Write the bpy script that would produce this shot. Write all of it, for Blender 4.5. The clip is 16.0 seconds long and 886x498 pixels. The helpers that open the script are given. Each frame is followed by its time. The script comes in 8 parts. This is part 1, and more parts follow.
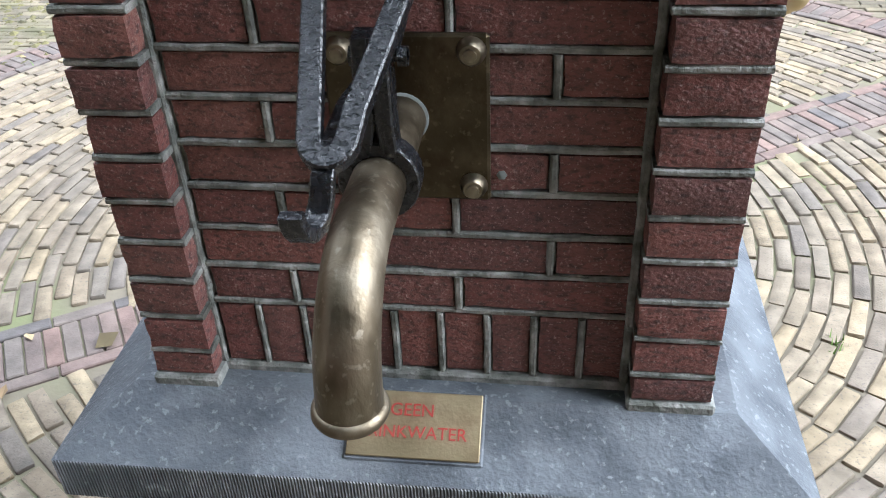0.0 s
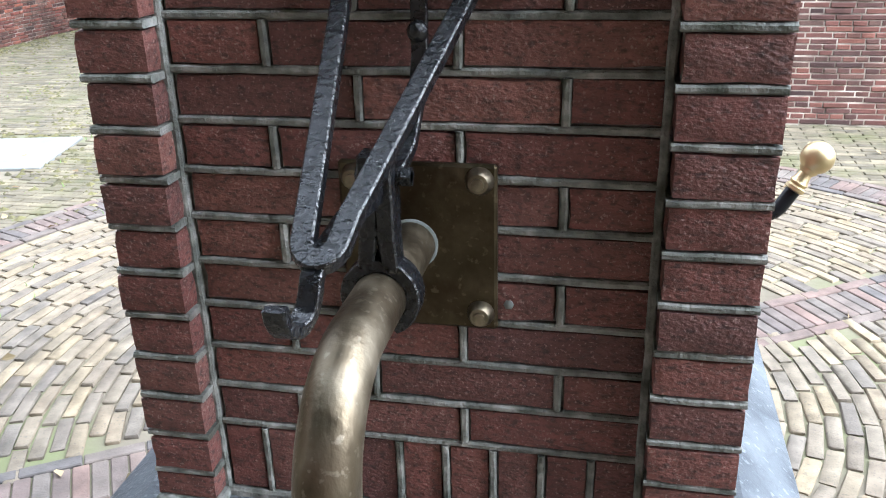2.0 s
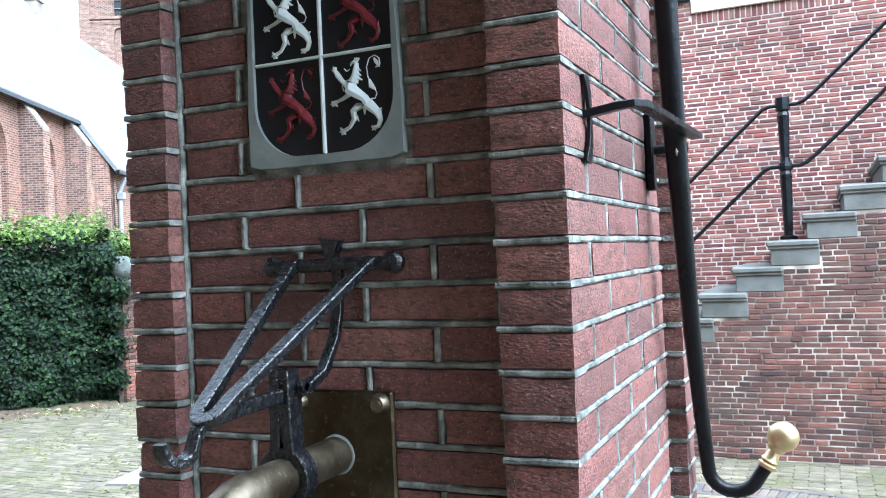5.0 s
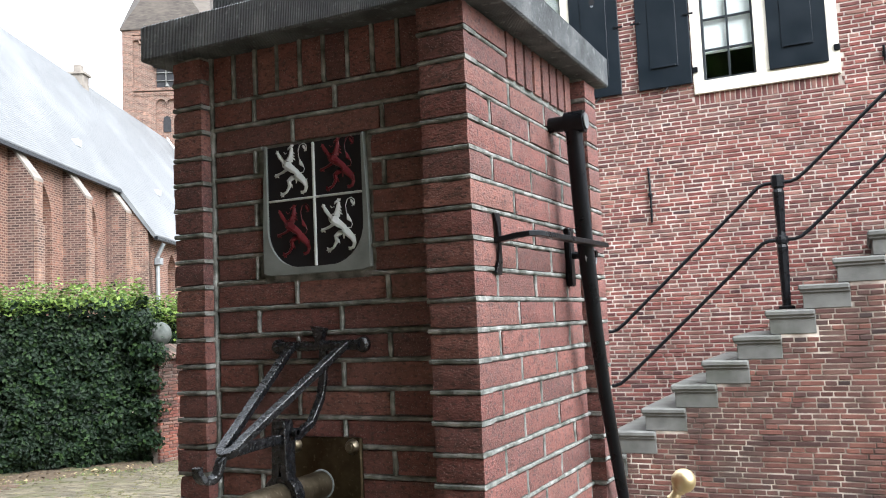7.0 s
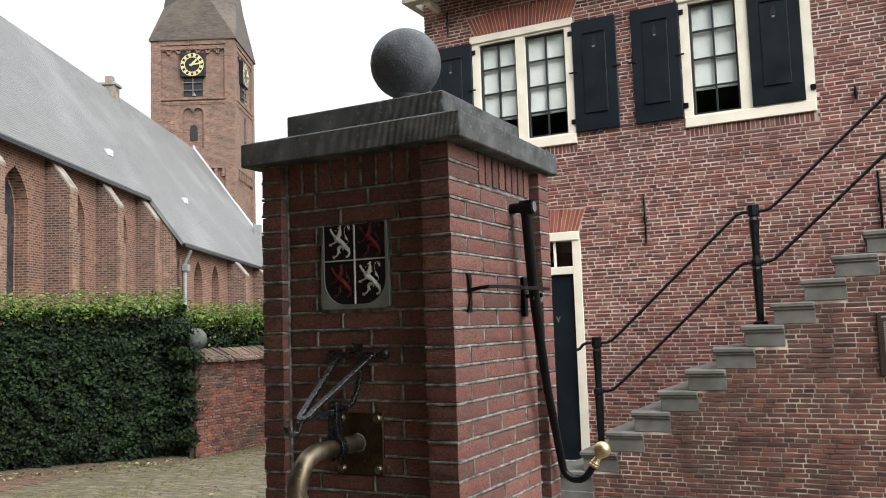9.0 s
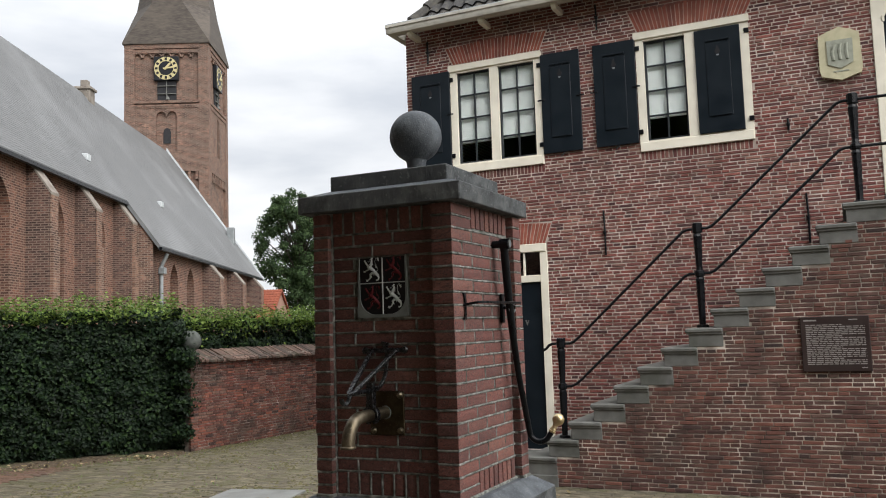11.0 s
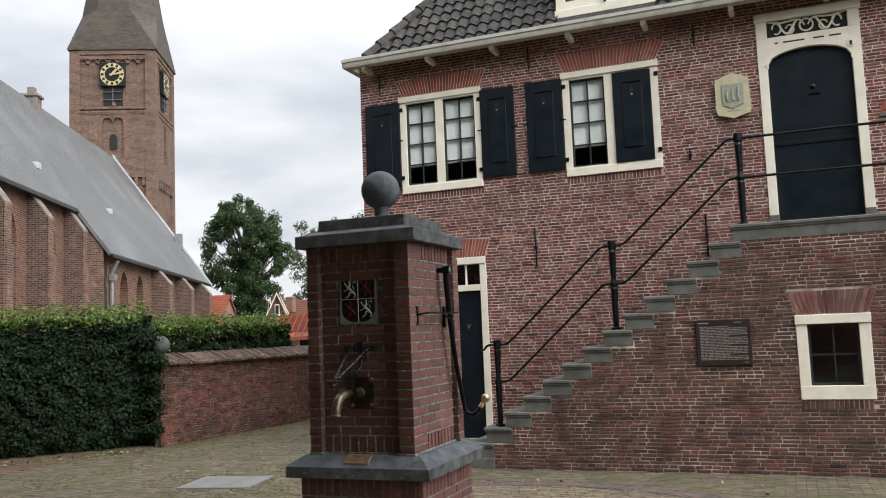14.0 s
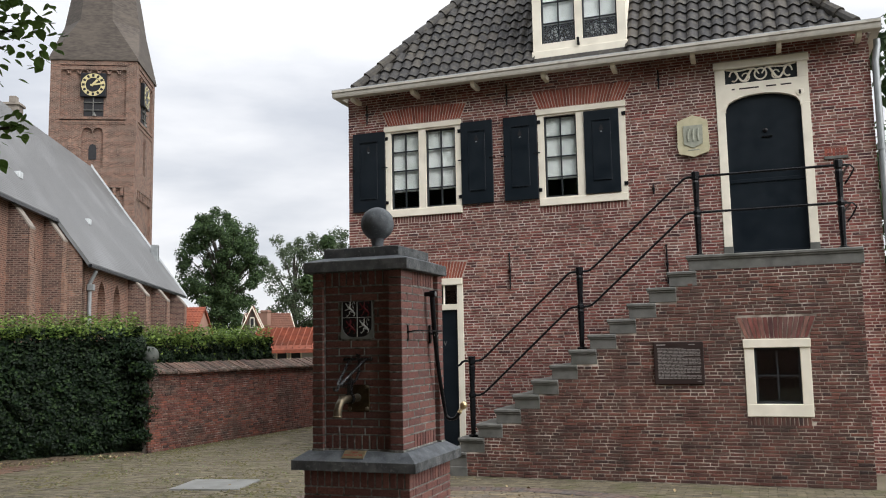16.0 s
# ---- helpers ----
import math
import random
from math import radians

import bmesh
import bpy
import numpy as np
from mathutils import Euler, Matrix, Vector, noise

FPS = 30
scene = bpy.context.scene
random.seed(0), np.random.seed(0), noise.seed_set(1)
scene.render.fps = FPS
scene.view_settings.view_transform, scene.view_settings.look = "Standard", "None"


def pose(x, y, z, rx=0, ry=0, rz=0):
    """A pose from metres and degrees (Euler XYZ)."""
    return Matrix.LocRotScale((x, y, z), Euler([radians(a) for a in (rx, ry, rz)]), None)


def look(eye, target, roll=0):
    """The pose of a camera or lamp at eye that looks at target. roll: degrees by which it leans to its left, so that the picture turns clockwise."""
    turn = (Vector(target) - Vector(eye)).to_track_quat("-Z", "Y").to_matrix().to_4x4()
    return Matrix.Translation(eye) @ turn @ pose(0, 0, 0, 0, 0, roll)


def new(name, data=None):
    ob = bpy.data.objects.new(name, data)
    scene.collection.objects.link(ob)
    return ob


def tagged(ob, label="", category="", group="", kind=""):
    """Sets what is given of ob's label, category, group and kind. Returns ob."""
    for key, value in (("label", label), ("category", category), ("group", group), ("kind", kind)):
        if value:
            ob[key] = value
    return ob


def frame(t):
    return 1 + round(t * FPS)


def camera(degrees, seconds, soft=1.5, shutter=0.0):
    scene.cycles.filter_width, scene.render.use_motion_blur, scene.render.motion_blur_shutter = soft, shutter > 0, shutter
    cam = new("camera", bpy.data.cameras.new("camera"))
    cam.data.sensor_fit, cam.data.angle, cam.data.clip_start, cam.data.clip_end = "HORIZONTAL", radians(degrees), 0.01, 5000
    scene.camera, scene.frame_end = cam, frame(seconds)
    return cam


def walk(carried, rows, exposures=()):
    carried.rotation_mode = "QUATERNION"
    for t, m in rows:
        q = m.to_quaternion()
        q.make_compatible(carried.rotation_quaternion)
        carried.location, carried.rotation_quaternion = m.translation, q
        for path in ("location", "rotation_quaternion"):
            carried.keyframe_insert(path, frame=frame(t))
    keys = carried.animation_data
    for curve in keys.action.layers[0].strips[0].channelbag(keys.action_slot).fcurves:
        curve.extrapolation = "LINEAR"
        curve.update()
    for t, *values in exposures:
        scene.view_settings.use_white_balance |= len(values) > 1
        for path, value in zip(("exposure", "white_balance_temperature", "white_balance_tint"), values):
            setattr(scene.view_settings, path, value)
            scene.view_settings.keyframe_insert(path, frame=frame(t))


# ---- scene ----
# ---- camera ----
cam = camera(54.8, 16.0, soft=1.05)
PATH = [
    (0, (0.139, -0.766, 1.817), (-0.103, 0.864, 0.684), -2.7),
    (0.5, (0.146, -0.766, 1.818), (-0.134, 0.87, 0.702), -2.6),
    (1, (0.158, -0.773, 1.809), (-0.168, 0.906, 0.771), -2.2),
    (1.5, (0.164, -0.789, 1.789), (-0.167, 0.968, 0.893), -1.7),
    (2, (0.189, -0.788, 1.783), (-0.193, 1.011, 0.997), -1.6),
    (2.5, (0.206, -0.802, 1.761), (-0.223, 1.052, 1.145), -1.5),
    (3, (0.243, -0.827, 1.755), (-0.272, 1.057, 1.324), -2.2),
    (3.5, (0.323, -0.866, 1.72), (-0.281, 1.027, 1.491), -2.0),
    (4, (0.438, -0.909, 1.717), (-0.263, 0.957, 1.557), -1.7),
    (4.5, (0.538, -0.953, 1.709), (-0.246, 0.886, 1.632), -2.0),
    (5, (0.6, -0.994, 1.707), (-0.215, 0.832, 1.722), -2.6),
    (5.2, (0.624, -1.011, 1.703), (-0.195, 0.812, 1.759), -2.7),
    (7.3, (1.024, -1.425, 1.74), (0.129, 0.355, 1.907), -2.4),
    (7.5, (1.108, -1.48, 1.742), (0.18, 0.285, 1.898), -2.0),
    (8, (1.238, -1.665, 1.766), (0.265, 0.076, 1.917), -2.0),
    (8.5, (1.299, -1.904, 1.764), (0.346, -0.154, 1.939), -2.2),
    (9, (1.394, -2.138, 1.772), (0.478, -0.369, 1.956), -1.9),
    (11.3, (1.852, -3.269, 1.781), (1.001, -1.469, 1.969), -1.9),
    (11.5, (1.919, -3.362, 1.774), (1.065, -1.564, 1.967), -2.0),
    (12, (1.969, -3.63, 1.773), (1.14, -1.821, 1.972), -3.1),
    (12.5, (2.038, -3.832, 1.781), (1.241, -2.01, 1.992), -3.5),
    (13, (2.187, -4.002, 1.772), (1.396, -2.175, 1.965), -2.1),
    (13.5, (2.269, -4.194, 1.783), (1.497, -2.358, 1.963), -1.8),
    (14, (2.298, -4.436, 1.778), (1.562, -2.586, 1.969), -2.3),
    (14.5, (2.377, -4.643, 1.784), (1.63, -2.799, 1.989), -1.9),
    (15, (2.489, -4.85, 1.772), (1.715, -3.017, 1.98), -1.2),
    (15.5, (2.539, -5.127, 1.758), (1.797, -3.282, 1.969), -1.0),
    (16, (2.529, -5.27, 1.772), (1.852, -3.402, 2.0), -1.1),
]
EXPOSURES = [(0, 1.68, 5600, 10), (2, 1.88, 5550, 9.5), (3, 2.0, 5150, 6), (3.6, 1.92, 5040, 4.3), (5, 1.95, 5060, 3), (7.5, 1.13, 6250, 10), (9, 0.5, 6500, 10), (12.5, -0.05, 6400, 10), (16, -0.03, 6400, 11)]
walk(cam, [(t, look(eye, target, roll)) for t, eye, target, roll in PATH], EXPOSURES)

# ---- sky and light ----
SUN_EL, SUN_AZ = radians(41), radians(109)   # azimuth, clockwise from +y
world = bpy.data.worlds.new("overcast_sky")
scene.world = world
world.use_nodes = True
wn, wl = world.node_tree.nodes, world.node_tree.links
wn.clear()
w_out = wn.new("ShaderNodeOutputWorld")
w_bg = wn.new("ShaderNodeBackground")
w_bg.inputs["Strength"].default_value = 0.091
w_sky = wn.new("ShaderNodeTexSky")
w_sky.sky_type, w_sky.sun_disc = "NISHITA", False
w_sky.sun_elevation, w_sky.sun_rotation = SUN_EL, SUN_AZ
w_tc = wn.new("ShaderNodeTexCoord")
w_map = wn.new("ShaderNodeMapping")
w_map.inputs["Scale"].default_value = (1.3, 1.3, 4.5)
w_noise = wn.new("ShaderNodeTexNoise")
w_noise.inputs["Scale"].default_value = 1.6
w_noise.inputs["Detail"].default_value = 6
w_ramp = wn.new("ShaderNodeValToRGB")
w_ramp.color_ramp.elements[0].position, w_ramp.color_ramp.elements[0].color = 0.36, (7.4, 7.75, 8.3, 1)
w_ramp.color_ramp.elements[1].position, w_ramp.color_ramp.elements[1].color = 0.56, (11.5, 11.55, 11.6, 1)
w_mix = wn.new("ShaderNodeMixRGB")
w_mix.inputs["Fac"].default_value = 0.93
wl.new(w_tc.outputs["Generated"], w_map.inputs["Vector"])
wl.new(w_map.outputs["Vector"], w_noise.inputs["Vector"])
wl.new(w_noise.outputs["Fac"], w_ramp.inputs["Fac"])
wl.new(w_sky.outputs["Color"], w_mix.inputs["Color1"])
wl.new(w_ramp.outputs["Color"], w_mix.inputs["Color2"])
# an overcast sky grows brighter towards the zenith
w_sep, w_pow, w_gain = wn.new("ShaderNodeSeparateXYZ"), wn.new("ShaderNodeMath"), wn.new("ShaderNodeMath")
w_pow.operation, w_gain.operation = "POWER", "MULTIPLY_ADD"
w_pow.use_clamp = True
w_pow.inputs[1].default_value = 2.2
w_gain.inputs[1].default_value, w_gain.inputs[2].default_value = 1.6, 1.0
w_zen = wn.new("ShaderNodeVectorMath")
w_zen.operation = "SCALE"
wl.new(w_tc.outputs["Generated"], w_sep.inputs[0])
wl.new(w_sep.outputs["Z"], w_pow.inputs[0])
wl.new(w_pow.outputs["Value"], w_gain.inputs[0])
wl.new(w_mix.outputs["Color"], w_zen.inputs[0])
wl.new(w_gain.outputs["Value"], w_zen.inputs["Scale"])
wl.new(w_zen.outputs["Vector"], w_bg.inputs["Color"])
wl.new(w_bg.outputs["Background"], w_out.inputs["Surface"])

sun_data = bpy.data.lights.new("sun", "SUN")
sun_data.energy, sun_data.angle, sun_data.color = 5.4, radians(60), (1.0, 0.985, 0.955)
sun = new("sun", sun_data)
_d = Vector((math.sin(SUN_AZ) * math.cos(SUN_EL), math.cos(SUN_AZ) * math.cos(SUN_EL), math.sin(SUN_EL)))
sun.matrix_world = look(_d * 60, (0, 0, 0))

# ---- materials ----


def material(name, cols, rough=0.75, metal=0.0, scale=6.0, bump=0.25, bscale=80.0, rand="", stain=None, stain_amt=0.35,
             stain_scale=2.0, spec=0.22, rough_var=0.12, stretch=(1, 1, 1), ribs=None, fleck=None, deep=0.004):
    """cols: two to five colours, mixed by noise, or spread over pieces by rand ('object' or 'island')."""
    m = bpy.data.materials.new(name)
    m.use_nodes = True
    n, l = m.node_tree.nodes, m.node_tree.links
    n.clear()
    out, b = n.new("ShaderNodeOutputMaterial"), n.new("ShaderNodeBsdfPrincipled")
    l.new(b.outputs["BSDF"], out.inputs["Surface"])
    geo = n.new("ShaderNodeNewGeometry")
    mp = n.new("ShaderNodeMapping")
    mp.inputs["Scale"].default_value = stretch
    l.new(geo.outputs["Position"], mp.inputs["Vector"])
    n1 = n.new("ShaderNodeTexNoise")
    n1.inputs["Scale"].default_value, n1.inputs["Detail"].default_value = scale, 7
    n2 = n.new("ShaderNodeTexNoise")
    n2.inputs["Scale"].default_value, n2.inputs["Detail"].default_value = bscale, 5
    n3 = n.new("ShaderNodeTexNoise")
    n3.inputs["Scale"].default_value, n3.inputs["Detail"].default_value = stain_scale, 4
    for x in (n1, n2, n3):
        l.new(mp.outputs["Vector"], x.inputs["Vector"])
    ramp = n.new("ShaderNodeValToRGB")
    els = ramp.color_ramp.elements
    while len(els) < len(cols):
        els.new(0.5)
    for i, c in enumerate(cols):
        els[i].position = (i + 0.5) / len(cols) if rand else 0.3 + 0.4 * i / max(1, len(cols) - 1)
        els[i].color = (*c, 1)
    col = ramp.outputs["Color"]
    if rand:
        src = n.new("ShaderNodeObjectInfo").outputs["Random"] if rand == "object" else geo.outputs["Random Per Island"]
        l.new(src, ramp.inputs["Fac"])
        hsv = n.new("ShaderNodeHueSaturation")
        mr = n.new("ShaderNodeMapRange")
        mr.inputs["From Min"].default_value, mr.inputs["From Max"].default_value = 0.3, 0.7
        mr.inputs["To Min"].default_value, mr.inputs["To Max"].default_value = 0.7, 1.3
        l.new(n1.outputs["Fac"], mr.inputs["Value"])
        l.new(mr.outputs["Result"], hsv.inputs["Value"])
        l.new(col, hsv.inputs["Color"])
        col = hsv.outputs["Color"]
    else:
        l.new(n1.outputs["Fac"], ramp.inputs["Fac"])
    if stain:
        sr = n.new("ShaderNodeMapRange")
        sr.inputs["From Min"].default_value, sr.inputs["From Max"].default_value = 0.5, 0.68
        sr.inputs["To Max"].default_value = stain_amt
        l.new(n3.outputs["Fac"], sr.inputs["Value"])
        mx = n.new("ShaderNodeMixRGB")
        mx.inputs["Color2"].default_value = (*stain, 1)
        l.new(sr.outputs["Result"], mx.inputs["Fac"])
        l.new(col, mx.inputs["Color1"])
        col = mx.outputs["Color"]
    if fleck:   # sparse grains: colour, scale, share
        n4 = n.new("ShaderNodeTexNoise")
        n4.inputs["Scale"].default_value, n4.inputs["Detail"].default_value = fleck[1], 3
        l.new(geo.outputs["Position"], n4.inputs["Vector"])
        fr_ = n.new("ShaderNodeMapRange")
        fr_.inputs["From Min"].default_value, fr_.inputs["From Max"].default_value = 0.60, 0.68
        fr_.inputs["To Max"].default_value = fleck[2]
        l.new(n4.outputs["Fac"], fr_.inputs["Value"])
        mf = n.new("ShaderNodeMixRGB")
        mf.inputs["Color2"].default_value = (*fleck[0], 1)
        l.new(fr_.outputs["Result"], mf.inputs["Fac"])
        l.new(col, mf.inputs["Color1"])
        col = mf.outputs["Color"]
    l.new(col, b.inputs["Base Color"])
    rr = n.new("ShaderNodeMapRange")
    rr.inputs["To Min"].default_value, rr.inputs["To Max"].default_value = max(0.02, rough - rough_var), min(1, rough + rough_var)
    l.new(n1.outputs["Fac"], rr.inputs["Value"])
    l.new(rr.outputs["Result"], b.inputs["Roughness"])
    b.inputs["Metallic"].default_value = metal
    b.inputs["Specular IOR Level"].default_value = spec
    if bump:
        bp = n.new("ShaderNodeBump")
        bp.inputs["Strength"].default_value, bp.inputs["Distance"].default_value = bump, deep
        height = n2.outputs["Fac"]
        if ribs:   # combed stone: fine upright grooves along x + y
            wv = n.new("ShaderNodeTexWave")
            wv.bands_direction = "DIAGONAL"
            mp2 = n.new("ShaderNodeMapping")
            mp2.inputs["Scale"].default_value = (1, 1, 0.0)
            l.new(geo.outputs["Position"], mp2.inputs["Vector"])
            l.new(mp2.outputs["Vector"], wv.inputs["Vector"])
            wv.inputs["Scale"].default_value, wv.inputs["Distortion"].default_value = ribs, 0.6
            ad = n.new("ShaderNodeMath")
            l.new(wv.outputs["Fac"], ad.inputs[0])
            l.new(n2.outputs["Fac"], ad.inputs[1])
            height = ad.outputs["Value"]
        l.new(height, bp.inputs["Height"])
        l.new(bp.outputs["Normal"], b.inputs["Normal"])
    return m


def masonry(name, cols, mortar, pitch, length, joint, axis, rough=0.85):
    """Far brickwork: courses, joints and brick-to-brick colour. axis: 'x', 'y' or an angle in degrees of the wall's run."""
    m = material(name, cols, rough=rough, scale=3, bump=0.2, bscale=30, stain=(0.045, 0.03, 0.027), stain_amt=0.8, stain_scale=0.8, fleck=((0.30, 0.22, 0.17), 9, 0.38))
    n, l = m.node_tree.nodes, m.node_tree.links
    b = next(x for x in n if x.type == "BSDF_PRINCIPLED")
    geo = next(x for x in n if x.type == "NEW_GEOMETRY")
    col = b.inputs["Base Color"].links[0].from_socket
    rot = n.new("ShaderNodeVectorRotate")
    rot.rotation_type = "Z_AXIS"
    rot.inputs["Angle"].default_value = -radians(axis)
    l.new(geo.outputs["Position"], rot.inputs["Vector"])
    sep, com = n.new("ShaderNodeSeparateXYZ"), n.new("ShaderNodeCombineXYZ")
    l.new(rot.outputs["Vector"], sep.inputs[0])
    ad = n.new("ShaderNodeMath")
    l.new(sep.outputs["X"], ad.inputs[0])
    l.new(sep.outputs["Y"], ad.inputs[1])
    l.new(ad.outputs["Value"], com.inputs["X"])
    l.new(sep.outputs["Z"], com.inputs["Y"])
    br = n.new("ShaderNodeTexBrick")
    br.inputs["Scale"].default_value = 1
    br.inputs["Brick Width"].default_value, br.inputs["Row Height"].default_value = length, pitch
    br.inputs["Mortar Size"].default_value = joint
    br.inputs["Color1"].default_value, br.inputs["Color2"].default_value = (0.45, 0.43, 0.43, 1), (1.5, 1.4, 1.3, 1)
    br.inputs["Mortar"].default_value = (1, 1, 1, 1)
    l.new(com.outputs[0], br.inputs["Vector"])
    mul = n.new("ShaderNodeMixRGB")
    mul.blend_type = "MULTIPLY"
    mul.inputs["Fac"].default_value = 0.8
    l.new(col, mul.inputs["Color1"])
    l.new(br.outputs["Color"], mul.inputs["Color2"])
    mx = n.new("ShaderNodeMixRGB")
    mx.inputs["Color2"].default_value = (*mortar, 1)
    l.new(br.outputs["Fac"], mx.inputs["Fac"])
    l.new(mul.outputs["Color"], mx.inputs["Color1"])
    l.new(mx.outputs["Color"], b.inputs["Base Color"])
    return m


RED = [(0.150, 0.058, 0.049), (0.182, 0.073, 0.059), (0.108, 0.047, 0.042), (0.205, 0.09, 0.071), (0.138, 0.059, 0.051)]
BRICK_LOOK = dict(rough=0.62, spec=0.42, rough_var=0.25, scale=50, bump=0.75, bscale=230, stain=(0.036, 0.022, 0.022), stain_amt=0.75, stain_scale=130, fleck=((0.34, 0.235, 0.205), 300, 0.55), deep=0.004, stretch=(0.75, 0.75, 1.3))
M_PUMP_BRICK = material("hand_moulded_red_brick", RED, rand="object", **BRICK_LOOK)
M_PUMP_BRICK_J = material("hand_moulded_red_brick_joined", RED, rand="island", **BRICK_LOOK)
M_PUMP_MORTAR = material("grey_pointing", [(0.09, 0.097, 0.087), (0.20, 0.205, 0.188), (0.34, 0.338, 0.315)], rough=0.85, scale=38, bump=0.9, bscale=170, stain=(0.038, 0.045, 0.032), stain_amt=0.7, stain_scale=24)
HOUSE = [(0.175, 0.058, 0.049), (0.108, 0.042, 0.04), (0.235, 0.086, 0.07), (0.065, 0.033, 0.034), (0.19, 0.065, 0.053), (0.132, 0.049, 0.045), (0.245, 0.125, 0.099), (0.165, 0.084, 0.073)]
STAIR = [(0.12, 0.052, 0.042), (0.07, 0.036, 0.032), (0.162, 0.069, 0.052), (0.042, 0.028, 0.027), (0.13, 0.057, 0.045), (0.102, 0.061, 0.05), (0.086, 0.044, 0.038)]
M_HOUSE_BRICK = material("old_small_brick", HOUSE, rough=0.85, rand="island", scale=9, bump=0.5, bscale=90, stain=(0.09, 0.055, 0.05), stain_amt=0.45, stain_scale=1.4)
M_HOUSE_BRICK_O = material("old_small_brick_single", HOUSE, rough=0.85, rand="object", scale=9, bump=0.5, bscale=90, stain=(0.09, 0.055, 0.05), stain_amt=0.45, stain_scale=1.4)
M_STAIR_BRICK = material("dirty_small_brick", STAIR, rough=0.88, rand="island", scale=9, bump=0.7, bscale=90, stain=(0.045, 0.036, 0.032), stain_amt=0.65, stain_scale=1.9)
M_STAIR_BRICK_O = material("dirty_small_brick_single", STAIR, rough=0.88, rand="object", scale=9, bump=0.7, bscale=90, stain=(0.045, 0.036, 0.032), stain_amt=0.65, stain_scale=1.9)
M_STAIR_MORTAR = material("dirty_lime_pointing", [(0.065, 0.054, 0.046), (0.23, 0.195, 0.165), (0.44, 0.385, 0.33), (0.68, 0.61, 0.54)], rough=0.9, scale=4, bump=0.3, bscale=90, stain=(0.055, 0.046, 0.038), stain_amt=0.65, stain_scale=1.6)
M_HOUSE_MORTAR = material("lime_pointing", [(0.30, 0.247, 0.213), (0.49, 0.42, 0.372), (0.67, 0.59, 0.535)], rough=0.9, scale=6, bump=0.3, bscale=90, stain=(0.20, 0.16, 0.138), stain_amt=0.45, stain_scale=1.2)
M_ARCH = material("rubbed_orange_brick", [(0.255, 0.078, 0.055), (0.31, 0.105, 0.07), (0.19, 0.06, 0.045)], rough=0.8, rand="object", scale=9, bump=0.3, bscale=90)
M_BLUESTONE = material("bluestone", [(0.05, 0.057, 0.066), (0.083, 0.092, 0.102), (0.12, 0.131, 0.142)], rough=0.62, rough_var=0.2, scale=13, fleck=((0.28, 0.30, 0.31), 110, 0.35), bump=0.5, bscale=150, stain=(0.21, 0.23, 0.25), stain_amt=0.35, stain_scale=11)
M_BLUESTONE_RIB = material("combed_bluestone", [(0.085, 0.092, 0.096), (0.13, 0.138, 0.142), (0.21, 0.218, 0.22)], rough=0.72, scale=10, bump=0.8, bscale=130, ribs=160, stain=(0.04, 0.045, 0.045), stain_amt=0.6, stain_scale=14, fleck=((0.34, 0.36, 0.36), 60, 0.4))
M_STEP = material("grey_step_stone", [(0.085, 0.085, 0.079), (0.155, 0.154, 0.145)], rough=0.7, scale=7, bump=0.3, bscale=70, stain=(0.06, 0.065, 0.05), stain_amt=0.5, stain_scale=3)
M_BRASS_OLD = material("tarnished_brass", [(0.078, 0.062, 0.041), (0.145, 0.119, 0.081), (0.235, 0.20, 0.146)], rough=0.46, metal=0.95, rough_var=0.25, scale=26, bump=0.22, bscale=120, stain=(0.06, 0.043, 0.027), stain_amt=0.7, stain_scale=14, fleck=((0.30, 0.265, 0.205), 130, 0.4), stretch=(1, 1, 0.55))
M_BRASS_PLATE = material("dull_brass_plate", [(0.05, 0.039, 0.024), (0.078, 0.062, 0.038), (0.125, 0.10, 0.064)], rough=0.46, metal=1, rough_var=0.2, scale=22, bump=0.18, bscale=160, stain=(0.045, 0.03, 0.018), stain_amt=0.7, stain_scale=26, fleck=((0.20, 0.165, 0.11), 110, 0.4))
M_BRASS_BOLT = material("worn_brass_bolt", [(0.17, 0.145, 0.10), (0.30, 0.26, 0.19)], rough=0.4, metal=1, scale=90, bump=0.2, stain=(0.08, 0.06, 0.035), stain_amt=0.6, stain_scale=60)
M_BRASS_KNOB = material("polished_brass_knob", [(0.50, 0.40, 0.22), (0.62, 0.51, 0.31)], rough=0.42, metal=1, scale=20, bump=0.05)
M_PLAQUE = material("brass_plaque", [(0.25, 0.20, 0.115), (0.37, 0.30, 0.185)], rough=0.5, metal=0.85, scale=14, bump=0.15, bscale=200, stain=(0.2, 0.14, 0.08), stain_amt=0.5, stain_scale=25)
M_RED_PAINT = material("red_letter_paint", [(0.32, 0.04, 0.032), (0.42, 0.065, 0.05)], rough=0.5, bump=0)
M_IRON = material("black_painted_iron", [(0.0035, 0.004, 0.005), (0.006, 0.0068, 0.0085)], rough=0.3, scale=20, bump=0.2, bscale=120, spec=0.2)
M_FORGED = material("rough_forged_iron", [(0.0025, 0.003, 0.004), (0.005, 0.0055, 0.007)], rough=0.27, scale=90, bump=0.8, bscale=170, spec=0.6, rough_var=0.12, deep=0.0035)
M_SHIELD_BLACK = material("black_enamel", [(0.008, 0.009, 0.011), (0.014, 0.015, 0.018)], rough=0.35, bump=0.1)
M_SHIELD_WHITE = material("white_relief_paint", [(0.45, 0.485, 0.48), (0.60, 0.635, 0.625)], rough=0.5, scale=40, bump=0.15)
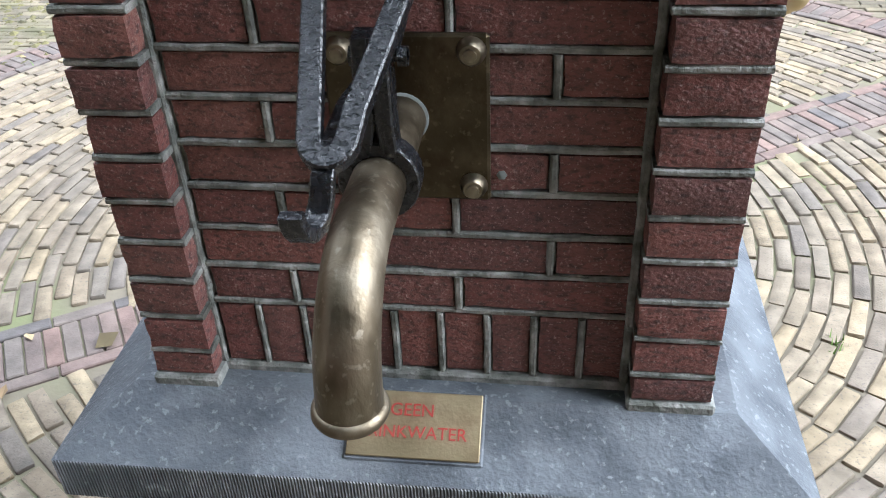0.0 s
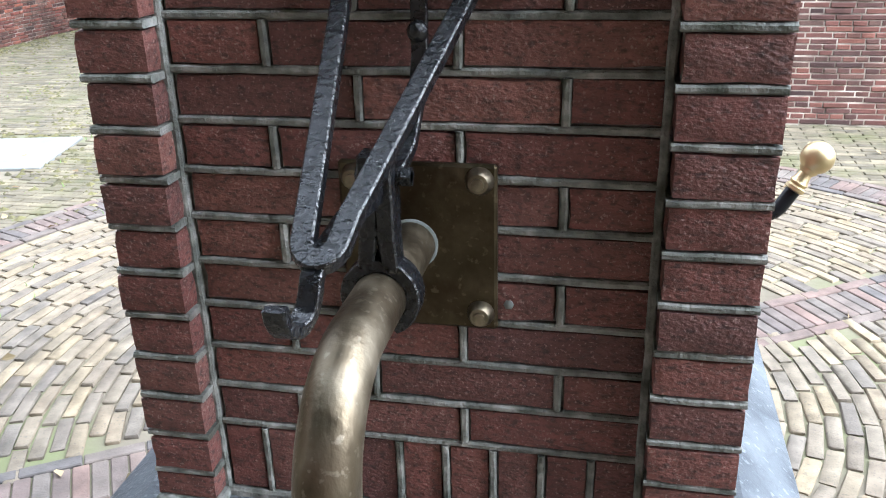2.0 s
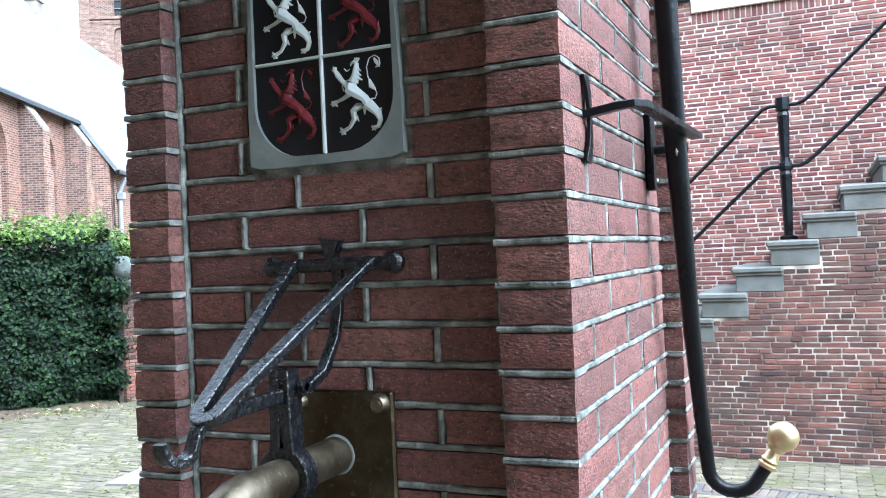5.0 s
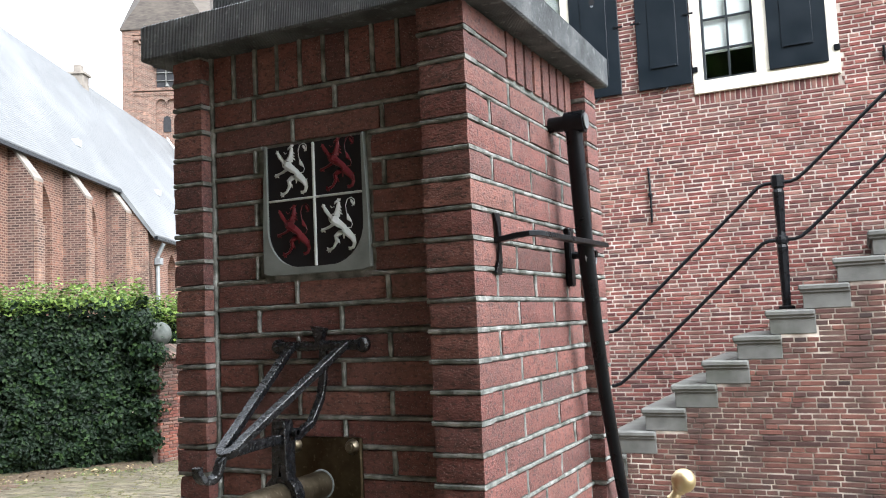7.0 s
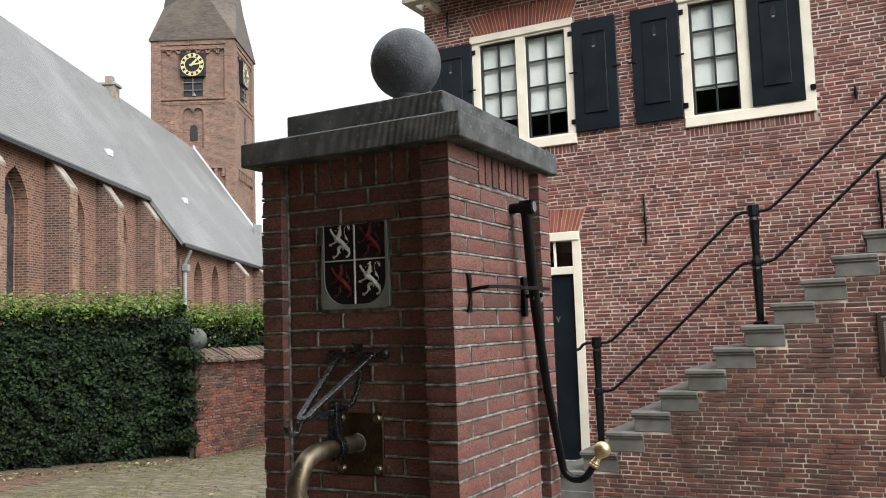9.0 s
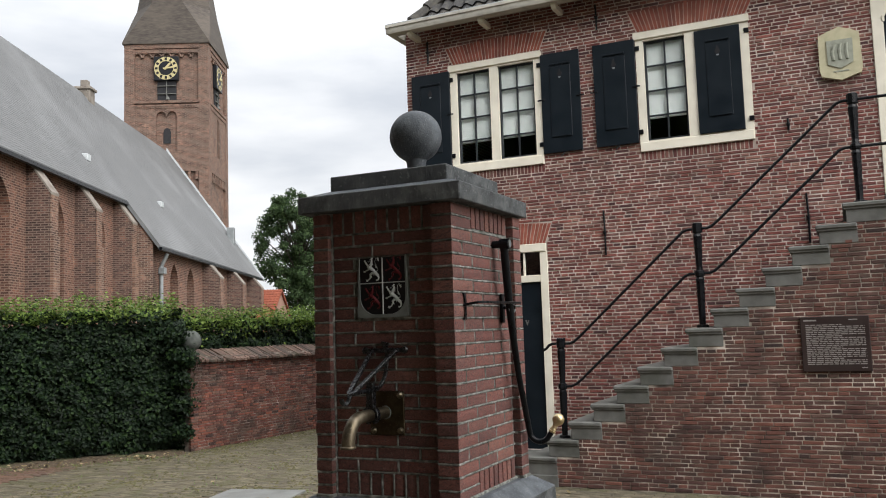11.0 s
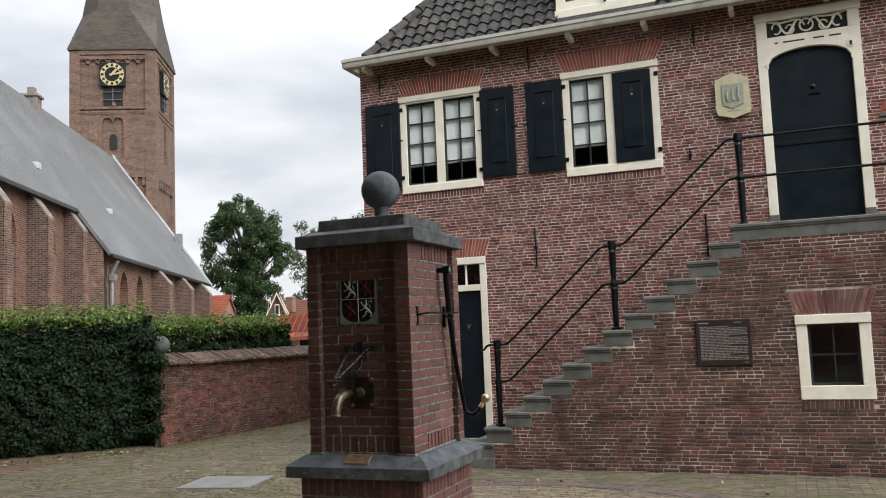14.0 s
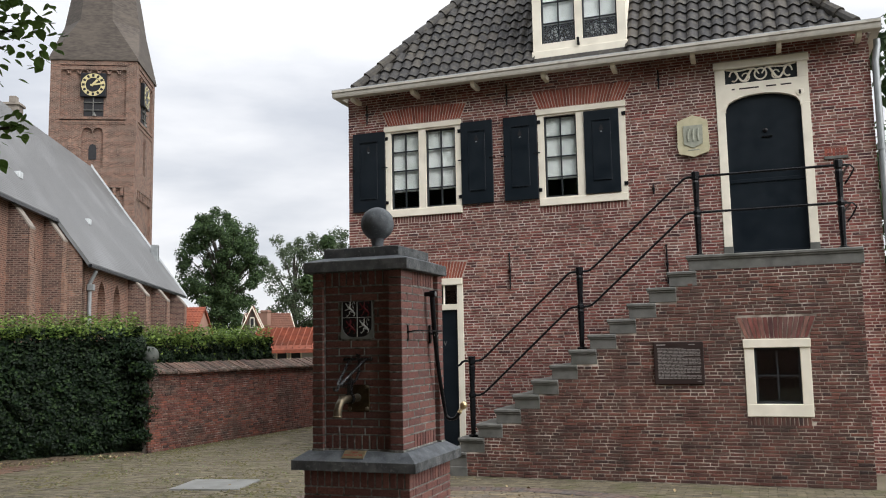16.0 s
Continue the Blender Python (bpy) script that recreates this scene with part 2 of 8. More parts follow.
M_SHIELD_RED = material("dark_red_relief_paint", [(0.085, 0.012, 0.016), (0.135, 0.02, 0.024)], rough=0.3, scale=40, bump=0.1)
M_SHIELD_STONE = material("grey_stone_surround", [(0.15, 0.168, 0.162), (0.23, 0.25, 0.243)], rough=0.8, scale=18, bump=0.3)
M_WHITE = material("cream_white_paint", [(0.68, 0.635, 0.53), (0.79, 0.745, 0.635)], rough=0.5, scale=4, bump=0.12, bscale=60, stain=(0.5, 0.47, 0.4), stain_amt=0.3, stain_scale=3)
M_GREEN_BLACK = material("blue_black_door_paint", [(0.004, 0.0075, 0.0115), (0.008, 0.0125, 0.0175)], rough=0.4, scale=5, bump=0.12, bscale=60)
M_SASH = material("dark_sash_paint", [(0.018, 0.022, 0.026), (0.03, 0.034, 0.038)], rough=0.45, bump=0.1)
M_CURTAIN = material("white_blind_cloth", [(0.62, 0.62, 0.60), (0.72, 0.72, 0.70)], rough=0.9, scale=4, bump=0.15, bscale=60)
# near-black colour stands for unlit rooms and the depth of openings
M_UNLIT = material("dim_room", [(0.02, 0.02, 0.022), (0.03, 0.03, 0.032)], rough=0.9, bump=0)
M_PANTILE = material("black_glazed_pantile", [(0.022, 0.021, 0.021), (0.036, 0.034, 0.033), (0.017, 0.017, 0.018), (0.055, 0.049, 0.041), (0.028, 0.026, 0.025)], rough=0.6, rand="object", scale=12, bump=0.3, bscale=90, stain=(0.10, 0.09, 0.068), stain_amt=0.5, stain_scale=14)
M_PANTILE_J = material("black_pantile_joined", [(0.022, 0.021, 0.021), (0.036, 0.034, 0.033), (0.017, 0.017, 0.018), (0.055, 0.049, 0.041), (0.028, 0.026, 0.025)], rough=0.6, rand="island", scale=12, bump=0.3, bscale=90, stain=(0.10, 0.09, 0.068), stain_amt=0.5, stain_scale=14)
M_SIGN = material("brown_sign_panel", [(0.025, 0.016, 0.015), (0.035, 0.024, 0.022)], rough=0.45, bump=0.08)
M_SIGN_TEXT = material("pale_sign_lettering", [(0.22, 0.20, 0.19), (0.27, 0.25, 0.24)], rough=0.6, bump=0)
M_CREAM_STONE = material("cream_painted_stone", [(0.42, 0.39, 0.26), (0.52, 0.48, 0.33)], rough=0.75, scale=12, bump=0.3)
M_CREAM_DARK = material("weathered_relief_stone", [(0.26, 0.27, 0.22), (0.34, 0.35, 0.29)], rough=0.8, scale=20, bump=0.4)
M_SLATE = material("grey_slate_roof", [(0.10, 0.102, 0.104), (0.132, 0.134, 0.135)], rough=0.6, scale=1.2, bump=0.3, bscale=12, stain=(0.24, 0.245, 0.25), stain_amt=0.25, stain_scale=0.25)
M_SPIRE = material("brown_grey_spire_slate", [(0.04, 0.033, 0.028), (0.062, 0.052, 0.044), (0.085, 0.072, 0.06)], rough=0.7, scale=4, bump=0.5, bscale=7, stain=(0.10, 0.084, 0.068), stain_amt=0.5, stain_scale=0.8, stretch=(0.6, 0.6, 2.2))
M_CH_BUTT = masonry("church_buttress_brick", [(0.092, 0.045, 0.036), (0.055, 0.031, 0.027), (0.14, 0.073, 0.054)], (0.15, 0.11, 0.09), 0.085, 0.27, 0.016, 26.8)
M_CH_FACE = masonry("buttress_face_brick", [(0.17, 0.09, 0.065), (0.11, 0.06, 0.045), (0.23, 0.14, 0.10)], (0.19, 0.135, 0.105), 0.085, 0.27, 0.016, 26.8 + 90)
M_LEAD = material("grey_lead_trim", [(0.35, 0.37, 0.38), (0.45, 0.47, 0.48)], rough=0.6, bump=0.1)
M_CH_WALL = masonry("church_brick_long", [(0.15, 0.066, 0.046), (0.085, 0.042, 0.033), (0.205, 0.10, 0.068)], (0.19, 0.13, 0.10), 0.085, 0.27, 0.016, 26.8 + 90)
M_TOWER = masonry("tower_brick", [(0.15, 0.08, 0.06), (0.10, 0.056, 0.045), (0.205, 0.116, 0.086)], (0.19, 0.145, 0.115), 0.085, 0.27, 0.014, 26.8)
M_CH_TRIM = material("pale_buttress_stone", [(0.13, 0.11, 0.095), (0.235, 0.21, 0.18)], rough=0.85, scale=3, bump=0.2)
M_CH_GLASS = material("dark_leaded_glass", [(0.02, 0.02, 0.024), (0.035, 0.035, 0.04)], rough=0.25, scale=2, bump=0.1)
M_CH_ORANGE = masonry("church_reveal_brick", [(0.21, 0.093, 0.062), (0.165, 0.077, 0.054)], (0.27, 0.18, 0.13), 0.085, 0.27, 0.014, 26.8 + 90)
M_GOLD = material("gilded_paint", [(0.42, 0.36, 0.18), (0.52, 0.45, 0.25)], rough=0.5, metal=0.2, bump=0)
# old leaves near-black: the shade on the hedge's face is put into their colour
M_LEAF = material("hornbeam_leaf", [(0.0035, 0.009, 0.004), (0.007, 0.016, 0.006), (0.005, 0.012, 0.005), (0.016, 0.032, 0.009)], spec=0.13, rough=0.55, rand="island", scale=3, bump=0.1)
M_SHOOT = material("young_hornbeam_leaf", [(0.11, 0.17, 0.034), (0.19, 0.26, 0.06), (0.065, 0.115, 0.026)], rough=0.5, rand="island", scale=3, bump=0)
M_LEAF_TREE = material("dark_tree_leaf", [(0.022, 0.043, 0.016), (0.038, 0.068, 0.024), (0.065, 0.105, 0.038)], rough=0.6, rand="island", scale=1, bump=0.0)
M_LEAF_PALE = material("poplar_leaf", [(0.07, 0.095, 0.052), (0.10, 0.13, 0.075), (0.055, 0.078, 0.042)], rough=0.6, rand="island", scale=1, bump=0.0)
# filler behind the leaves, darkened to paint the shade between them
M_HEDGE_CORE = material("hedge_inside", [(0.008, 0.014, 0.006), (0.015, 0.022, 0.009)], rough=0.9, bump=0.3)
M_BARK = material("grey_bark", [(0.032, 0.028, 0.023), (0.065, 0.056, 0.045)], rough=0.9, scale=6, bump=0.8, bscale=25)
M_GWALL = material("garden_wall_brick", [(0.152, 0.055, 0.042), (0.085, 0.037, 0.031), (0.21, 0.078, 0.053), (0.046, 0.028, 0.025), (0.122, 0.054, 0.042), (0.15, 0.085, 0.066)], rough=0.9, rand="island", scale=22, bump=0.5, bscale=70, fleck=((0.42, 0.34, 0.29), 45, 0.33), stain=(0.037, 0.028, 0.023), stain_amt=0.65, stain_scale=1.7)
M_GW_MORTAR = material("garden_wall_mortar", [(0.05, 0.04, 0.034), (0.15, 0.122, 0.104), (0.40, 0.34, 0.30)], rough=0.9, scale=7, bump=0.3, stain=(0.045, 0.038, 0.031), stain_amt=0.6, stain_scale=1.5)
M_ROOF_ORANGE_FLAT = material("orange_tile_roof", [(0.15, 0.043, 0.026), (0.25, 0.075, 0.043)], rough=0.85, fleck=((0.30, 0.15, 0.11), 9, 0.25), stain=(0.08, 0.04, 0.03), stain_amt=0.5, stain_scale=1.2, scale=5, bump=0.6, bscale=9)
PAVE_Y = [(0.185, 0.148, 0.095), (0.108, 0.094, 0.078), (0.165, 0.132, 0.087), (0.125, 0.106, 0.082), (0.205, 0.166, 0.108), (0.098, 0.085, 0.073), (0.15, 0.121, 0.085)]
PAVE_G = [(0.098, 0.084, 0.058), (0.125, 0.107, 0.072), (0.07, 0.061, 0.045), (0.138, 0.117, 0.08)]
PAVE_B = [(0.096, 0.082, 0.073), (0.115, 0.08, 0.068), (0.105, 0.09, 0.078), (0.125, 0.086, 0.072), (0.078, 0.07, 0.066)]
M_PAVE_Y = material("yellow_clinker", PAVE_Y, rough=0.85, rand="object", scale=14, fleck=((0.06, 0.055, 0.05), 90, 0.45), bump=0.5, bscale=120)
M_PAVE_YJ = material("yellow_clinker_joined", PAVE_Y, rough=0.85, rand="island", scale=14, fleck=((0.06, 0.055, 0.05), 90, 0.45), bump=0.5, bscale=120)
M_PAVE_GJ = material("grey_clinker_joined", PAVE_G, rough=0.88, rand="island", scale=10, bump=0.5, bscale=120, stain=(0.075, 0.075, 0.034), stain_amt=0.75, stain_scale=2.6, fleck=((0.05, 0.046, 0.034), 45, 0.5))
M_PAVE_RED = material("red_brown_clinker", [(0.11, 0.066, 0.048), (0.135, 0.082, 0.058), (0.09, 0.06, 0.047)], rough=0.85, rand="island", scale=10, bump=0.5, bscale=120, stain=(0.085, 0.08, 0.05), stain_amt=0.6, stain_scale=1.6)
M_PAVE_BJ = material("dark_clinker_joined", PAVE_B, rough=0.8, rand="island", scale=14, bump=0.5, bscale=120)
M_GROUND = material("sandy_joint_ground", [(0.092, 0.079, 0.057), (0.145, 0.125, 0.092)], rough=0.95, scale=3, bump=0.6, bscale=40, stain=(0.11, 0.125, 0.055), stain_amt=0.75, stain_scale=1.3)
M_LITTER = material("fallen_leaf", [(0.24, 0.18, 0.10), (0.34, 0.27, 0.16), (0.16, 0.11, 0.06), (0.09, 0.07, 0.035)], rough=0.8, rand="island", bump=0)
M_GRASS = material("joint_grass", [(0.10, 0.17, 0.04), (0.14, 0.22, 0.06)], rough=0.7, rand="island", bump=0)
M_MOSS = material("joint_moss_clump", [(0.075, 0.068, 0.03), (0.11, 0.10, 0.045), (0.055, 0.05, 0.028)], rough=0.95, rand="island", scale=30, bump=0.6, bscale=120)
M_HATCH = material("concrete_hatch", [(0.145, 0.148, 0.142), (0.19, 0.193, 0.186)], rough=0.8, scale=5, bump=0.3, stain=(0.10, 0.10, 0.085), stain_amt=0.4, stain_scale=4)
M_ZINC = material("zinc_pipe", [(0.20, 0.215, 0.22), (0.28, 0.295, 0.30)], rough=0.5, metal=0.6, scale=4, bump=0.1)
M_ROOF_DULL = material("dull_brown_tile_roof", [(0.10, 0.047, 0.033), (0.15, 0.07, 0.048)], rough=0.85, scale=1.5, bump=0.6, bscale=6)
M_PALE_WALL = material("pale_plastered_wall", [(0.34, 0.35, 0.34), (0.44, 0.45, 0.44)], rough=0.9, scale=1.5, bump=0.2, bscale=12)
M_BALL = material("mossy_dark_stone", [(0.045, 0.05, 0.045), (0.10, 0.108, 0.098)], rough=0.85, scale=12, bump=0.5, bscale=60, stain=(0.03, 0.04, 0.02), stain_amt=0.5, stain_scale=7)
M_PLAIN_WALL = material("plain_far_wall", [(0.22, 0.13, 0.1), (0.28, 0.17, 0.13)], rough=0.9, scale=1.5, bump=0.3, bscale=8)


def glass_material():
    m = bpy.data.materials.new("old_window_glass")
    m.use_nodes = True
    b = m.node_tree.nodes["Principled BSDF"]
    b.inputs["Base Color"].default_value = (0.9, 0.95, 0.95, 1)
    b.inputs["Roughness"].default_value = 0.03
    b.inputs["IOR"].default_value = 1.45
    b.inputs["Transmission Weight"].default_value = 1.0
    return m


M_GLASS = glass_material()
M_GUTTER = material("weathered_gutter_paint", [(0.40, 0.38, 0.335), (0.54, 0.515, 0.455)], rough=0.6, scale=5, bump=0.2, bscale=50, stain=(0.22, 0.20, 0.17), stain_amt=0.6, stain_scale=5)


def thin_leaf(m, share):
    """Lets light through a leaf: a share of translucent cloth in the leaf's own colour."""
    n, l = m.node_tree.nodes, m.node_tree.links
    b = next(x for x in n if x.type == "BSDF_PRINCIPLED")
    out = next(x for x in n if x.type == "OUTPUT_MATERIAL")
    tr, mx = n.new("ShaderNodeBsdfTranslucent"), n.new("ShaderNodeMixShader")
    l.new(b.inputs["Base Color"].links[0].from_socket, tr.inputs["Color"])
    mx.inputs["Fac"].default_value = share
    l.new(b.outputs["BSDF"], mx.inputs[1])
    l.new(tr.outputs["BSDF"], mx.inputs[2])
    l.new(mx.outputs["Shader"], out.inputs["Surface"])
    return m


for _m in (M_SHOOT, M_LEAF_TREE, M_LEAF_PALE):
    thin_leaf(_m, 0.35)

# ---- mesh tools ----


class Solid:
    """Collects simple solids into one mesh."""

    def __init__(self):
        self.v, self.f, self.smooth = [], [], False

    def add(self, verts, faces):
        o = len(self.v)
        self.v.extend(tuple(p) for p in verts)
        self.f.extend(tuple(i + o for i in f) for f in faces)
        return self

    def box(self, x0, x1, y0, y1, z0, z1, c=0.0, m=None, jitter=0.0, rng=None):
        """A box, with its edges cut by c, moved by the matrix m."""
        if c <= 0:
            vs = [(x, y, z) for x in (x0, x1) for y in (y0, y1) for z in (z0, z1)]
            fs = [(0, 1, 3, 2), (4, 6, 7, 5), (0, 4, 5, 1), (2, 3, 7, 6), (0, 2, 6, 4), (1, 5, 7, 3)]
        else:
            vs, idx = [], {}
            for sx in (0, 1):
                for sy in (0, 1):
                    for sz in (0, 1):
                        X, Y, Z = (x0, x1)[sx], (y0, y1)[sy], (z0, z1)[sz]
                        dx, dy, dz = c * (1 - 2 * sx), c * (1 - 2 * sy), c * (1 - 2 * sz)
                        for k, p in enumerate(((X, Y + dy, Z + dz), (X + dx, Y, Z + dz), (X + dx, Y + dy, Z))):
                            idx[sx, sy, sz, k] = len(vs)
                            vs.append(p)
            i = idx
            fs = []
            for s in (0, 1):
                a = [i[s, 0, 0, 0], i[s, 0, 1, 0], i[s, 1, 1, 0], i[s, 1, 0, 0]]
                fs.append(a if s == 0 else a[::-1])
                a = [i[0, s, 0, 1], i[1, s, 0, 1], i[1, s, 1, 1], i[0, s, 1, 1]]
                fs.append(a if s == 0 else a[::-1])
                a = [i[0, 0, s, 2], i[0, 1, s, 2], i[1, 1, s, 2], i[1, 0, s, 2]]
                fs.append(a if s == 0 else a[::-1])
            for p in (0, 1):
                for q in (0, 1):
                    flip = (p + q) % 2
                    a = [i[p, q, 0, 0], i[p, q, 1, 0], i[p, q, 1, 1], i[p, q, 0, 1]]
                    fs.append(a[::-1] if not flip else a)
                    a = [i[p, 0, q, 0], i[p, 1, q, 0], i[p, 1, q, 2], i[p, 0, q, 2]]
                    fs.append(a if not flip else a[::-1])
                    a = [i[0, p, q, 1], i[1, p, q, 1], i[1, p, q, 2], i[0, p, q, 2]]
                    fs.append(a[::-1] if not flip else a)
            for sx in (0, 1):
                for sy in (0, 1):
                    for sz in (0, 1):
                        a = [i[sx, sy, sz, 0], i[sx, sy, sz, 1], i[sx, sy, sz, 2]]
                        fs.append(a if (sx + sy + sz) % 2 else a[::-1])
        if jitter:
            vs = [tuple(q + rng.uniform(-jitter, jitter) for q in p) for p in vs]
        if m is not None:
            vs = [m @ Vector(p) for p in vs]
        return self.add(vs, fs)

    def prism(self, poly, a, b, axis="y", m=None):
        """poly: points (u, w), counter-clockwise; drawn out along an axis from a to b. u, w are x, z for 'y', y, z for 'x', x, y for 'z'."""
        def p3(u, w, t):
            return {"y": (u, t, w), "x": (t, u, w), "z": (u, w, t)}[axis]
        n = len(poly)
        vs = [p3(u, w, a) for u, w in poly] + [p3(u, w, b) for u, w in poly]
        fs = [tuple(range(n)), tuple(range(2 * n - 1, n - 1, -1))] + [(i, i + n, (i + 1) % n + n, (i + 1) % n) for i in range(n)]
        if m is not None:
            vs = [m @ Vector(p) for p in vs]
        return self.add(vs, fs)

    def tube(self, pts, r, n=10, cap=True, flat=1.0):
        """A round bar along points; r one radius or one for each point."""
        pts = [Vector(p) for p in pts]
        rs = r if isinstance(r, (list, tuple)) else [r] * len(pts)
        ref = None
        rings = []
        for k, p in enumerate(pts):
            d = (pts[min(k + 1, len(pts) - 1)] - pts[max(k - 1, 0)]).normalized()
            if ref is None:
                ref = d.orthogonal().normalized()
            ref = (ref - d * ref.dot(d)).normalized()
            s = d.cross(ref)
            rings.append([p + rs[k] * (math.cos(2 * math.pi * j / n) * ref + flat * math.sin(2 * math.pi * j / n) * s) for j in range(n)])
        vs = [q for ring in rings for q in ring]
        fs = [(k * n + j, k * n + (j + 1) % n, (k + 1) * n + (j + 1) % n, (k + 1) * n + j) for k in range(len(pts) - 1) for j in range(n)]
        if cap:
            fs += [tuple(range(n - 1, -1, -1)), tuple((len(pts) - 1) * n + j for j in range(n))]
        return self.add(vs, fs)

    def strap(self, pts, width, thick, side, flat=None):
        """A flat bar along points, width along the vector side; one size, or one for each point."""
        pts, side = [Vector(p) for p in pts], Vector(side).normalized()
        vs = []
        for k, p in enumerate(pts):
            d = (pts[min(k + 1, len(pts) - 1)] - pts[max(k - 1, 0)]).normalized()
            s = (side - d * side.dot(d)).normalized() if flat is None else Vector(flat).cross(d).normalized()
            nrm = d.cross(s)
            w = width[k] if isinstance(width, (list, tuple)) else width
            t = thick[k] if isinstance(thick, (list, tuple)) else thick
            c = 0.11 * min(w, t)
            for a, b in ((-w / 2, -t / 2 + c), (-w / 2 + c, -t / 2), (w / 2 - c, -t / 2), (w / 2, -t / 2 + c), (w / 2, t / 2 - c), (w / 2 - c, t / 2), (-w / 2 + c, t / 2), (-w / 2, t / 2 - c)):
                vs.append(p + s * a + nrm * b)
        n = 8
        fs = [(k * n + j, k * n + (j + 1) % n, (k + 1) * n + (j + 1) % n, (k + 1) * n + j) for k in range(len(pts) - 1) for j in range(n)]
        fs += [tuple(range(n - 1, -1, -1)), tuple((len(pts) - 1) * n + j for j in range(n))]
        return self.add(vs, fs)

    def lathe(self, prof, centre=(0, 0, 0), n=24, m=None):
        """prof: (radius, height) from bottom to top, turned round z."""
        cx, cy, cz = centre
        vs = [(cx + r * math.cos(2 * math.pi * j / n), cy + r * math.sin(2 * math.pi * j / n), cz + h) for r, h in prof for j in range(n)]
        fs = [(k * n + j, k * n + (j + 1) % n, (k + 1) * n + (j + 1) % n, (k + 1) * n + j) for k in range(len(prof) - 1) for j in range(n)]
        fs += [tuple(range(n - 1, -1, -1)), tuple((len(prof) - 1) * n + j for j in range(n))]
        if m is not None:
            vs = [m @ Vector(p) for p in vs]
        return self.add(vs, fs)

    def weld(self):
        """Joins vertices that lie in one place."""
        seen, new_v, to = {}, [], []
        for p in self.v:
            k = tuple(round(c, 4) for c in p)
            if k not in seen:
                seen[k] = len(new_v)
                new_v.append(p)
            to.append(seen[k])
        self.v, self.f = new_v, [tuple(to[i] for i in f) for f in self.f]
        return self

    def mesh(self, name, smooth=None, angle=35):
        me = bpy.data.meshes.new(name)
        me.from_pydata(self.v, [], self.f)
        if self.smooth if smooth is None else smooth:
            me.polygons.foreach_set("use_smooth", [True] * len(me.polygons))
            me.set_sharp_from_angle(angle=radians(angle))
        me.update()
        return me


def part(name, body, mat, parent=None, label="", smooth=False, kind=""):
    """One mesh object, under a thing or a part."""
    me = body.mesh(name, smooth) if isinstance(body, Solid) else body
    if not me.materials:
        me.materials.append(mat)
    ob = new(name, me)
    if parent is not None:
        ob.parent = parent
    return tagged(ob, label=label, kind=kind)


def thing(name, label, category, at=(0, 0, 0), group="", kind=""):
    ob = new(name)
    ob.empty_display_size = 0.1
    ob.location = at
    return tagged(ob, label, category, group, kind)


def arc(cx, cz, r, a0, a1, n):
    return [(cx + r * math.cos(radians(a0 + (a1 - a0) * i / n)), cz + r * math.sin(radians(a0 + (a1 - a0) * i / n))) for i in range(n + 1)]


BRICK_CACHE = {}


def brick_mesh(sx, sy, sz, variant, mat, c=0.0042, jit=0.0024):
    """A chamfered, slightly uneven brick, its middle at the origin."""
    key = (round(sx, 3), round(sy, 3), round(sz, 3), variant, mat.name)
    if key not in BRICK_CACHE:
        me = Solid().box(-sx / 2, sx / 2, -sy / 2, sy / 2, -sz / 2, sz / 2, c, None, jit, random.Random(hash(key[:4]) & 0xFFFF)).mesh("brick", False)
        me.materials.append(mat)
        BRICK_CACHE[key] = me
    return BRICK_CACHE[key]


def rugged_brick(sx, sy, sz, variant, mat):
    """A hand-moulded brick: a rounded block with an uneven skin and worn edges, its middle at the origin."""
    key = ("rugged", round(sx, 3), round(sy, 3), round(sz, 3), variant, mat.name)
    if key in BRICK_CACHE:
        return BRICK_CACHE[key]
    size = (sx, sy, sz)
    cnt = [max(3, min(14, round(q / 0.013))) for q in size]
    seed = Vector((variant * 3.7 + sx * 40, sy * 30, sz * 50))
    idx, vs, fs = {}, [], []

    def vert(i):
        if i not in idx:
            p, at_edge = [], 0
            for a in range(3):
                u = 2 * i[a] / cnt[a] - 1
                at_edge += abs(u) > 0.999
                p.append(u)
            q = Vector([p[a] * size[a] / 2 for a in range(3)])
            if at_edge >= 2:      # worn edges and corners
                wear = 0.0010 + 0.0018 * max(0.0, noise.noise(q * 55 + seed)) + 0.0030 * max(0.0, noise.noise(q * 24 - seed) - 0.15)
                q = Vector([q[a] - (wear * p[a] if abs(p[a]) > 0.999 else 0.0) for a in range(3)])
            else:
                d = 0.0013 * noise.noise(q * 60 + seed) + 0.0010 * noise.noise(q * 18 - seed)
                q = Vector([q[a] + (d * p[a] if abs(p[a]) > 0.999 else 0.0) for a in range(3)])
            idx[i] = len(vs)
            vs.append(tuple(q))
        return idx[i]
    for a in range(3):
        b, c = (a + 1) % 3, (a + 2) % 3
        for side in (0, cnt[a]):
            for u in range(cnt[b]):
                for w in range(cnt[c]):
                    quad = []
                    for du, dw in ((0, 0), (1, 0), (1, 1), (0, 1)):
                        i = [0, 0, 0]
                        i[a], i[b], i[c] = side, u + du, w + dw
                        quad.append(vert(tuple(i)))
                    fs.append(quad if side else quad[::-1])
    me = Solid().add(vs, fs).mesh("brick", True, 50)
    me.materials.append(mat)
    BRICK_CACHE[key] = me
    return me


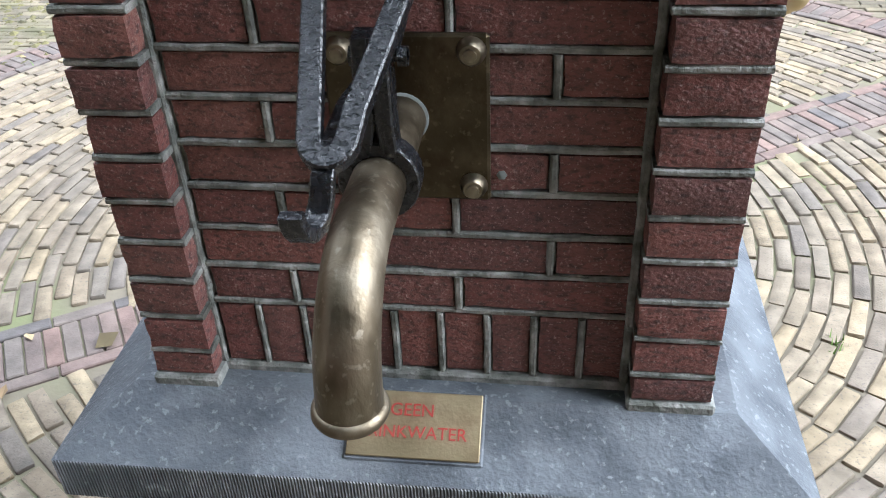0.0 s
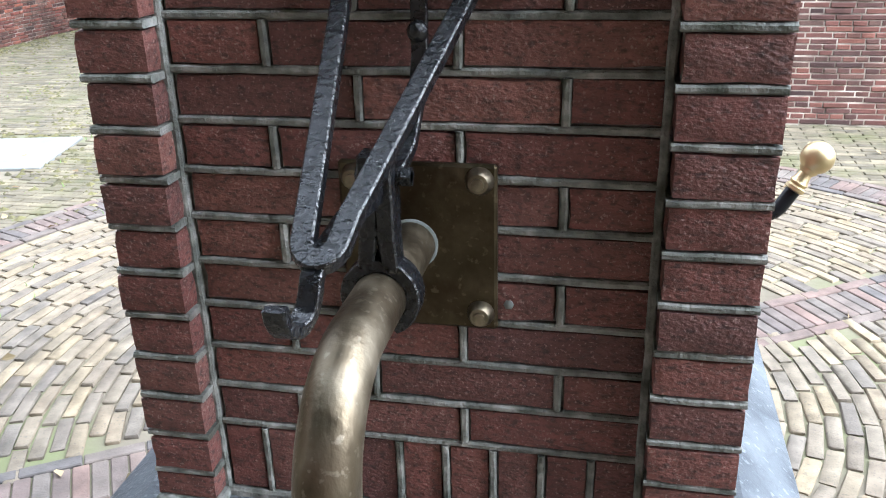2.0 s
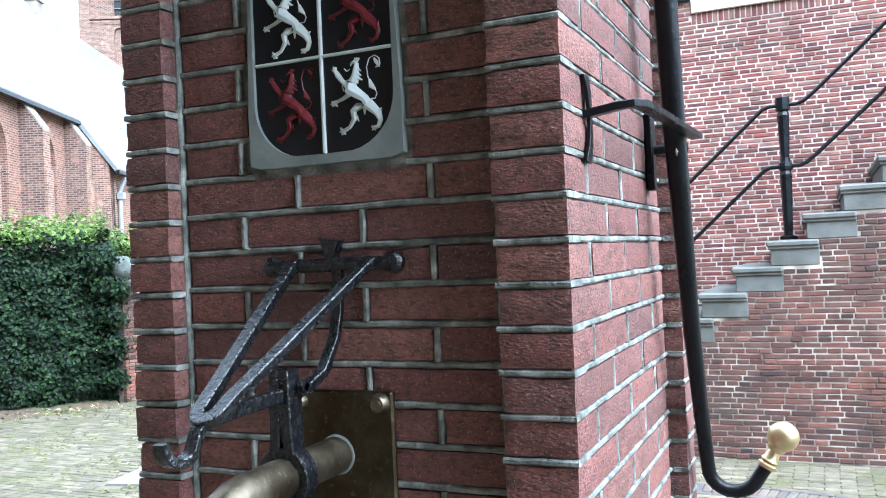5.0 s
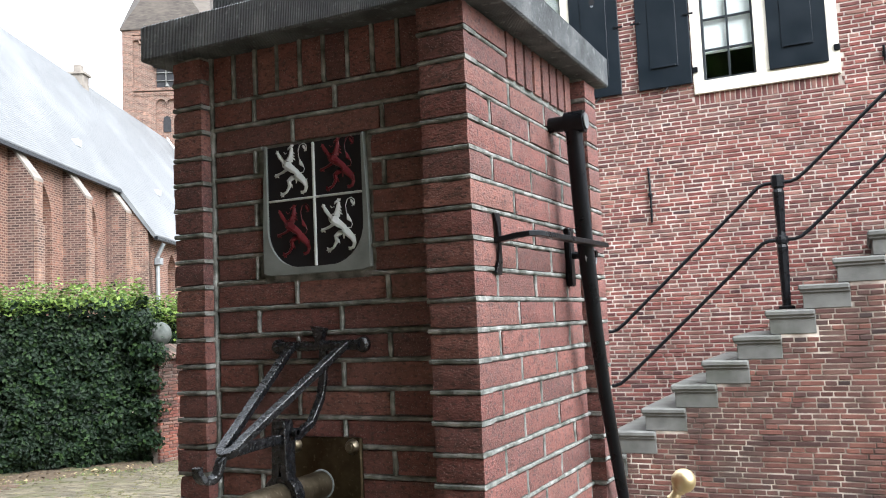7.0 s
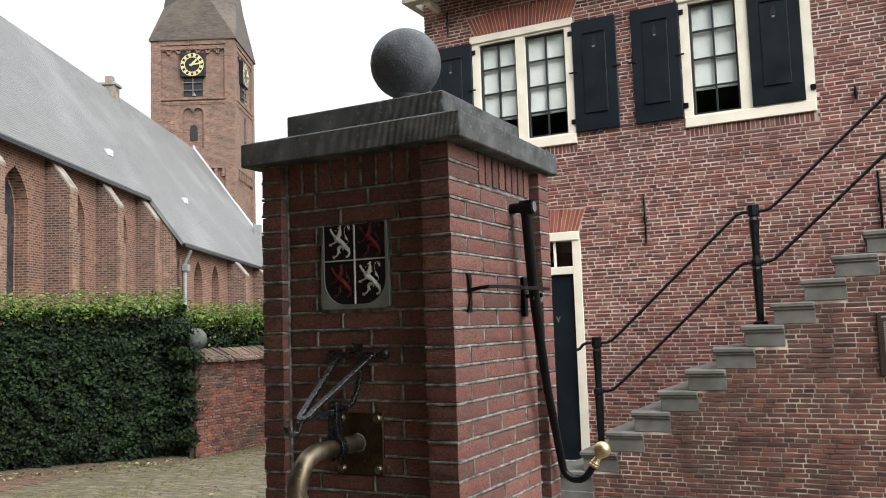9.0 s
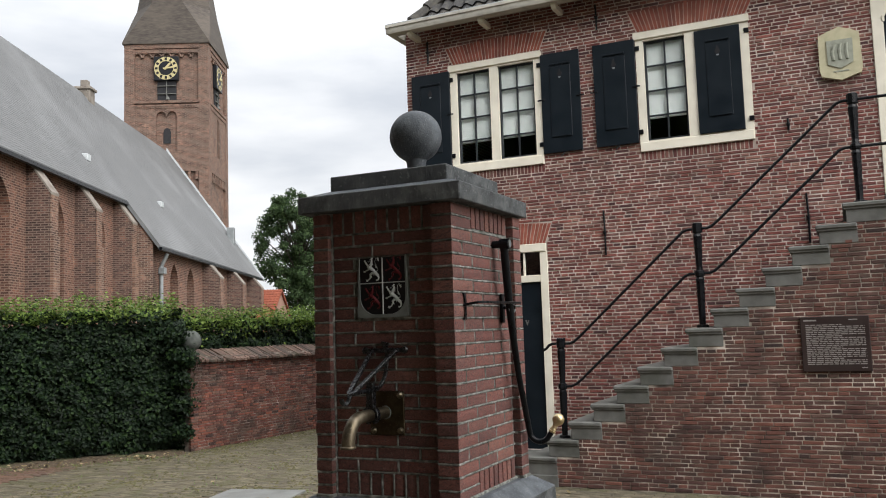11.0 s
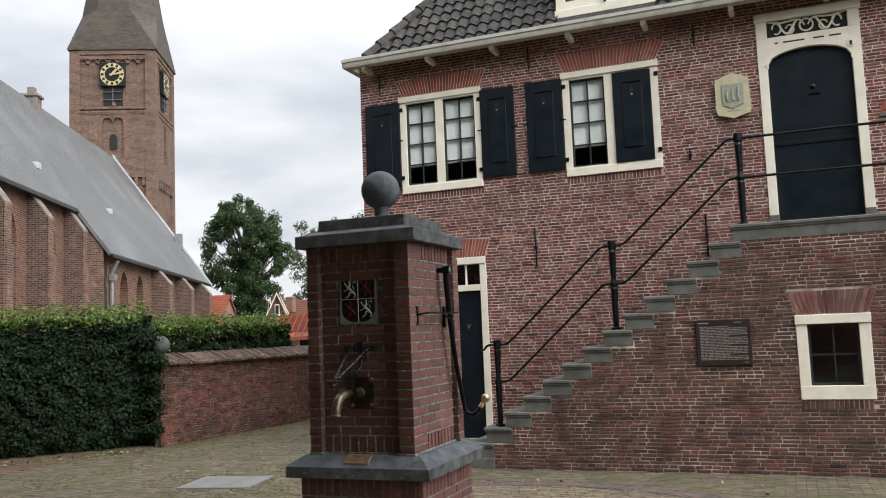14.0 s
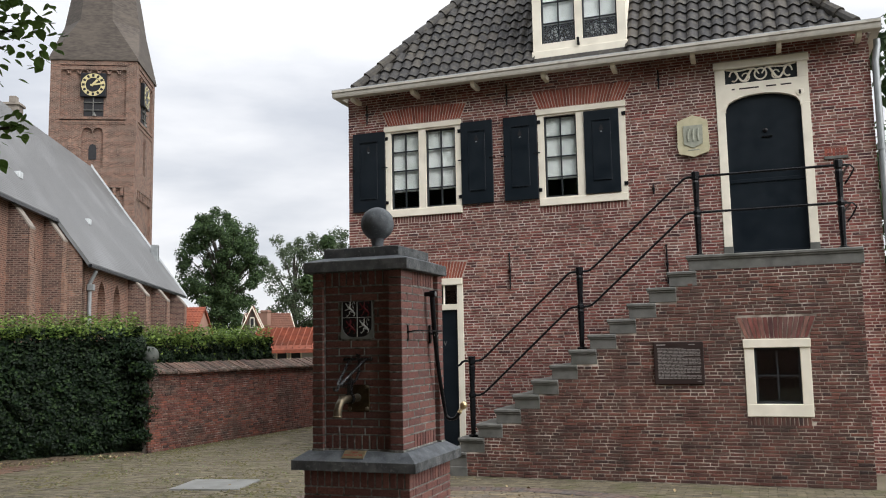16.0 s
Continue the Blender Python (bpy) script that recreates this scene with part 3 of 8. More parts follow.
def place_brick(x0, x1, y0, y1, z0, z1, parent, mat, rng, name="brick", c=0.0042, jit=0.0024):
    ob = new(name, brick_mesh(x1 - x0, y1 - y0, z1 - z0, rng.randrange(3), mat, c, jit))
    ob.location = ((x0 + x1) / 2 + rng.uniform(-0.0008, 0.0008), (y0 + y1) / 2, (z0 + z1) / 2 + rng.uniform(-0.0008, 0.0008))
    ob.rotation_euler = (rng.uniform(-0.004, 0.004), rng.uniform(-0.006, 0.006), rng.uniform(-0.004, 0.004))
    ob.parent = parent
    return ob


def cell_wall(xs, zs, filled, y0, y1):
    """A wall facing -y, in one piece, from the cells of a grid for which filled(x, z) holds."""
    xs, zs = sorted(set(round(x, 4) for x in xs)), sorted(set(round(z, 4) for z in zs))
    nx, nz = len(xs), len(zs)
    on = {(i, k) for i in range(nx - 1) for k in range(nz - 1) if filled((xs[i] + xs[i + 1]) / 2, (zs[k] + zs[k + 1]) / 2)}
    s = Solid()
    idx, vs, fs = {}, [], []

    def vert(i, k, b):
        if (i, k, b) not in idx:
            idx[i, k, b] = len(vs)
            vs.append((xs[i], (y0, y1)[b], zs[k]))
        return idx[i, k, b]
    for i, k in on:
        q = ((i, k), (i + 1, k), (i + 1, k + 1), (i, k + 1))
        fs.append([vert(*p, 0) for p in q])
        fs.append([vert(*p, 1) for p in reversed(q)])
        for (p, r), nb in zip(zip(q, q[1:] + q[:1]), ((i, k - 1), (i + 1, k), (i, k + 1), (i - 1, k))):
            if nb not in on:
                fs.append([vert(*r, 0), vert(*p, 0), vert(*p, 1), vert(*r, 1)])
    return s.add(vs, fs)


G = 0.03   # the level of the paving
# ---- ground ----
ground = part("ground", Solid().box(-300, 300, -300, 400, -0.3, G - 0.011), M_GROUND, None, "sandy ground with moss between worn clinkers", kind="structure")
tagged(ground, category="ground")

# ---- the village pump ----
pump = thing("village_pump", "red brick village pump with bluestone slabs, brass spout and ball finial", "water pump", (0, 0.325, G))
pump_inv = Matrix.Translation((0, -0.325, -G))


def pump_part(name, body, mat, parent=None, label="", smooth=False, kind=""):
    ob = part(name, body, mat, parent or pump, label, smooth, kind)
    if parent is None:
        ob.matrix_parent_inverse = pump_inv
    return ob


rng = random.Random(4)
CP = 0.0525                  # course height
Z_FOOT, Z_BED, Z_TOP, Z_CAP = 1.092, 1.20, 2.1975, 2.295
Y_BACK = 0.675
HX = 0.331                   # half the shaft's width
J = 0.0092                   # joint

# mortar core of the shaft, with the recessed front panel
hb, pb_, cb_, cl_ = HX - 0.007, HX + 0.020, 0.2415, 0.2640
plan = [(-hb, -0.026), (-cl_, -0.026), (-cl_, 0.006), (cb_, 0.006), (cb_, -0.026), (hb, -0.026), (hb, 0.588), (pb_, 0.588), (pb_, Y_BACK - 0.007),
        (-pb_, Y_BACK - 0.007), (-pb_, 0.588), (-hb, 0.588)]
core = Solid().prism(plan, Z_FOOT - 0.02, Z_CAP + 0.01, "z")
shaft = pump_part("shaft", core, M_PUMP_MORTAR, None, "grey-pointed brick shaft with recessed panel")


def pump_brick(x0, x1, y0, y1, z0, z1):
    ob = new("brick", rugged_brick(x1 - x0, y1 - y0, z1 - z0, rng.randrange(4), M_PUMP_BRICK))
    ob.location = ((x0 + x1) / 2 + rng.uniform(-0.0008, 0.0008), (y0 + y1) / 2, (z0 + z1) / 2 + rng.uniform(-0.0008, 0.0008))
    ob.rotation_euler = (rng.uniform(-0.004, 0.004), rng.uniform(-0.007, 0.007), rng.uniform(-0.004, 0.004))
    ob.parent = shaft
    return ob


PL, PR = -0.254, 0.236
SH_L, SH_R, SH_B, SH_T = -0.130, 0.110, 1.838, 2.094
for k in range(19):
    z0, z1 = Z_BED + k * CP + J / 2, Z_BED + (k + 1) * CP - J / 2
    joints = (PL, -0.058, 0.143, PR) if k % 2 else (PL, -0.150, 0.041, PR)
    for a, b in zip(joints, joints[1:]):
        spans = [(a, b)]
        if 12 <= k <= 16:
            spans = []
            if a < SH_L:
                spans.append((a, min(b, SH_L - 0.002)))
            if b > SH_R:
                spans.append((max(a, SH_R + 0.002), b))
        for u, w in spans:
            if w - u > 0.03:
                pump_brick(u + J / 2, w - J / 2, -0.001 + rng.uniform(-0.002, 0.001), 0.05, z0, z1)
for z0, z1 in ((Z_FOOT + 0.015, Z_BED - J / 2), (Z_TOP + J / 2, Z_CAP)):
    for i in range(9):
        a, b = PL + (PR - PL) * i / 9, PL + (PR - PL) * (i + 1) / 9
        pump_brick(a + J / 2, b - J / 2, -0.002 + rng.uniform(-0.002, 0.002), 0.05, z0, z1)
n_col = round((Z_CAP - Z_FOOT) / CP)
for k in range(n_col):
    z0, z1 = Z_FOOT + (Z_CAP - Z_FOOT) * k / n_col + J / 2, Z_FOOT + (Z_CAP - Z_FOOT) * (k + 1) / n_col - J / 2
    z0 = 1.107 if k == 0 else z0
    for s in (-1, 1):
        a, b = (-HX - 0.002, -0.2575) if s < 0 else (0.2385, HX)
        depth = 0.162 if (k + (s > 0)) % 2 or z0 < Z_BED - 0.02 or z0 > Z_TOP - 0.025 else 0.062
        pump_brick(a + rng.uniform(-0.002, 0.002), b, -0.034 + rng.uniform(-0.002, 0.002), depth, z0, z1)
        # the pilaster at the rear corner
        a, b = sorted((s * 0.27, s * (HX + 0.029)))
        if s > 0:
            pump_brick(a, b, 0.585, Y_BACK, z0, z1)
    # the right-hand side, stretchers with every other course shifted
    if Z_BED - 0.01 < z0 < Z_TOP - 0.02:
        cuts = (0.172, 0.372, 0.576) if (k + 1) % 2 else (0.072, 0.272, 0.472, 0.576)
        for a, b in zip(cuts, cuts[1:]):
            pump_brick(HX - 0.05, HX + rng.uniform(-0.0015, 0.0015), a, b - J, z0, z1)
for z0, z1 in ((Z_FOOT + 0.004, Z_BED - J), (Z_TOP + J / 2, Z_CAP)):
    y = 0.17
    while y < 0.55:
        pump_brick(HX - 0.05, HX, y, y + 0.041, z0, z1)
        y += 0.051
# the two sides that stay out of view, joined
rest = Solid()
for k in range(n_col):
    z0, z1 = Z_FOOT + (Z_CAP - Z_FOOT) * k / n_col + J / 2, Z_FOOT + (Z_CAP - Z_FOOT) * (k + 1) / n_col - J / 2
    off = 0.1 * (k % 2)
    y = 0.07 + off
    while y < 0.57:
        rest.box(-HX, -HX + 0.05, y, min(y + 0.19, 0.575), z0, z1, 0.004)
        y += 0.2
    rest.box(-HX - 0.029, -0.27, 0.585, Y_BACK, z0, z1, 0.004)
    x = -0.26 + off
    while x < 0.25:
        rest.box(x, min(x + 0.19, 0.262), Y_BACK - 0.05, Y_BACK, z0, z1, 0.004)
        x += 0.2
pump_part("brick_backing", rest, M_PUMP_BRICK_J, shaft, kind="stuff")

# pedestal below the slab
PH, PY0, PY1 = 0.385, 0.325 - 0.385, 0.325 + 0.385
ped = pump_part("pedestal", Solid().box(-PH + 0.006, PH - 0.006, PY0 + 0.006, PY1 - 0.006, G - 0.1, 0.975), M_PUMP_MORTAR, None, "red brick pedestal")
pb = Solid()
for k in range(18):
    z1 = 0.968 - 0.11 - (k - 1) * CP if k else 0.968
    z0 = z1 - CP + J if k else 0.868
    if z0 < G - 0.05:
        break
    for face in range(4):
        step, size = (0.0525, 0.0425) if k == 0 else (0.2, 0.19)
        u = -PH - (0.1 if k % 2 and k else 0)
        while u < PH - 0.02:
            lim = PH if face % 2 == 0 else PH - 0.052
            a, w = max(u, -lim), min(u + size, lim)
            u += step
            if w - a < 0.015:
                continue
            q = {0: (a, w, PY0, PY0 + 0.05), 1: (PH - 0.05, PH + 0.001, a + 0.325, w + 0.325), 2: (a, w, PY1 - 0.05, PY1), 3: (-PH - 0.001, -PH + 0.05, a + 0.325, w + 0.325)}[face]
            pb.box(*q, z0, z1, 0.004)
pump_part("brickwork", pb, M_PUMP_BRICK_J, ped, kind="stuff")


def frustum(h0, h1, z0, z1, cy=0.325, hx1=None):
    s = Solid()
    vs = [(x * h, cy + y * h, z) for h, z in ((h0, z0), (h1, z1)) for x, y in ((-1, -1), (1, -1), (1, 1), (-1, 1))]
    return s.add(vs, [(3, 2, 1, 0), (4, 5, 6, 7), (0, 1, 5, 4), (1, 2, 6, 5), (2, 3, 7, 6), (3, 0, 4, 7)])


# base slab: combed upright edge, weathered top falling outwards
pump_part("base_slab_edge", Solid().box(-0.45, 0.45, 0.325 - 0.45, 0.325 + 0.45, 0.974, 1.039, 0.003), M_BLUESTONE_RIB, None, "combed bluestone slab edge")
pump_part("base_slab", frustum(0.4485, 0.362, 1.038, 1.096), M_BLUESTONE, None, "sloping bluestone base slab")
for q in ((-HX - 0.006, -0.252, -0.040, 0.02, 1.090, 1.1065), (0.236, HX + 0.005, -0.040, 0.02, 1.090, 1.1065), (-0.256, 0.240, -0.009, 0.03, 1.090, 1.1065), (HX - 0.02, HX + 0.004, 0.02, 0.59, 1.090, 1.1065), (HX - 0.02, HX + 0.034, 0.59, Y_BACK + 0.004, 1.090, 1.1065)):
    pump_part("mortar_bed", Solid().box(*q, 0.003), M_PUMP_MORTAR)

# raised cut pointing in the joints
pj = Solid()
brng = random.Random(45)


def bead(x0, x1, y0, y1, z0, z1):
    """One run of raised pointing, trowelled by hand: its width, height and line waver."""
    lo, hi = (x0, y0, z0), (x1, y1, z1)
    a = max(range(3), key=lambda q: hi[q] - lo[q])
    b, c = [q for q in range(3) if q != a]
    n = max(2, int((hi[a] - lo[a]) / 0.022))
    ph = brng.uniform(0, 50)
    vs = []
    for i in range(n + 1):
        t = lo[a] + (hi[a] - lo[a]) * i / n
        w1, w2, w3 = (noise.noise(Vector((t * 28, ph, k * 7.3))) for k in range(3))
        b0, b1 = lo[b] + 0.0011 * w1 - 0.0008 * w2, hi[b] + 0.0011 * w1 + 0.0008 * w2
        c0, c1 = lo[c] + 0.0011 * w3 + 0.0006 * w2, hi[c] + 0.0011 * w3 - 0.0006 * w1
        e = 0.0022
        for u, w in ((b0, c0 + e), (b0 + e, c0), (b1 - e, c0), (b1, c0 + e), (b1, c1 - e), (b1 - e, c1), (b0 + e, c1), (b0, c1 - e)):
            p = [0, 0, 0]
            p[a], p[b], p[c] = t, u, w
            vs.append(p)
    fs = [(i * 8 + j, i * 8 + (j + 1) % 8, (i + 1) * 8 + (j + 1) % 8, (i + 1) * 8 + j) for i in range(n) for j in range(8)]
    fs += [tuple(range(7, -1, -1)), tuple(n * 8 + j for j in range(8))]
    if a == 1:
        fs = [f[::-1] for f in fs]
    pj.add(vs, fs)


for k in range(20):
    z = Z_BED + k * CP
    runs = [(PL, PR)] if not SH_B - 0.02 < z < SH_T + 0.02 else [(PL, SH_L - 0.002), (SH_R + 0.002, PR)]
    for a, b in runs:
        bead(a, b, -0.0024 + brng.uniform(-0.0008, 0.0008), 0.01, z - 0.0040, z + 0.0040)
for k in range(19):
    z0, z1 = Z_BED + k * CP + 0.004, Z_BED + (k + 1) * CP - 0.004
    for x in ((-0.058, 0.143) if k % 2 else (-0.150, 0.041)):
        if not (12 <= k <= 16 and SH_L - 0.02 < x < SH_R + 0.02):
            bead(x - 0.0040, x + 0.0040, -0.0040, 0.01, z0, z1)
for z0, z1 in ((Z_FOOT + 0.004, Z_BED - J / 2), (Z_TOP + J / 2, Z_CAP)):
    for i in range(1, 9):
        x = PL + (PR - PL) * i / 9
        bead(x - 0.0040, x + 0.0040, -0.0045, 0.01, z0, z1)
for s in (-1, 1):
    a, b = (-0.2625, -0.2525) if s < 0 else (0.2295, 0.2390)
    bead(a, b, -0.0065, 0.012, Z_FOOT, Z_CAP)
n_pt = round((Z_CAP - Z_FOOT) / CP)
for k in range(1, n_pt):
    z = Z_FOOT + (Z_CAP - Z_FOOT) * k / n_pt
    for s in (-1, 1):
        a, b = (-HX - 0.0020, -0.2560) if s < 0 else (0.2370, HX - 0.0002)
        bead(a, b, -0.0340, 0.02, z - 0.0040, z + 0.0040)
    if Z_BED - 0.02 < z < Z_TOP + 0.02:
        bead(HX - 0.02, HX - 0.0002, 0.015, 0.584, z - 0.0040, z + 0.0040)
    else:
        bead(HX - 0.02, HX - 0.0002, 0.015, 0.165, z - 0.0040, z + 0.0040)
    bead(HX, HX + 0.0286, 0.583, Y_BACK, z - 0.0040, z + 0.0040)
    z1 = z + (Z_CAP - Z_FOOT) / n_pt
    if Z_BED - 0.01 < z < Z_TOP - 0.02:
        for y in ((0.167, 0.367) if (k + 1) % 2 else (0.067, 0.267, 0.467)):
            bead(HX - 0.02, HX - 0.0002, y - 0.0040, y + 0.0040, z + 0.004, z1 - 0.004)
pump_part("pointing", pj, M_PUMP_MORTAR, shaft, "raised grey-green cut pointing", kind="stuff")

# cap stones
cap = pump_part("cap_slab", Solid().box(-0.388, 0.386, 0.325 - 0.392, 0.325 + 0.385, 2.295, 2.370, 0.004), M_BLUESTONE_RIB, None, "combed bluestone cap slab")
pump_part("cap_weathering", frustum(0.382, 0.288, 2.369, 2.400), M_BLUESTONE)
pump_part("cap_plinth", Solid().box(-0.286, 0.284, 0.325 - 0.286, 0.325 + 0.284, 2.398, 2.466, 0.004), M_BLUESTONE_RIB, None, "square bluestone block")
ball = Solid()
prof = [(0.045, 0.0), (0.04, 0.03), (0.045, 0.075)]
zc, r = 0.197, 0.120
prof += [(r * math.cos(radians(a)), zc + r * math.sin(radians(a))) for a in range(-66, 90, 6)] + [(0.001, zc + r)]
ball.lathe(prof, (0, 0.325, 2.469), 40)
pump_part("ball_finial", ball, M_BLUESTONE, None, "smooth grey stone ball", True)

# coat of arms
shield_frame = Solid()
cx = (SH_L + SH_R) / 2
hw, zb = 0.109, 1.851
inner = [(cx - hw, SH_T - 0.004), (cx - hw, zb + 0.075)]
inner += arc(cx - hw + 0.075, zb + 0.075, 0.075, 180, 262, 8)
inner += [(cx, zb)] + [(2 * cx - u, w) for u, w in reversed(inner)]
outer = []
for u, w in inner:
    du, dw = u - cx, w - 1.98
    k = min((SH_R - cx) / abs(du) if abs(du) > 1e-6 else 9e9, (1.98 - SH_B if dw < 0 else SH_T - 1.98) / abs(dw) if abs(dw) > 1e-6 else 9e9)
    outer.append((cx + du * k, 1.98 + dw * k))
n = len(inner)
vs = [(u, -0.007, w) for u, w in outer] + [(u, -0.007, w) for u, w in inner] + [(u, 0.02, w) for u, w in inner] + [(u, 0.02, w) for u, w in outer]
fs = []
for i in range(n - 1):
    fs += [(i, i + 1, n + i + 1, n + i), (n + i, n + i + 1, 2 * n + i + 1, 2 * n + i), (i + 1, i, 3 * n + i, 3 * n + i + 1)]
shield_frame.add(vs, fs)
arms = pump_part("armorial_shield", shield_frame, M_SHIELD_STONE, None, "quartered black shield with two white and two red lions")
field = Solid()
field.prism([(u, w) for u, w in inner], -0.001, 0.02)
pump_part("field", field, M_SHIELD_BLACK, arms)
cross = Solid()
cross.box(cx - 0.0022, cx + 0.0022, -0.006, 0.002, zb + 0.001, SH_T - 0.005, 0.001)
cross.box(cx - hw + 0.002, cx + hw - 0.002, -0.0055, 0.002, 1.981, 1.985, 0.001)
pump_part("quartering_cross", cross, M_SHIELD_WHITE, arms)


def lion(ox, oz, s):
    """A rampant lion in relief facing left: ox, oz its middle, s its half height."""
    b = Solid()

    def limb(pts, rs):
        b.tube([(ox + s * u, -0.0012, oz + s * w) for u, w in pts], [s * q for q in rs], 8, True, 0.6)

    def claws(u, w, spread):
        for du, dw in spread:
            limb([(u, w), (u + du * 0.6, w + dw * 0.6), (u + du, w + dw)], [0.05, 0.042, 0.015])
    limb([(-0.12, 0.34), (-0.13, 0.18), (0.05, 0.05), (0.24, -0.08), (0.34, -0.24)], [0.16, 0.23, 0.19, 0.145, 0.16])      # trunk
    limb([(-0.06, 0.34), (0.0, 0.52), (0.03, 0.72), (0.04, 0.84)], [0.17, 0.12, 0.09, 0.06])                                # neck
    limb([(0.04, 0.84), (-0.05, 0.88), (-0.13, 0.84), (-0.15, 0.78)], [0.07, 0.075, 0.05, 0.02])                          # head
    claws(0.03, 0.88, ((0.02, 0.10), (-0.05, 0.10), (0.09, 0.08)))
    for u, w in ((0.10, 0.66), (0.10, 0.54), (0.12, 0.42), (-0.08, 0.58), (-0.09, 0.46)):
        limb([(u * 0.5, w + 0.03), (u * 1.5, w - 0.04)], [0.06, 0.012])
    limb([(-0.34, 0.74), (-0.27, 0.66), (-0.18, 0.70)], [0.018, 0.022, 0.016])                                             # tongue
    limb([(-0.26, 0.28), (-0.40, 0.42), (-0.52, 0.58), (-0.61, 0.72)], [0.09, 0.075, 0.085, 0.06])                          # raised foreleg
    claws(-0.62, 0.72, ((-0.04, 0.12), (0.05, 0.09), (-0.10, 0.03)))
    limb([(-0.38, 0.16), (-0.42, 0.30), (-0.32, 0.42), (-0.22, 0.43)], [0.022] * 4)
    limb([(-0.2, 0.08), (-0.40, -0.02), (-0.56, -0.07), (-0.68, -0.11)], [0.10, 0.075, 0.065, 0.08])                        # lower foreleg
    claws(-0.68, -0.11, ((-0.08, 0.05), (-0.06, -0.09), (0.10, -0.10), (-0.11, -0.02)))
    limb([(0.16, -0.26), (0.0, -0.28), (-0.12, -0.38), (-0.10, -0.58), (-0.24, -0.78), (-0.42, -0.86)], [0.10, 0.15, 0.155, 0.12, 0.08, 0.09])  # hind leg forward
    claws(-0.44, -0.86, ((-0.09, 0.10), (-0.12, -0.01), (-0.04, -0.10), (0.06, -0.10)))
    limb([(-0.04, -0.52), (0.03, -0.66)], [0.06, 0.012])
    limb([(0.32, -0.22), (0.46, -0.36), (0.60, -0.50), (0.66, -0.68), (0.60, -0.84), (0.47, -0.87)], [0.17, 0.15, 0.12, 0.08, 0.075, 0.075])    # hind leg back
    claws(0.46, -0.86, ((-0.08, 0.05), (-0.07, -0.06), (0.04, -0.08)))
    limb([(0.62, -0.44), (0.70, -0.38)], [0.07, 0.015])
    limb([(0.22, -0.30), (0.20, -0.50)], [0.07, 0.015])
    limb([(0.40, -0.12), (0.52, -0.12), (0.58, 0.0), (0.52, 0.14), (0.40, 0.26), (0.34, 0.46), (0.31, 0.70), (0.40, 0.92), (0.56, 0.97), (0.68, 0.88), (0.70, 0.72), (0.58, 0.66)], [0.026] * 12)  # tail
    limb([(0.54, 0.10), (0.44, 0.20), (0.38, 0.38)], [0.03, 0.085, 0.03])
    limb([(0.54, 0.90), (0.60, 0.80), (0.68, 0.66)], [0.03, 0.065, 0.02])
    return b


for ox, oz, mt, nm in ((cx - 0.052, 2.040, M_SHIELD_WHITE, "white_lion"), (cx + 0.054, 2.040, M_SHIELD_RED, "red_lion"),
                       (cx - 0.050, 1.922, M_SHIELD_RED, "red_lion"), (cx + 0.052, 1.924, M_SHIELD_WHITE, "white_lion")):
    pump_part(nm, lion(ox, oz, 0.052), mt, arms, smooth=True)

# brass plate, bolts and spout
plate = pump_part("back_plate", Solid().box(-0.082, 0.079, -0.010, -0.0005, 1.354, 1.533, 0.003), M_BRASS_PLATE, None, "dull brown brass back plate")
for bx in (-0.064, 0.062):
    for bz in (1.373, 1.517):
        bolt = Solid()
        to_front = Matrix.Translation((bx, -0.010, bz)) @ Matrix.Rotation(radians(90), 4, "X")
        bolt.lathe([(0.0145, 0.0), (0.0142, 0.003), (0.0105, 0.0105), (0.0098, 0.0115), (0.0066, 0.0118), (0.0062, 0.0145), (0.0025, 0.0155), (0.001, 0.0155)], (0, 0, 0), 16, to_front)
        pump_part("bolt", bolt, M_BRASS_BOLT, plate, "worn brass dome bolt", True)
SPX, SPZ = -0.008, 1.447
spout = Solid()
pts, rad = [], []
for y in (-0.008, -0.05, -0.10, -0.15, -0.19):
    pts.append((SPX, y, SPZ))
    rad.append(0.0245)
R = 0.098
for a in range(6, 85, 6):
    pts.append((SPX, -0.205 - R * math.sin(radians(a)), SPZ - R + R * math.cos(radians(a))))
    rad.append(0.0245 + 0.002 * a / 84)
pts += [(SPX, -0.3035, 1.348), (SPX, -0.304, 1.341)]
rad += [0.0268, 0.027]
spout.tube(pts, rad, 28)
sp = pump_part("spout", spout, M_BRASS_OLD, None, "bent tarnished brass spout", True)
lip = Solid()
lip.lathe([(0.027, 0.0), (0.0295, 0.0012), (0.0312, 0.005), (0.0305, 0.009), (0.028, 0.0115), (0.026, 0.012)], (SPX, -0.304, 1.337), 32)
pump_part("lip_ring", lip, M_BRASS_OLD, sp, "rounded brass lip", True)
coll = Solid()
coll.lathe([(0.0272, 0.0), (0.0268, 0.0012), (0.0246, 0.0022)], (0, 0, 0), 28, Matrix.Translation((SPX, -0.010, SPZ)) @ Matrix.Rotation(radians(90), 4, "X"))
pump_part("sealing_ring", coll, M_SHIELD_STONE, sp, "pale grey sealing bead", True)

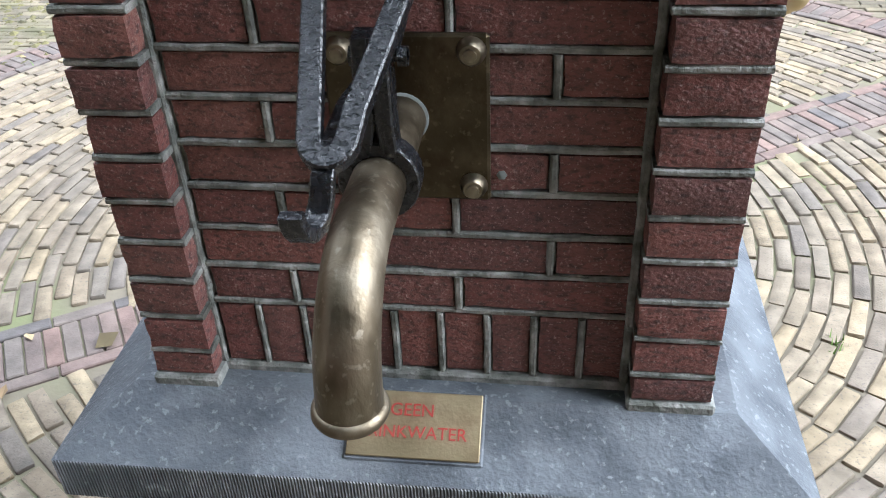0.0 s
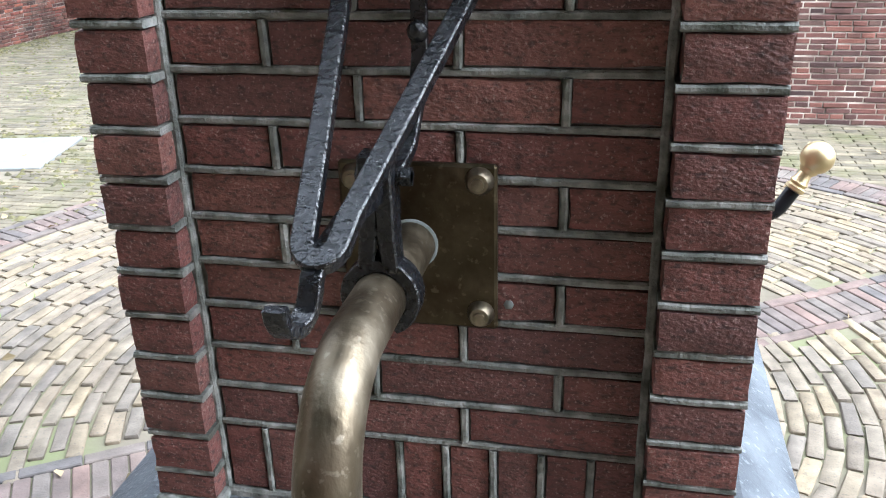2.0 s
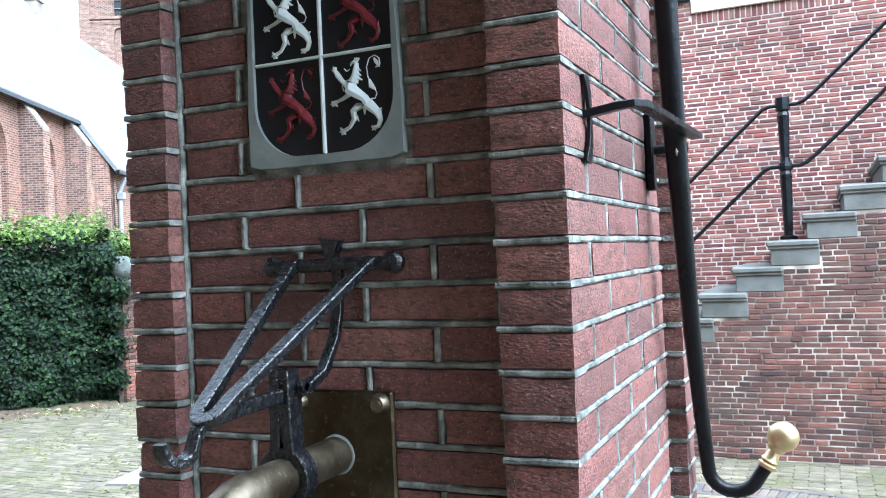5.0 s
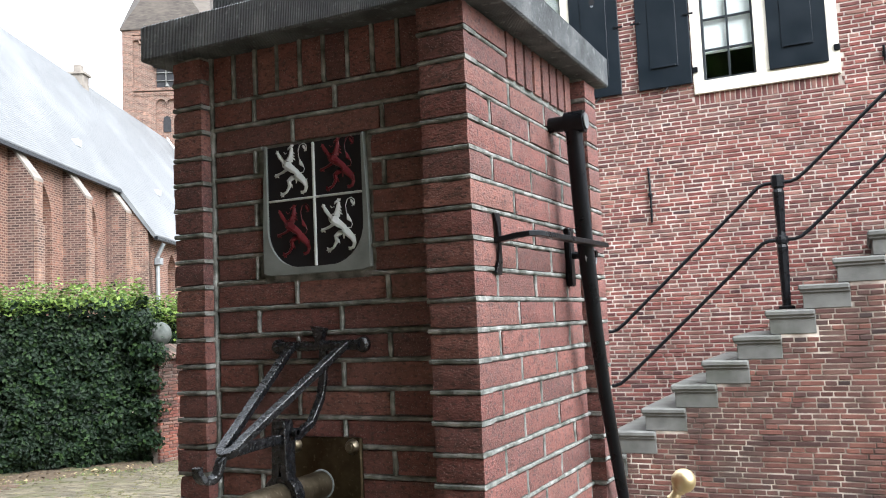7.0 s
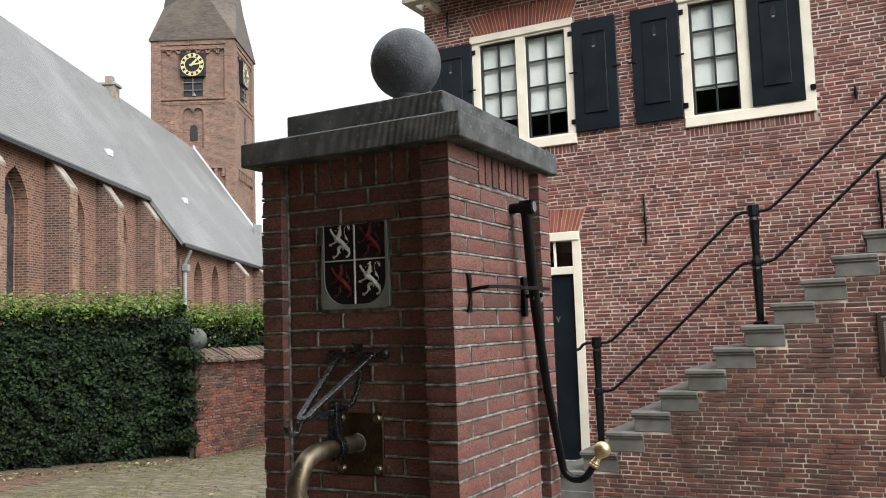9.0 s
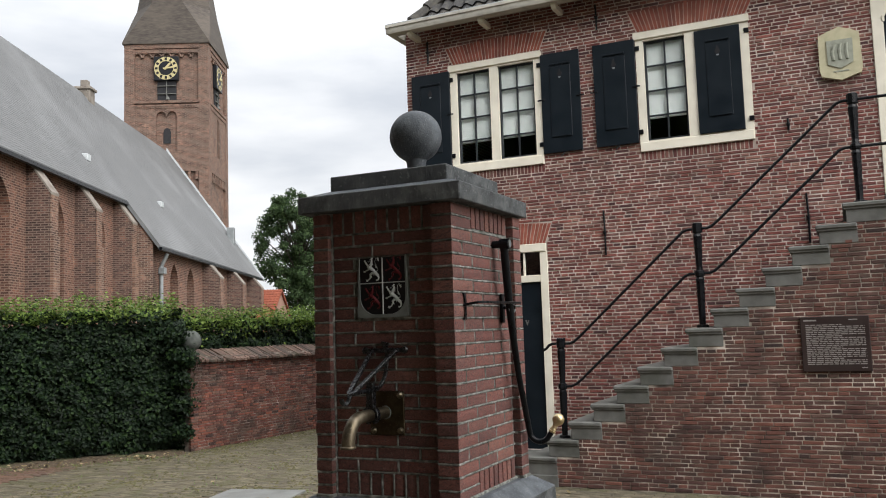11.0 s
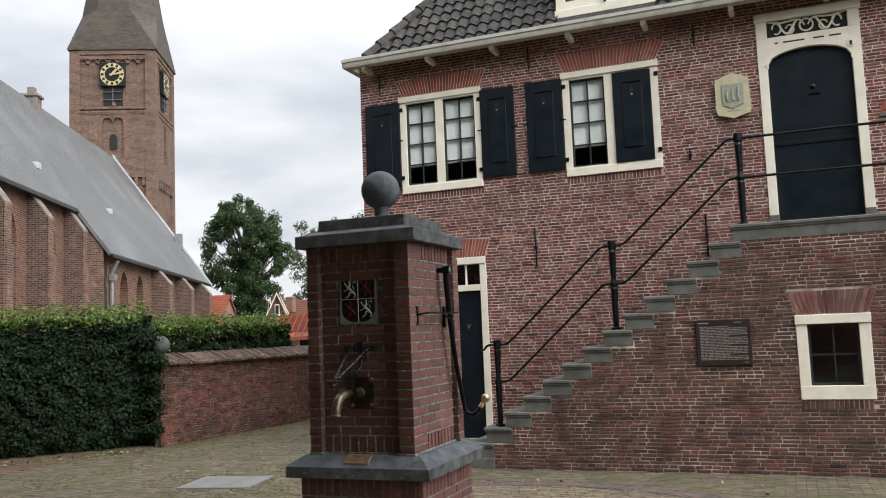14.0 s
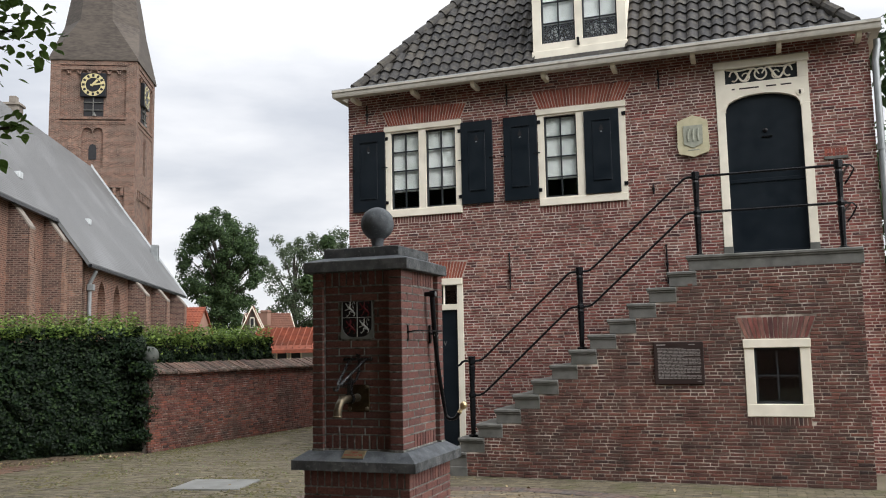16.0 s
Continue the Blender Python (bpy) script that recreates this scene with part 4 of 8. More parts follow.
# forged bucket bracket over the spout
BY = -0.016
brk = pump_part("bucket_bracket", Solid().tube([(-0.098, BY, 1.701), (0.090, BY, 1.701)], 0.0095, 12), M_FORGED, None, "black forged iron bucket bracket with hook", True)
for bx in (-0.098, 0.090):
    ends = Solid().lathe([(0.012, 0.0), (0.0145, 0.004), (0.0145, 0.012), (0.010, 0.018), (0.001, 0.020)], (0, 0, 0), 14, Matrix.Translation((bx, 0.0, 1.701)) @ Matrix.Rotation(radians(90), 4, "X"))
    pump_part("bracket_end", ends, M_FORGED, brk, smooth=True)
wedge = Solid().prism([(-0.003, 1.698), (0.008, 1.698), (0.009, 1.714), (0.016, 1.733), (-0.013, 1.738), (-0.005, 1.714)], -0.025, -0.008)
pump_part("wedge", wedge, M_FORGED, brk)
JX, JY, JZ = -0.012, -0.264, 1.545
fork = [(-0.058, BY - 0.004, 1.704), (JX - 0.016, JY + 0.026, JZ + 0.017)]
fork += [(JX - 0.014 * math.cos(radians(q)), JY + 0.010 - 0.016 * math.sin(radians(q)), JZ + 0.0065 - 0.0104 * math.sin(radians(q))) for q in range(0, 181, 20)]
fork += [(JX + 0.016, JY + 0.026, JZ + 0.017), (0.062, BY - 0.004, 1.704)]
# one plain iron all over; the upper face brightens only by reflected sky
pump_part("bracket_arm", Solid().strap(fork, [0.016] + [0.0175] * (len(fork) - 2) + [0.016], 0.013, (1, 0, 0), (0, -0.546, 0.838)), M_FORGED, brk, "forked arm with a flat glossy upper face", True)
HOOK_Y, HOOK_Z = JY - 0.036, JZ - 0.024
hook = Solid().strap([(JX, JY + 0.016, JZ - 0.002), (JX, JY - 0.006, JZ - 0.005), (JX - 0.001, JY - 0.014, JZ - 0.012)] + [(JX - 0.002 - 0.00006 * q, HOOK_Y + 0.018 * math.cos(radians(q)), HOOK_Z - 0.017 * math.sin(radians(q))) for q in range(5, 177, 19)] + [(JX - 0.013, HOOK_Y - 0.019, HOOK_Z + 0.007)], [0.017, 0.016, 0.016] + [0.0165] * 10 + [0.0165], [0.010, 0.010, 0.010] + [0.0105] * 10 + [0.009], (1, 0, 0))
pump_part("hook", hook, M_FORGED, brk, "curled forged hook", True)
tail = Solid().strap([(0.010, -0.018, 1.696), (0.010, -0.022, 1.640), (0.008, -0.030, 1.605), (0.004, -0.055, 1.565), (0.0, -0.090, 1.548), (JX, -0.20, 1.545), (JX, JY + 0.01, JZ - 0.004)], 0.015, [0.009, 0.009, 0.010, 0.012, 0.015, 0.017, 0.014], (1, 0, 0))
pump_part("support_strap", tail, M_FORGED, brk, smooth=True)
for dx in (-0.0072, 0.0072):
    cl = Solid().strap([(dx - 0.006, -0.128, 1.578), (dx - 0.006, -0.126, 1.545), (dx * 1.1 - 0.007, -0.125, 1.505), (dx * 1.6 - 0.008, -0.125, 1.472)], [0.024, 0.030, 0.028, 0.024], [0.014, 0.016, 0.016, 0.014], (0, 1, 0))
    pump_part("clamp_leg", cl, M_FORGED, brk, smooth=True)
rivet = Solid().lathe([(0.010 * math.cos(radians(q)), 0.010 * math.sin(radians(q))) for q in range(-80, 90, 16)] + [(0.0005, 0.010)], (0.010, -0.028, 1.662), 14)
pump_part("rivet", rivet, M_FORGED, brk, smooth=True)
ring = Solid().strap([(SPX + 0.0300 * math.sin(radians(a)), -0.125, SPZ + 0.0312 * math.cos(radians(a))) for a in range(-166, 167, 12)], 0.024, 0.013, (0, 1, 0))
pump_part("clamp_ring", ring, M_FORGED, brk, "iron ring round the spout", True)
bolt2 = Solid().tube([(-0.026, -0.120, 1.556), (0.022, -0.120, 1.556)], 0.005, 8)
bolt2.tube([(0.014, -0.120, 1.556), (0.022, -0.120, 1.556)], 0.009, 6)
bolt2.tube([(-0.026, -0.120, 1.556), (-0.019, -0.120, 1.556)], 0.009, 6)
pump_part("clamp_bolt", bolt2, M_FORGED, brk)

# pump handle on the side
lever = Solid()
lp = [(0.384, 0.400, 2.150), (0.384, 0.412, 2.06), (0.385, 0.432, 1.90), (0.386, 0.47, 1.72), (0.385, 0.52, 1.56), (0.386, 0.585, 1.40), (0.388, 0.615, 1.315)]
lr = [0.0185, 0.0185, 0.018, 0.016, 0.0145, 0.0135, 0.013]
for a in range(15, 136, 15):
    lp.append((0.433 - 0.045 * math.cos(radians(a)), 0.622 + 0.02 * a / 135, 1.300 - 0.045 * math.sin(radians(a))))
    lr.append(0.0128)
lp.append((0.486, 0.650, 1.300))
lr.append(0.0125)
lever.tube(lp, lr, 12)
handle = pump_part("pump_handle", lever, M_IRON, None, "long black iron pump handle curved up at its end", True)
kd = Vector((0.5, 0.12, 0.86)).normalized()
mk = Matrix.Translation((0.484, 0.649, 1.297)) @ kd.to_track_quat("Z", "Y").to_matrix().to_4x4()
kn = Solid().lathe([(0.0135, 0.0), (0.017, 0.002), (0.017, 0.008), (0.013, 0.011), (0.016, 0.016), (0.013, 0.021), (0.011, 0.034), (0.0155, 0.039)] + [(0.0275 * math.cos(radians(q)), 0.065 + 0.0275 * math.sin(radians(q))) for q in range(-54, 90, 12)] + [(0.001, 0.0925)], (0, 0, 0), 24, mk)
pump_part("knob", kn, M_BRASS_KNOB, handle, "turned polished brass knob", True)
pv = Solid().tube([(0.325, 0.400, 2.148), (0.412, 0.400, 2.148)], 0.017, 14)
pv.tube([(0.368, 0.400, 2.148), (0.410, 0.400, 2.148)], 0.024, 18)
pump_part("pivot_pin", pv, M_IRON, handle, "round iron pivot pin", True)
washer = Solid().tube([(0.410, 0.400, 2.148), (0.414, 0.400, 2.148)], 0.017, 14)
pump_part("pivot_cap", washer, M_ZINC, handle, "bare metal pivot cap", True)
guide = Solid().strap([(0.330, 0.066, 1.876), (0.368, 0.068, 1.882), (0.388, 0.074, 1.885), (0.397, 0.092, 1.886), (0.401, 0.14, 1.886), (0.412, 0.49, 1.887)], 0.010, 0.019, (0, 0, 1))
gd = pump_part("handle_guide", guide, M_IRON, None, "flat iron guide bar beside the handle", True)
anc = Solid().strap([(0.333, 0.064, 1.926), (0.336, 0.066, 1.905), (0.337, 0.066, 1.88), (0.337, 0.066, 1.86), (0.336, 0.066, 1.838), (0.333, 0.064, 1.816)], [0.026, 0.018, 0.010, 0.010, 0.018, 0.026], 0.005, (0, 1, 0))
pump_part("fishtail_anchor", anc, M_IRON, gd, smooth=True)
gp = Solid().box(0.331, 0.345, 0.455, 0.485, 1.80, 1.93, 0.003)
gp.tube([(0.338, 0.470, 1.868), (0.40, 0.470, 1.868)], 0.008, 10)
pump_part("guide_plate", gp, M_IRON, gd)
pump_part("mortar_spot", Solid().lathe([(0.0062, 0), (0.0055, 0.002), (0.003, 0.0036), (0.001, 0.004)], (0, 0, 0), 6, Matrix.Translation((0.090, -0.001, 1.381)) @ Matrix.Rotation(radians(90), 4, "X")), M_SHIELD_STONE, None, "small pale splash of mortar", True)
ringb = Solid()
for dy in (-0.024, 0.022):
    ringb.tube([(0.388, 0.462 + dy + 0.012 * math.cos(radians(a)), 1.862 + 0.016 * math.sin(radians(a))) for a in range(0, 361, 24)], 0.004, 6)
pump_part("guide_ring", ringb, M_ZINC, gd, "small bare iron rings", True)

# brass notice set in the slab
slope = math.atan2(0.058, 0.0865)
mp_ = Matrix.Translation((-0.0075, -0.0668, 1.0763)) @ Matrix.Rotation(slope, 4, "X")
grout = Solid().box(-0.083, 0.082, -0.044, 0.042, -0.010, 0.0025, 0.002, mp_)
notice = pump_part("notice_plaque", Solid().box(-0.079, 0.078, -0.039, 0.039, -0.004, 0.006, 0.001, mp_), M_PLAQUE, None, "brass plaque with red lettering")
pump_part("grout_edge", grout, M_BLUESTONE, notice)


def lettering(txt, size, m, mat, parent, name="lettering", space=1.0):
    cu = bpy.data.curves.new(name, "FONT")
    cu.body, cu.size, cu.align_x, cu.extrude, cu.space_character = txt, size, "CENTER", 0.0004, space
    tmp = bpy.data.objects.new("tmp_text", cu)
    me = bpy.data.meshes.new_from_object(tmp)
    bpy.data.objects.remove(tmp)
    me.name = name
    me.transform(m)
    me.materials.clear()
    me.materials.append(mat)
    return pump_part(name, me, mat, parent)


lettering("GEEN", 0.021, mp_ @ Matrix.Translation((-0.004, 0.010, 0.0066)), M_RED_PAINT, notice)
lettering("DRINKWATER", 0.0205, mp_ @ Matrix.Translation((-0.004, -0.016, 0.0066)), M_RED_PAINT, notice)

# ---- the old town hall ----
HW, SW = 7.31, 5.95          # planes of the front wall and of the stair wall
HX0, HX1, H_TOP = -3.665, 4.19, 5.965
hall = thing("town_hall", "old two-storey brick town hall with outside stair and pantile roof", "house", (0.3, 10.5, G))
hall_inv = Matrix.Translation((-0.3, -10.5, -G))


def hall_part(name, body, mat, parent=None, label="", smooth=False, kind=""):
    ob = part(name, body, mat, parent or hall, label, smooth, kind)
    if parent is None:
        ob.matrix_parent_inverse = hall_inv
    return ob


# openings in the front wall: x0, x1, z0, z1
OPEN = [(-2.99, -1.69, 3.90, 5.36), (-0.445, 0.885, 3.90, 5.36), (2.18, 3.41, 2.87, 5.75), (-2.80, -1.712, 0.22, 2.835)]
ARCHES = [(-2.95, -1.70, 5.385, 5.62, -3.055, -1.595), (-0.42, 0.865, 5.385, 5.64, -0.52, 1.0), (-2.78, -1.73, 2.842, 3.085, -2.875, -1.64)]


front = cell_wall([HX0 + 0.006, HX1 - 0.006] + [v for o in OPEN for v in o[:2]], [G - 0.1, H_TOP] + [v for o in OPEN for v in o[2:]],
                  lambda x, z: not any(o[0] < x < o[1] and o[2] < z < o[3] for o in OPEN), HW + 0.003, HW + 0.32)
front_wall = hall_part("front_wall", front, M_HOUSE_MORTAR, None, "weathered small-brick front wall with pale joints")
M_HOUSE_SIDE = masonry("town_hall_side", [(0.2, 0.09, 0.075), (0.15, 0.07, 0.06)], (0.4, 0.34, 0.3), 0.0485, 0.17, 0.008, 0)
for x0, x1, y0, y1 in ((HX0 + 0.006, HX0 + 0.3, HW + 0.32, 13.9), (HX1 - 0.3, HX1 - 0.006, HW + 0.32, 13.9), (HX0 + 0.006, HX1 - 0.006, 13.9, 14.2)):
    hall_part("plain_wall", Solid().box(x0, x1, y0, y1, G - 0.1, H_TOP), M_HOUSE_SIDE, None, "weathered brick side wall")
# plain inner surfaces, near-black so the rooms look unlit
hall_part("room_floor", Solid().box(HX0 + 0.3, HX1 - 0.3, HW + 0.33, 13.9, 2.80, 2.9), M_UNLIT)
hall_part("room_wall", Solid().box(HX0 + 0.3, HX1 - 0.3, 9.6, 9.7, G, H_TOP), M_UNLIT)
hall_part("room_ceiling", Solid().box(HX0 + 0.3, HX1 - 0.3, HW + 0.33, 13.9, 5.70, 5.8), M_UNLIT)

BH, BL = 0.0428, 0.184     # course, brick run


def lay(solid, x0, x1, y, z0, z1, openings, rng, blocked=None, singles=None, back=0.03, arches=(), joint=0.0118):
    """Courses of small bricks on a wall that faces -y; each brick stands proud of the joints by a little."""
    k, z = 0, z0
    while z < z1 - 0.02:
        x = x0 - BL * (0, 0.52, 0.27, 0.77)[k % 4]
        header = k % 2 == 1
        while x < x1:
            ln = (BL * 0.52 if header and rng.random() < 0.8 else BL) * rng.uniform(0.94, 1.06)
            if not header and rng.random() < 0.12:
                ln = BL * 0.52
            a, b = max(x, x0), min(x + ln - joint, x1)
            x += ln
            zt = min(z + BH - joint, z1)
            pieces = [(a, b)]
            zc = (z + zt) / 2
            cuts = []
            for ax0, ax1, az0, az1, at0, at1 in arches:
                if az0 - 0.015 < zc < az1 + 0.015:
                    k_ = (zc - az0) / (az1 - az0)
                    cuts.append((ax0 + (at0 - ax0) * k_ - 0.006, ax1 + (at1 - ax1) * k_ + 0.006, z - 1, z + 1))
            for o in list(openings) + cuts:
                if o[2] < z + BH * 0.6 and o[3] > z + BH * 0.3:
                    nxt = []
                    for p, q in pieces:
                        if q <= o[0] or p >= o[1]:
                            nxt.append((p, q))
                        else:
                            if p < o[0] - 0.02:
                                nxt.append((p, o[0] - 0.004))
                            if q > o[1] + 0.02:
                                nxt.append((o[1] + 0.004, q))
                    pieces = nxt
            for p, q in pieces:
                if q - p < 0.02 or (blocked and blocked((p + q) / 2, (z + zt) / 2)):
                    continue
                yf = y - 0.002 + rng.uniform(-0.0035, 0.0025)
                dz = rng.uniform(-0.002, 0.002)
                if singles and singles(p, q, z):
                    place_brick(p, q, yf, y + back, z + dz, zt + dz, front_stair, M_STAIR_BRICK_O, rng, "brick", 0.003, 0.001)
                else:
                    e = 0.0035
                    solid.add([(p, yf + e, z + dz), (q, yf + e, z + dz), (q, yf + e, zt + dz), (p, yf + e, zt + dz),
                               (p + e, yf, z + e + dz), (q - e, yf, z + e + dz), (q - e, yf, zt - e + dz), (p + e, yf, zt - e + dz),
                               (p, y + back, z + dz), (q, y + back, z + dz), (q, y + back, zt + dz), (p, y + back, zt + dz)],
                              [(4, 5, 6, 7), (0, 1, 5, 4), (1, 2, 6, 5), (2, 3, 7, 6), (3, 0, 4, 7), (0, 8, 9, 1), (1, 9, 10, 2), (2, 10, 11, 3), (3, 11, 8, 0)])
        z += BH
        k += 1


rng = random.Random(7)
fb = Solid()
# soldier courses under the two window sills
SILLS = [(-2.99, -1.69, 3.78, 3.885), (-0.445, 0.885, 3.78, 3.885)]
STEP_X0, STEP_Z0, STEP_DX, STEP_DZ = -1.368, 0.543, 0.2600, 0.1935


def under_stair(x, z):
    """Behind the stair block, where no brick of the front wall can be seen."""
    if x > 3.72 or x < -1.0:
        return False
    n = (x - STEP_X0) / STEP_DX
    return z < min(2.8, STEP_Z0 + STEP_DZ * n) - 0.35


lay(fb, HX0, HX1, HW, G + 0.01, H_TOP - 0.03, OPEN + SILLS, rng, under_stair, arches=ARCHES)
for x0, x1, z0, z1 in SILLS:
    x, z0 = x0, G + 0.01 + BH * math.ceil((z0 - 0.6 * BH - G - 0.01) / BH)
    while x < x1 - 0.03:
        fb.box(x, x + 0.038, HW - 0.002, HW + 0.03, z0, z1, 0.003)
        x += 0.0485
hall_part("front_brickwork", fb, M_HOUSE_BRICK, front_wall, kind="stuff")


def brick_arch(x0, x1, z0, z1, t0, t1, y, parent, n, crown, mat=M_ARCH):
    """A flat arch of upright wedge-cut bricks; each brick is a part."""
    for i in range(n):
        a0, a1 = x0 + (x1 - x0) * i / n + 0.0055, x0 + (x1 - x0) * (i + 1) / n - 0.0055
        b0, b1 = t0 + (t1 - t0) * i / n + 0.0055, t0 + (t1 - t0) * (i + 1) / n - 0.0055
        rise = crown * math.sin(math.pi * (i + 0.5) / n)
        hall_part("arch_brick", Solid().prism([(a0, z0), (a1, z0), (b1, z1 + rise), (b0, z1 + rise)], y - 0.003, y + 0.03), mat, parent)


for x0, x1, z0, z1, t0, t1 in ARCHES:
    brick_arch(x0, x1, z0, z1, t0, t1, HW, front_wall, round((x1 - x0) / 0.044), 0.03)


def bars(solid, x0, x1, z0, z1, y0, y1, w):
    """A rectangular frame of bars w wide."""
    solid.box(x0, x0 + w, y0, y1, z0, z1, 0.003)
    solid.box(x1 - w, x1, y0, y1, z0, z1, 0.003)
    solid.box(x0 + w, x1 - w, y0, y1, z0, z0 + w, 0.003)
    solid.box(x0 + w, x1 - w, y0, y1, z1 - w, z1, 0.003)
    return solid


def sash(parent, x0, x1, z0, z1, y, cols, rows, mat=M_SASH):
    s = bars(Solid(), x0, x1, z0, z1, y, y + 0.04, 0.026)
    for i in range(1, cols):
        x = x0 + (x1 - x0) * i / cols
        s.box(x - 0.009, x + 0.009, y + 0.004, y + 0.036, z0 + 0.02, z1 - 0.02)
    for i in range(1, rows):
        z = z0 + (z1 - z0) * i / rows
        s.box(x0 + 0.02, x1 - 0.02, y + 0.006, y + 0.034, z - 0.009, z + 0.009)
    hall_part("sash", s, mat, parent, "dark-painted small-paned sash")
    rr = random.Random(int(x0 * 100))
    for i in range(cols):
        for k in range(rows):
            a, b = x0 + (x1 - x0) * i / cols + 0.008, x0 + (x1 - x0) * (i + 1) / cols - 0.008
            c, d = z0 + (z1 - z0) * k / rows + 0.008, z0 + (z1 - z0) * (k + 1) / rows - 0.008
            t = Matrix.Translation(((a + b) / 2, y + 0.02, (c + d) / 2)) @ Euler((rr.uniform(-0.012, 0.012), 0, rr.uniform(-0.012, 0.012))).to_matrix().to_4x4()
            p = hall_part("pane", Solid().box(-(b - a) / 2, (b - a) / 2, -0.0015, 0.0015, -(d - c) / 2, (d - c) / 2, 0, t), M_GLASS, parent)
            p.visible_shadow = False


def curtain(parent, x0, x1, z0, z1, y):
    """A white cloth blind hanging in three shallow folds, with a hem bar."""
    vs, fs, n, m = [], [], 24, 6
    for k in range(n + 1):
        z = z0 + (z1 - z0) * k / n
        sag = 0.010 * (1 - (k * 3 / n) % 1.0)
        for i in range(m + 1):
            x = x0 + (x1 - x0) * i / m
            vs.append((x, y - sag + 0.0015 * math.sin(i * 1.9 + k * 0.4), z))
    a = (n + 1) * (m + 1)
    vs += [(x, v + 0.012, z) for x, v, z in vs]
    for k in range(n):
        for i in range(m):
            q = k * (m + 1) + i
            fs += [(q, q + 1, q + m + 2, q + m + 1), (a + q + 1, a + q, a + q + m + 1, a + q + m + 2)]
    s = Solid().add(vs, fs)
    s.box(x0, x1, y - 0.012, y + 0.008, z0 - 0.014, z0 + 0.004, 0.003)
    hall_part("window_blind", s, M_CURTAIN, parent, "white cloth blind drawn down most of the window")


def lace(parent, x0, x1, z0, z1, y):
    """A small lace ornament hanging in the lowest panes."""
    s, rr = Solid(), random.Random(int(x0 * 50) + 5)
    for i in range(46):
        x, z = rr.uniform(x0, x1), rr.uniform(z0, z1)
        if abs(x - (x0 + x1) / 2) / (x1 - x0) + abs(z - (z0 + z1) / 2) / (z1 - z0) < 0.62:
            r = rr.uniform(0.008, 0.018)
            s.tube([(x + r * math.cos(radians(q)), y, z + r * math.sin(radians(q))) for q in range(0, 361, 60)], 0.0028, 4, False)
    hall_part("lace", s, M_CURTAIN, parent, "white lace ornament behind the glass", kind="stuff")


def window(x0, x1, z0, z1, halves, label):
    mid = (x0 + x1) / 2 - 0.01
    cols = (x0, x0 + 0.095, mid - 0.06, mid + 0.06, x1 - 0.095, x1)
    f = cell_wall(cols, (z0 - 0.03, z0 + 0.10, z1 - 0.11, z1), lambda x, z: not (z0 + 0.10 < z < z1 - 0.11 and (cols[1] < x < cols[2] or cols[3] < x < cols[4])), HW - 0.018, HW + 0.11)
    w = hall_part("window", f, M_WHITE, None, label)
    hall_part("window_sill", Solid().box(x0 + 0.004, x1 - 0.004, HW - 0.030, HW - 0.017, z0 - 0.03, z0 + 0.085, 0.006), M_WHITE, w)
    hall_part("window_head", Solid().box(x0 - 0.022, x1 + 0.016, HW - 0.040, HW - 0.017, z1 - 0.085, z1 + 0.004, 0.005), M_WHITE, w)
    for xe, d in ((x0 + 0.02, 1), (x1 - 0.02, -1)):
        for z in (z0 + 0.22, z1 - 0.19):
            hall_part("hinge", Solid().box(xe - 0.028, xe + 0.028, HW - 0.034, HW - 0.016, z - 0.028, z + 0.028, 0.004), M_IRON, w, "black iron shutter hinge")
    for side, kind in zip((0, 1), halves):
        a, b = ((x0 + 0.095, mid - 0.06), (mid + 0.06, x1 - 0.095))[side]
        if kind == "sash":
            sash(w, a, b, z0 + 0.10, z1 - 0.11, HW + 0.02, 2, 4)
            curtain(w, a + 0.004, b - 0.004, z0 + 0.10 + 0.30, z1 - 0.115, HW + 0.078)
        else:
            shutter(w, a, b, z0 + 0.10, z1 - 0.105, HW - 0.014, True)
    return w


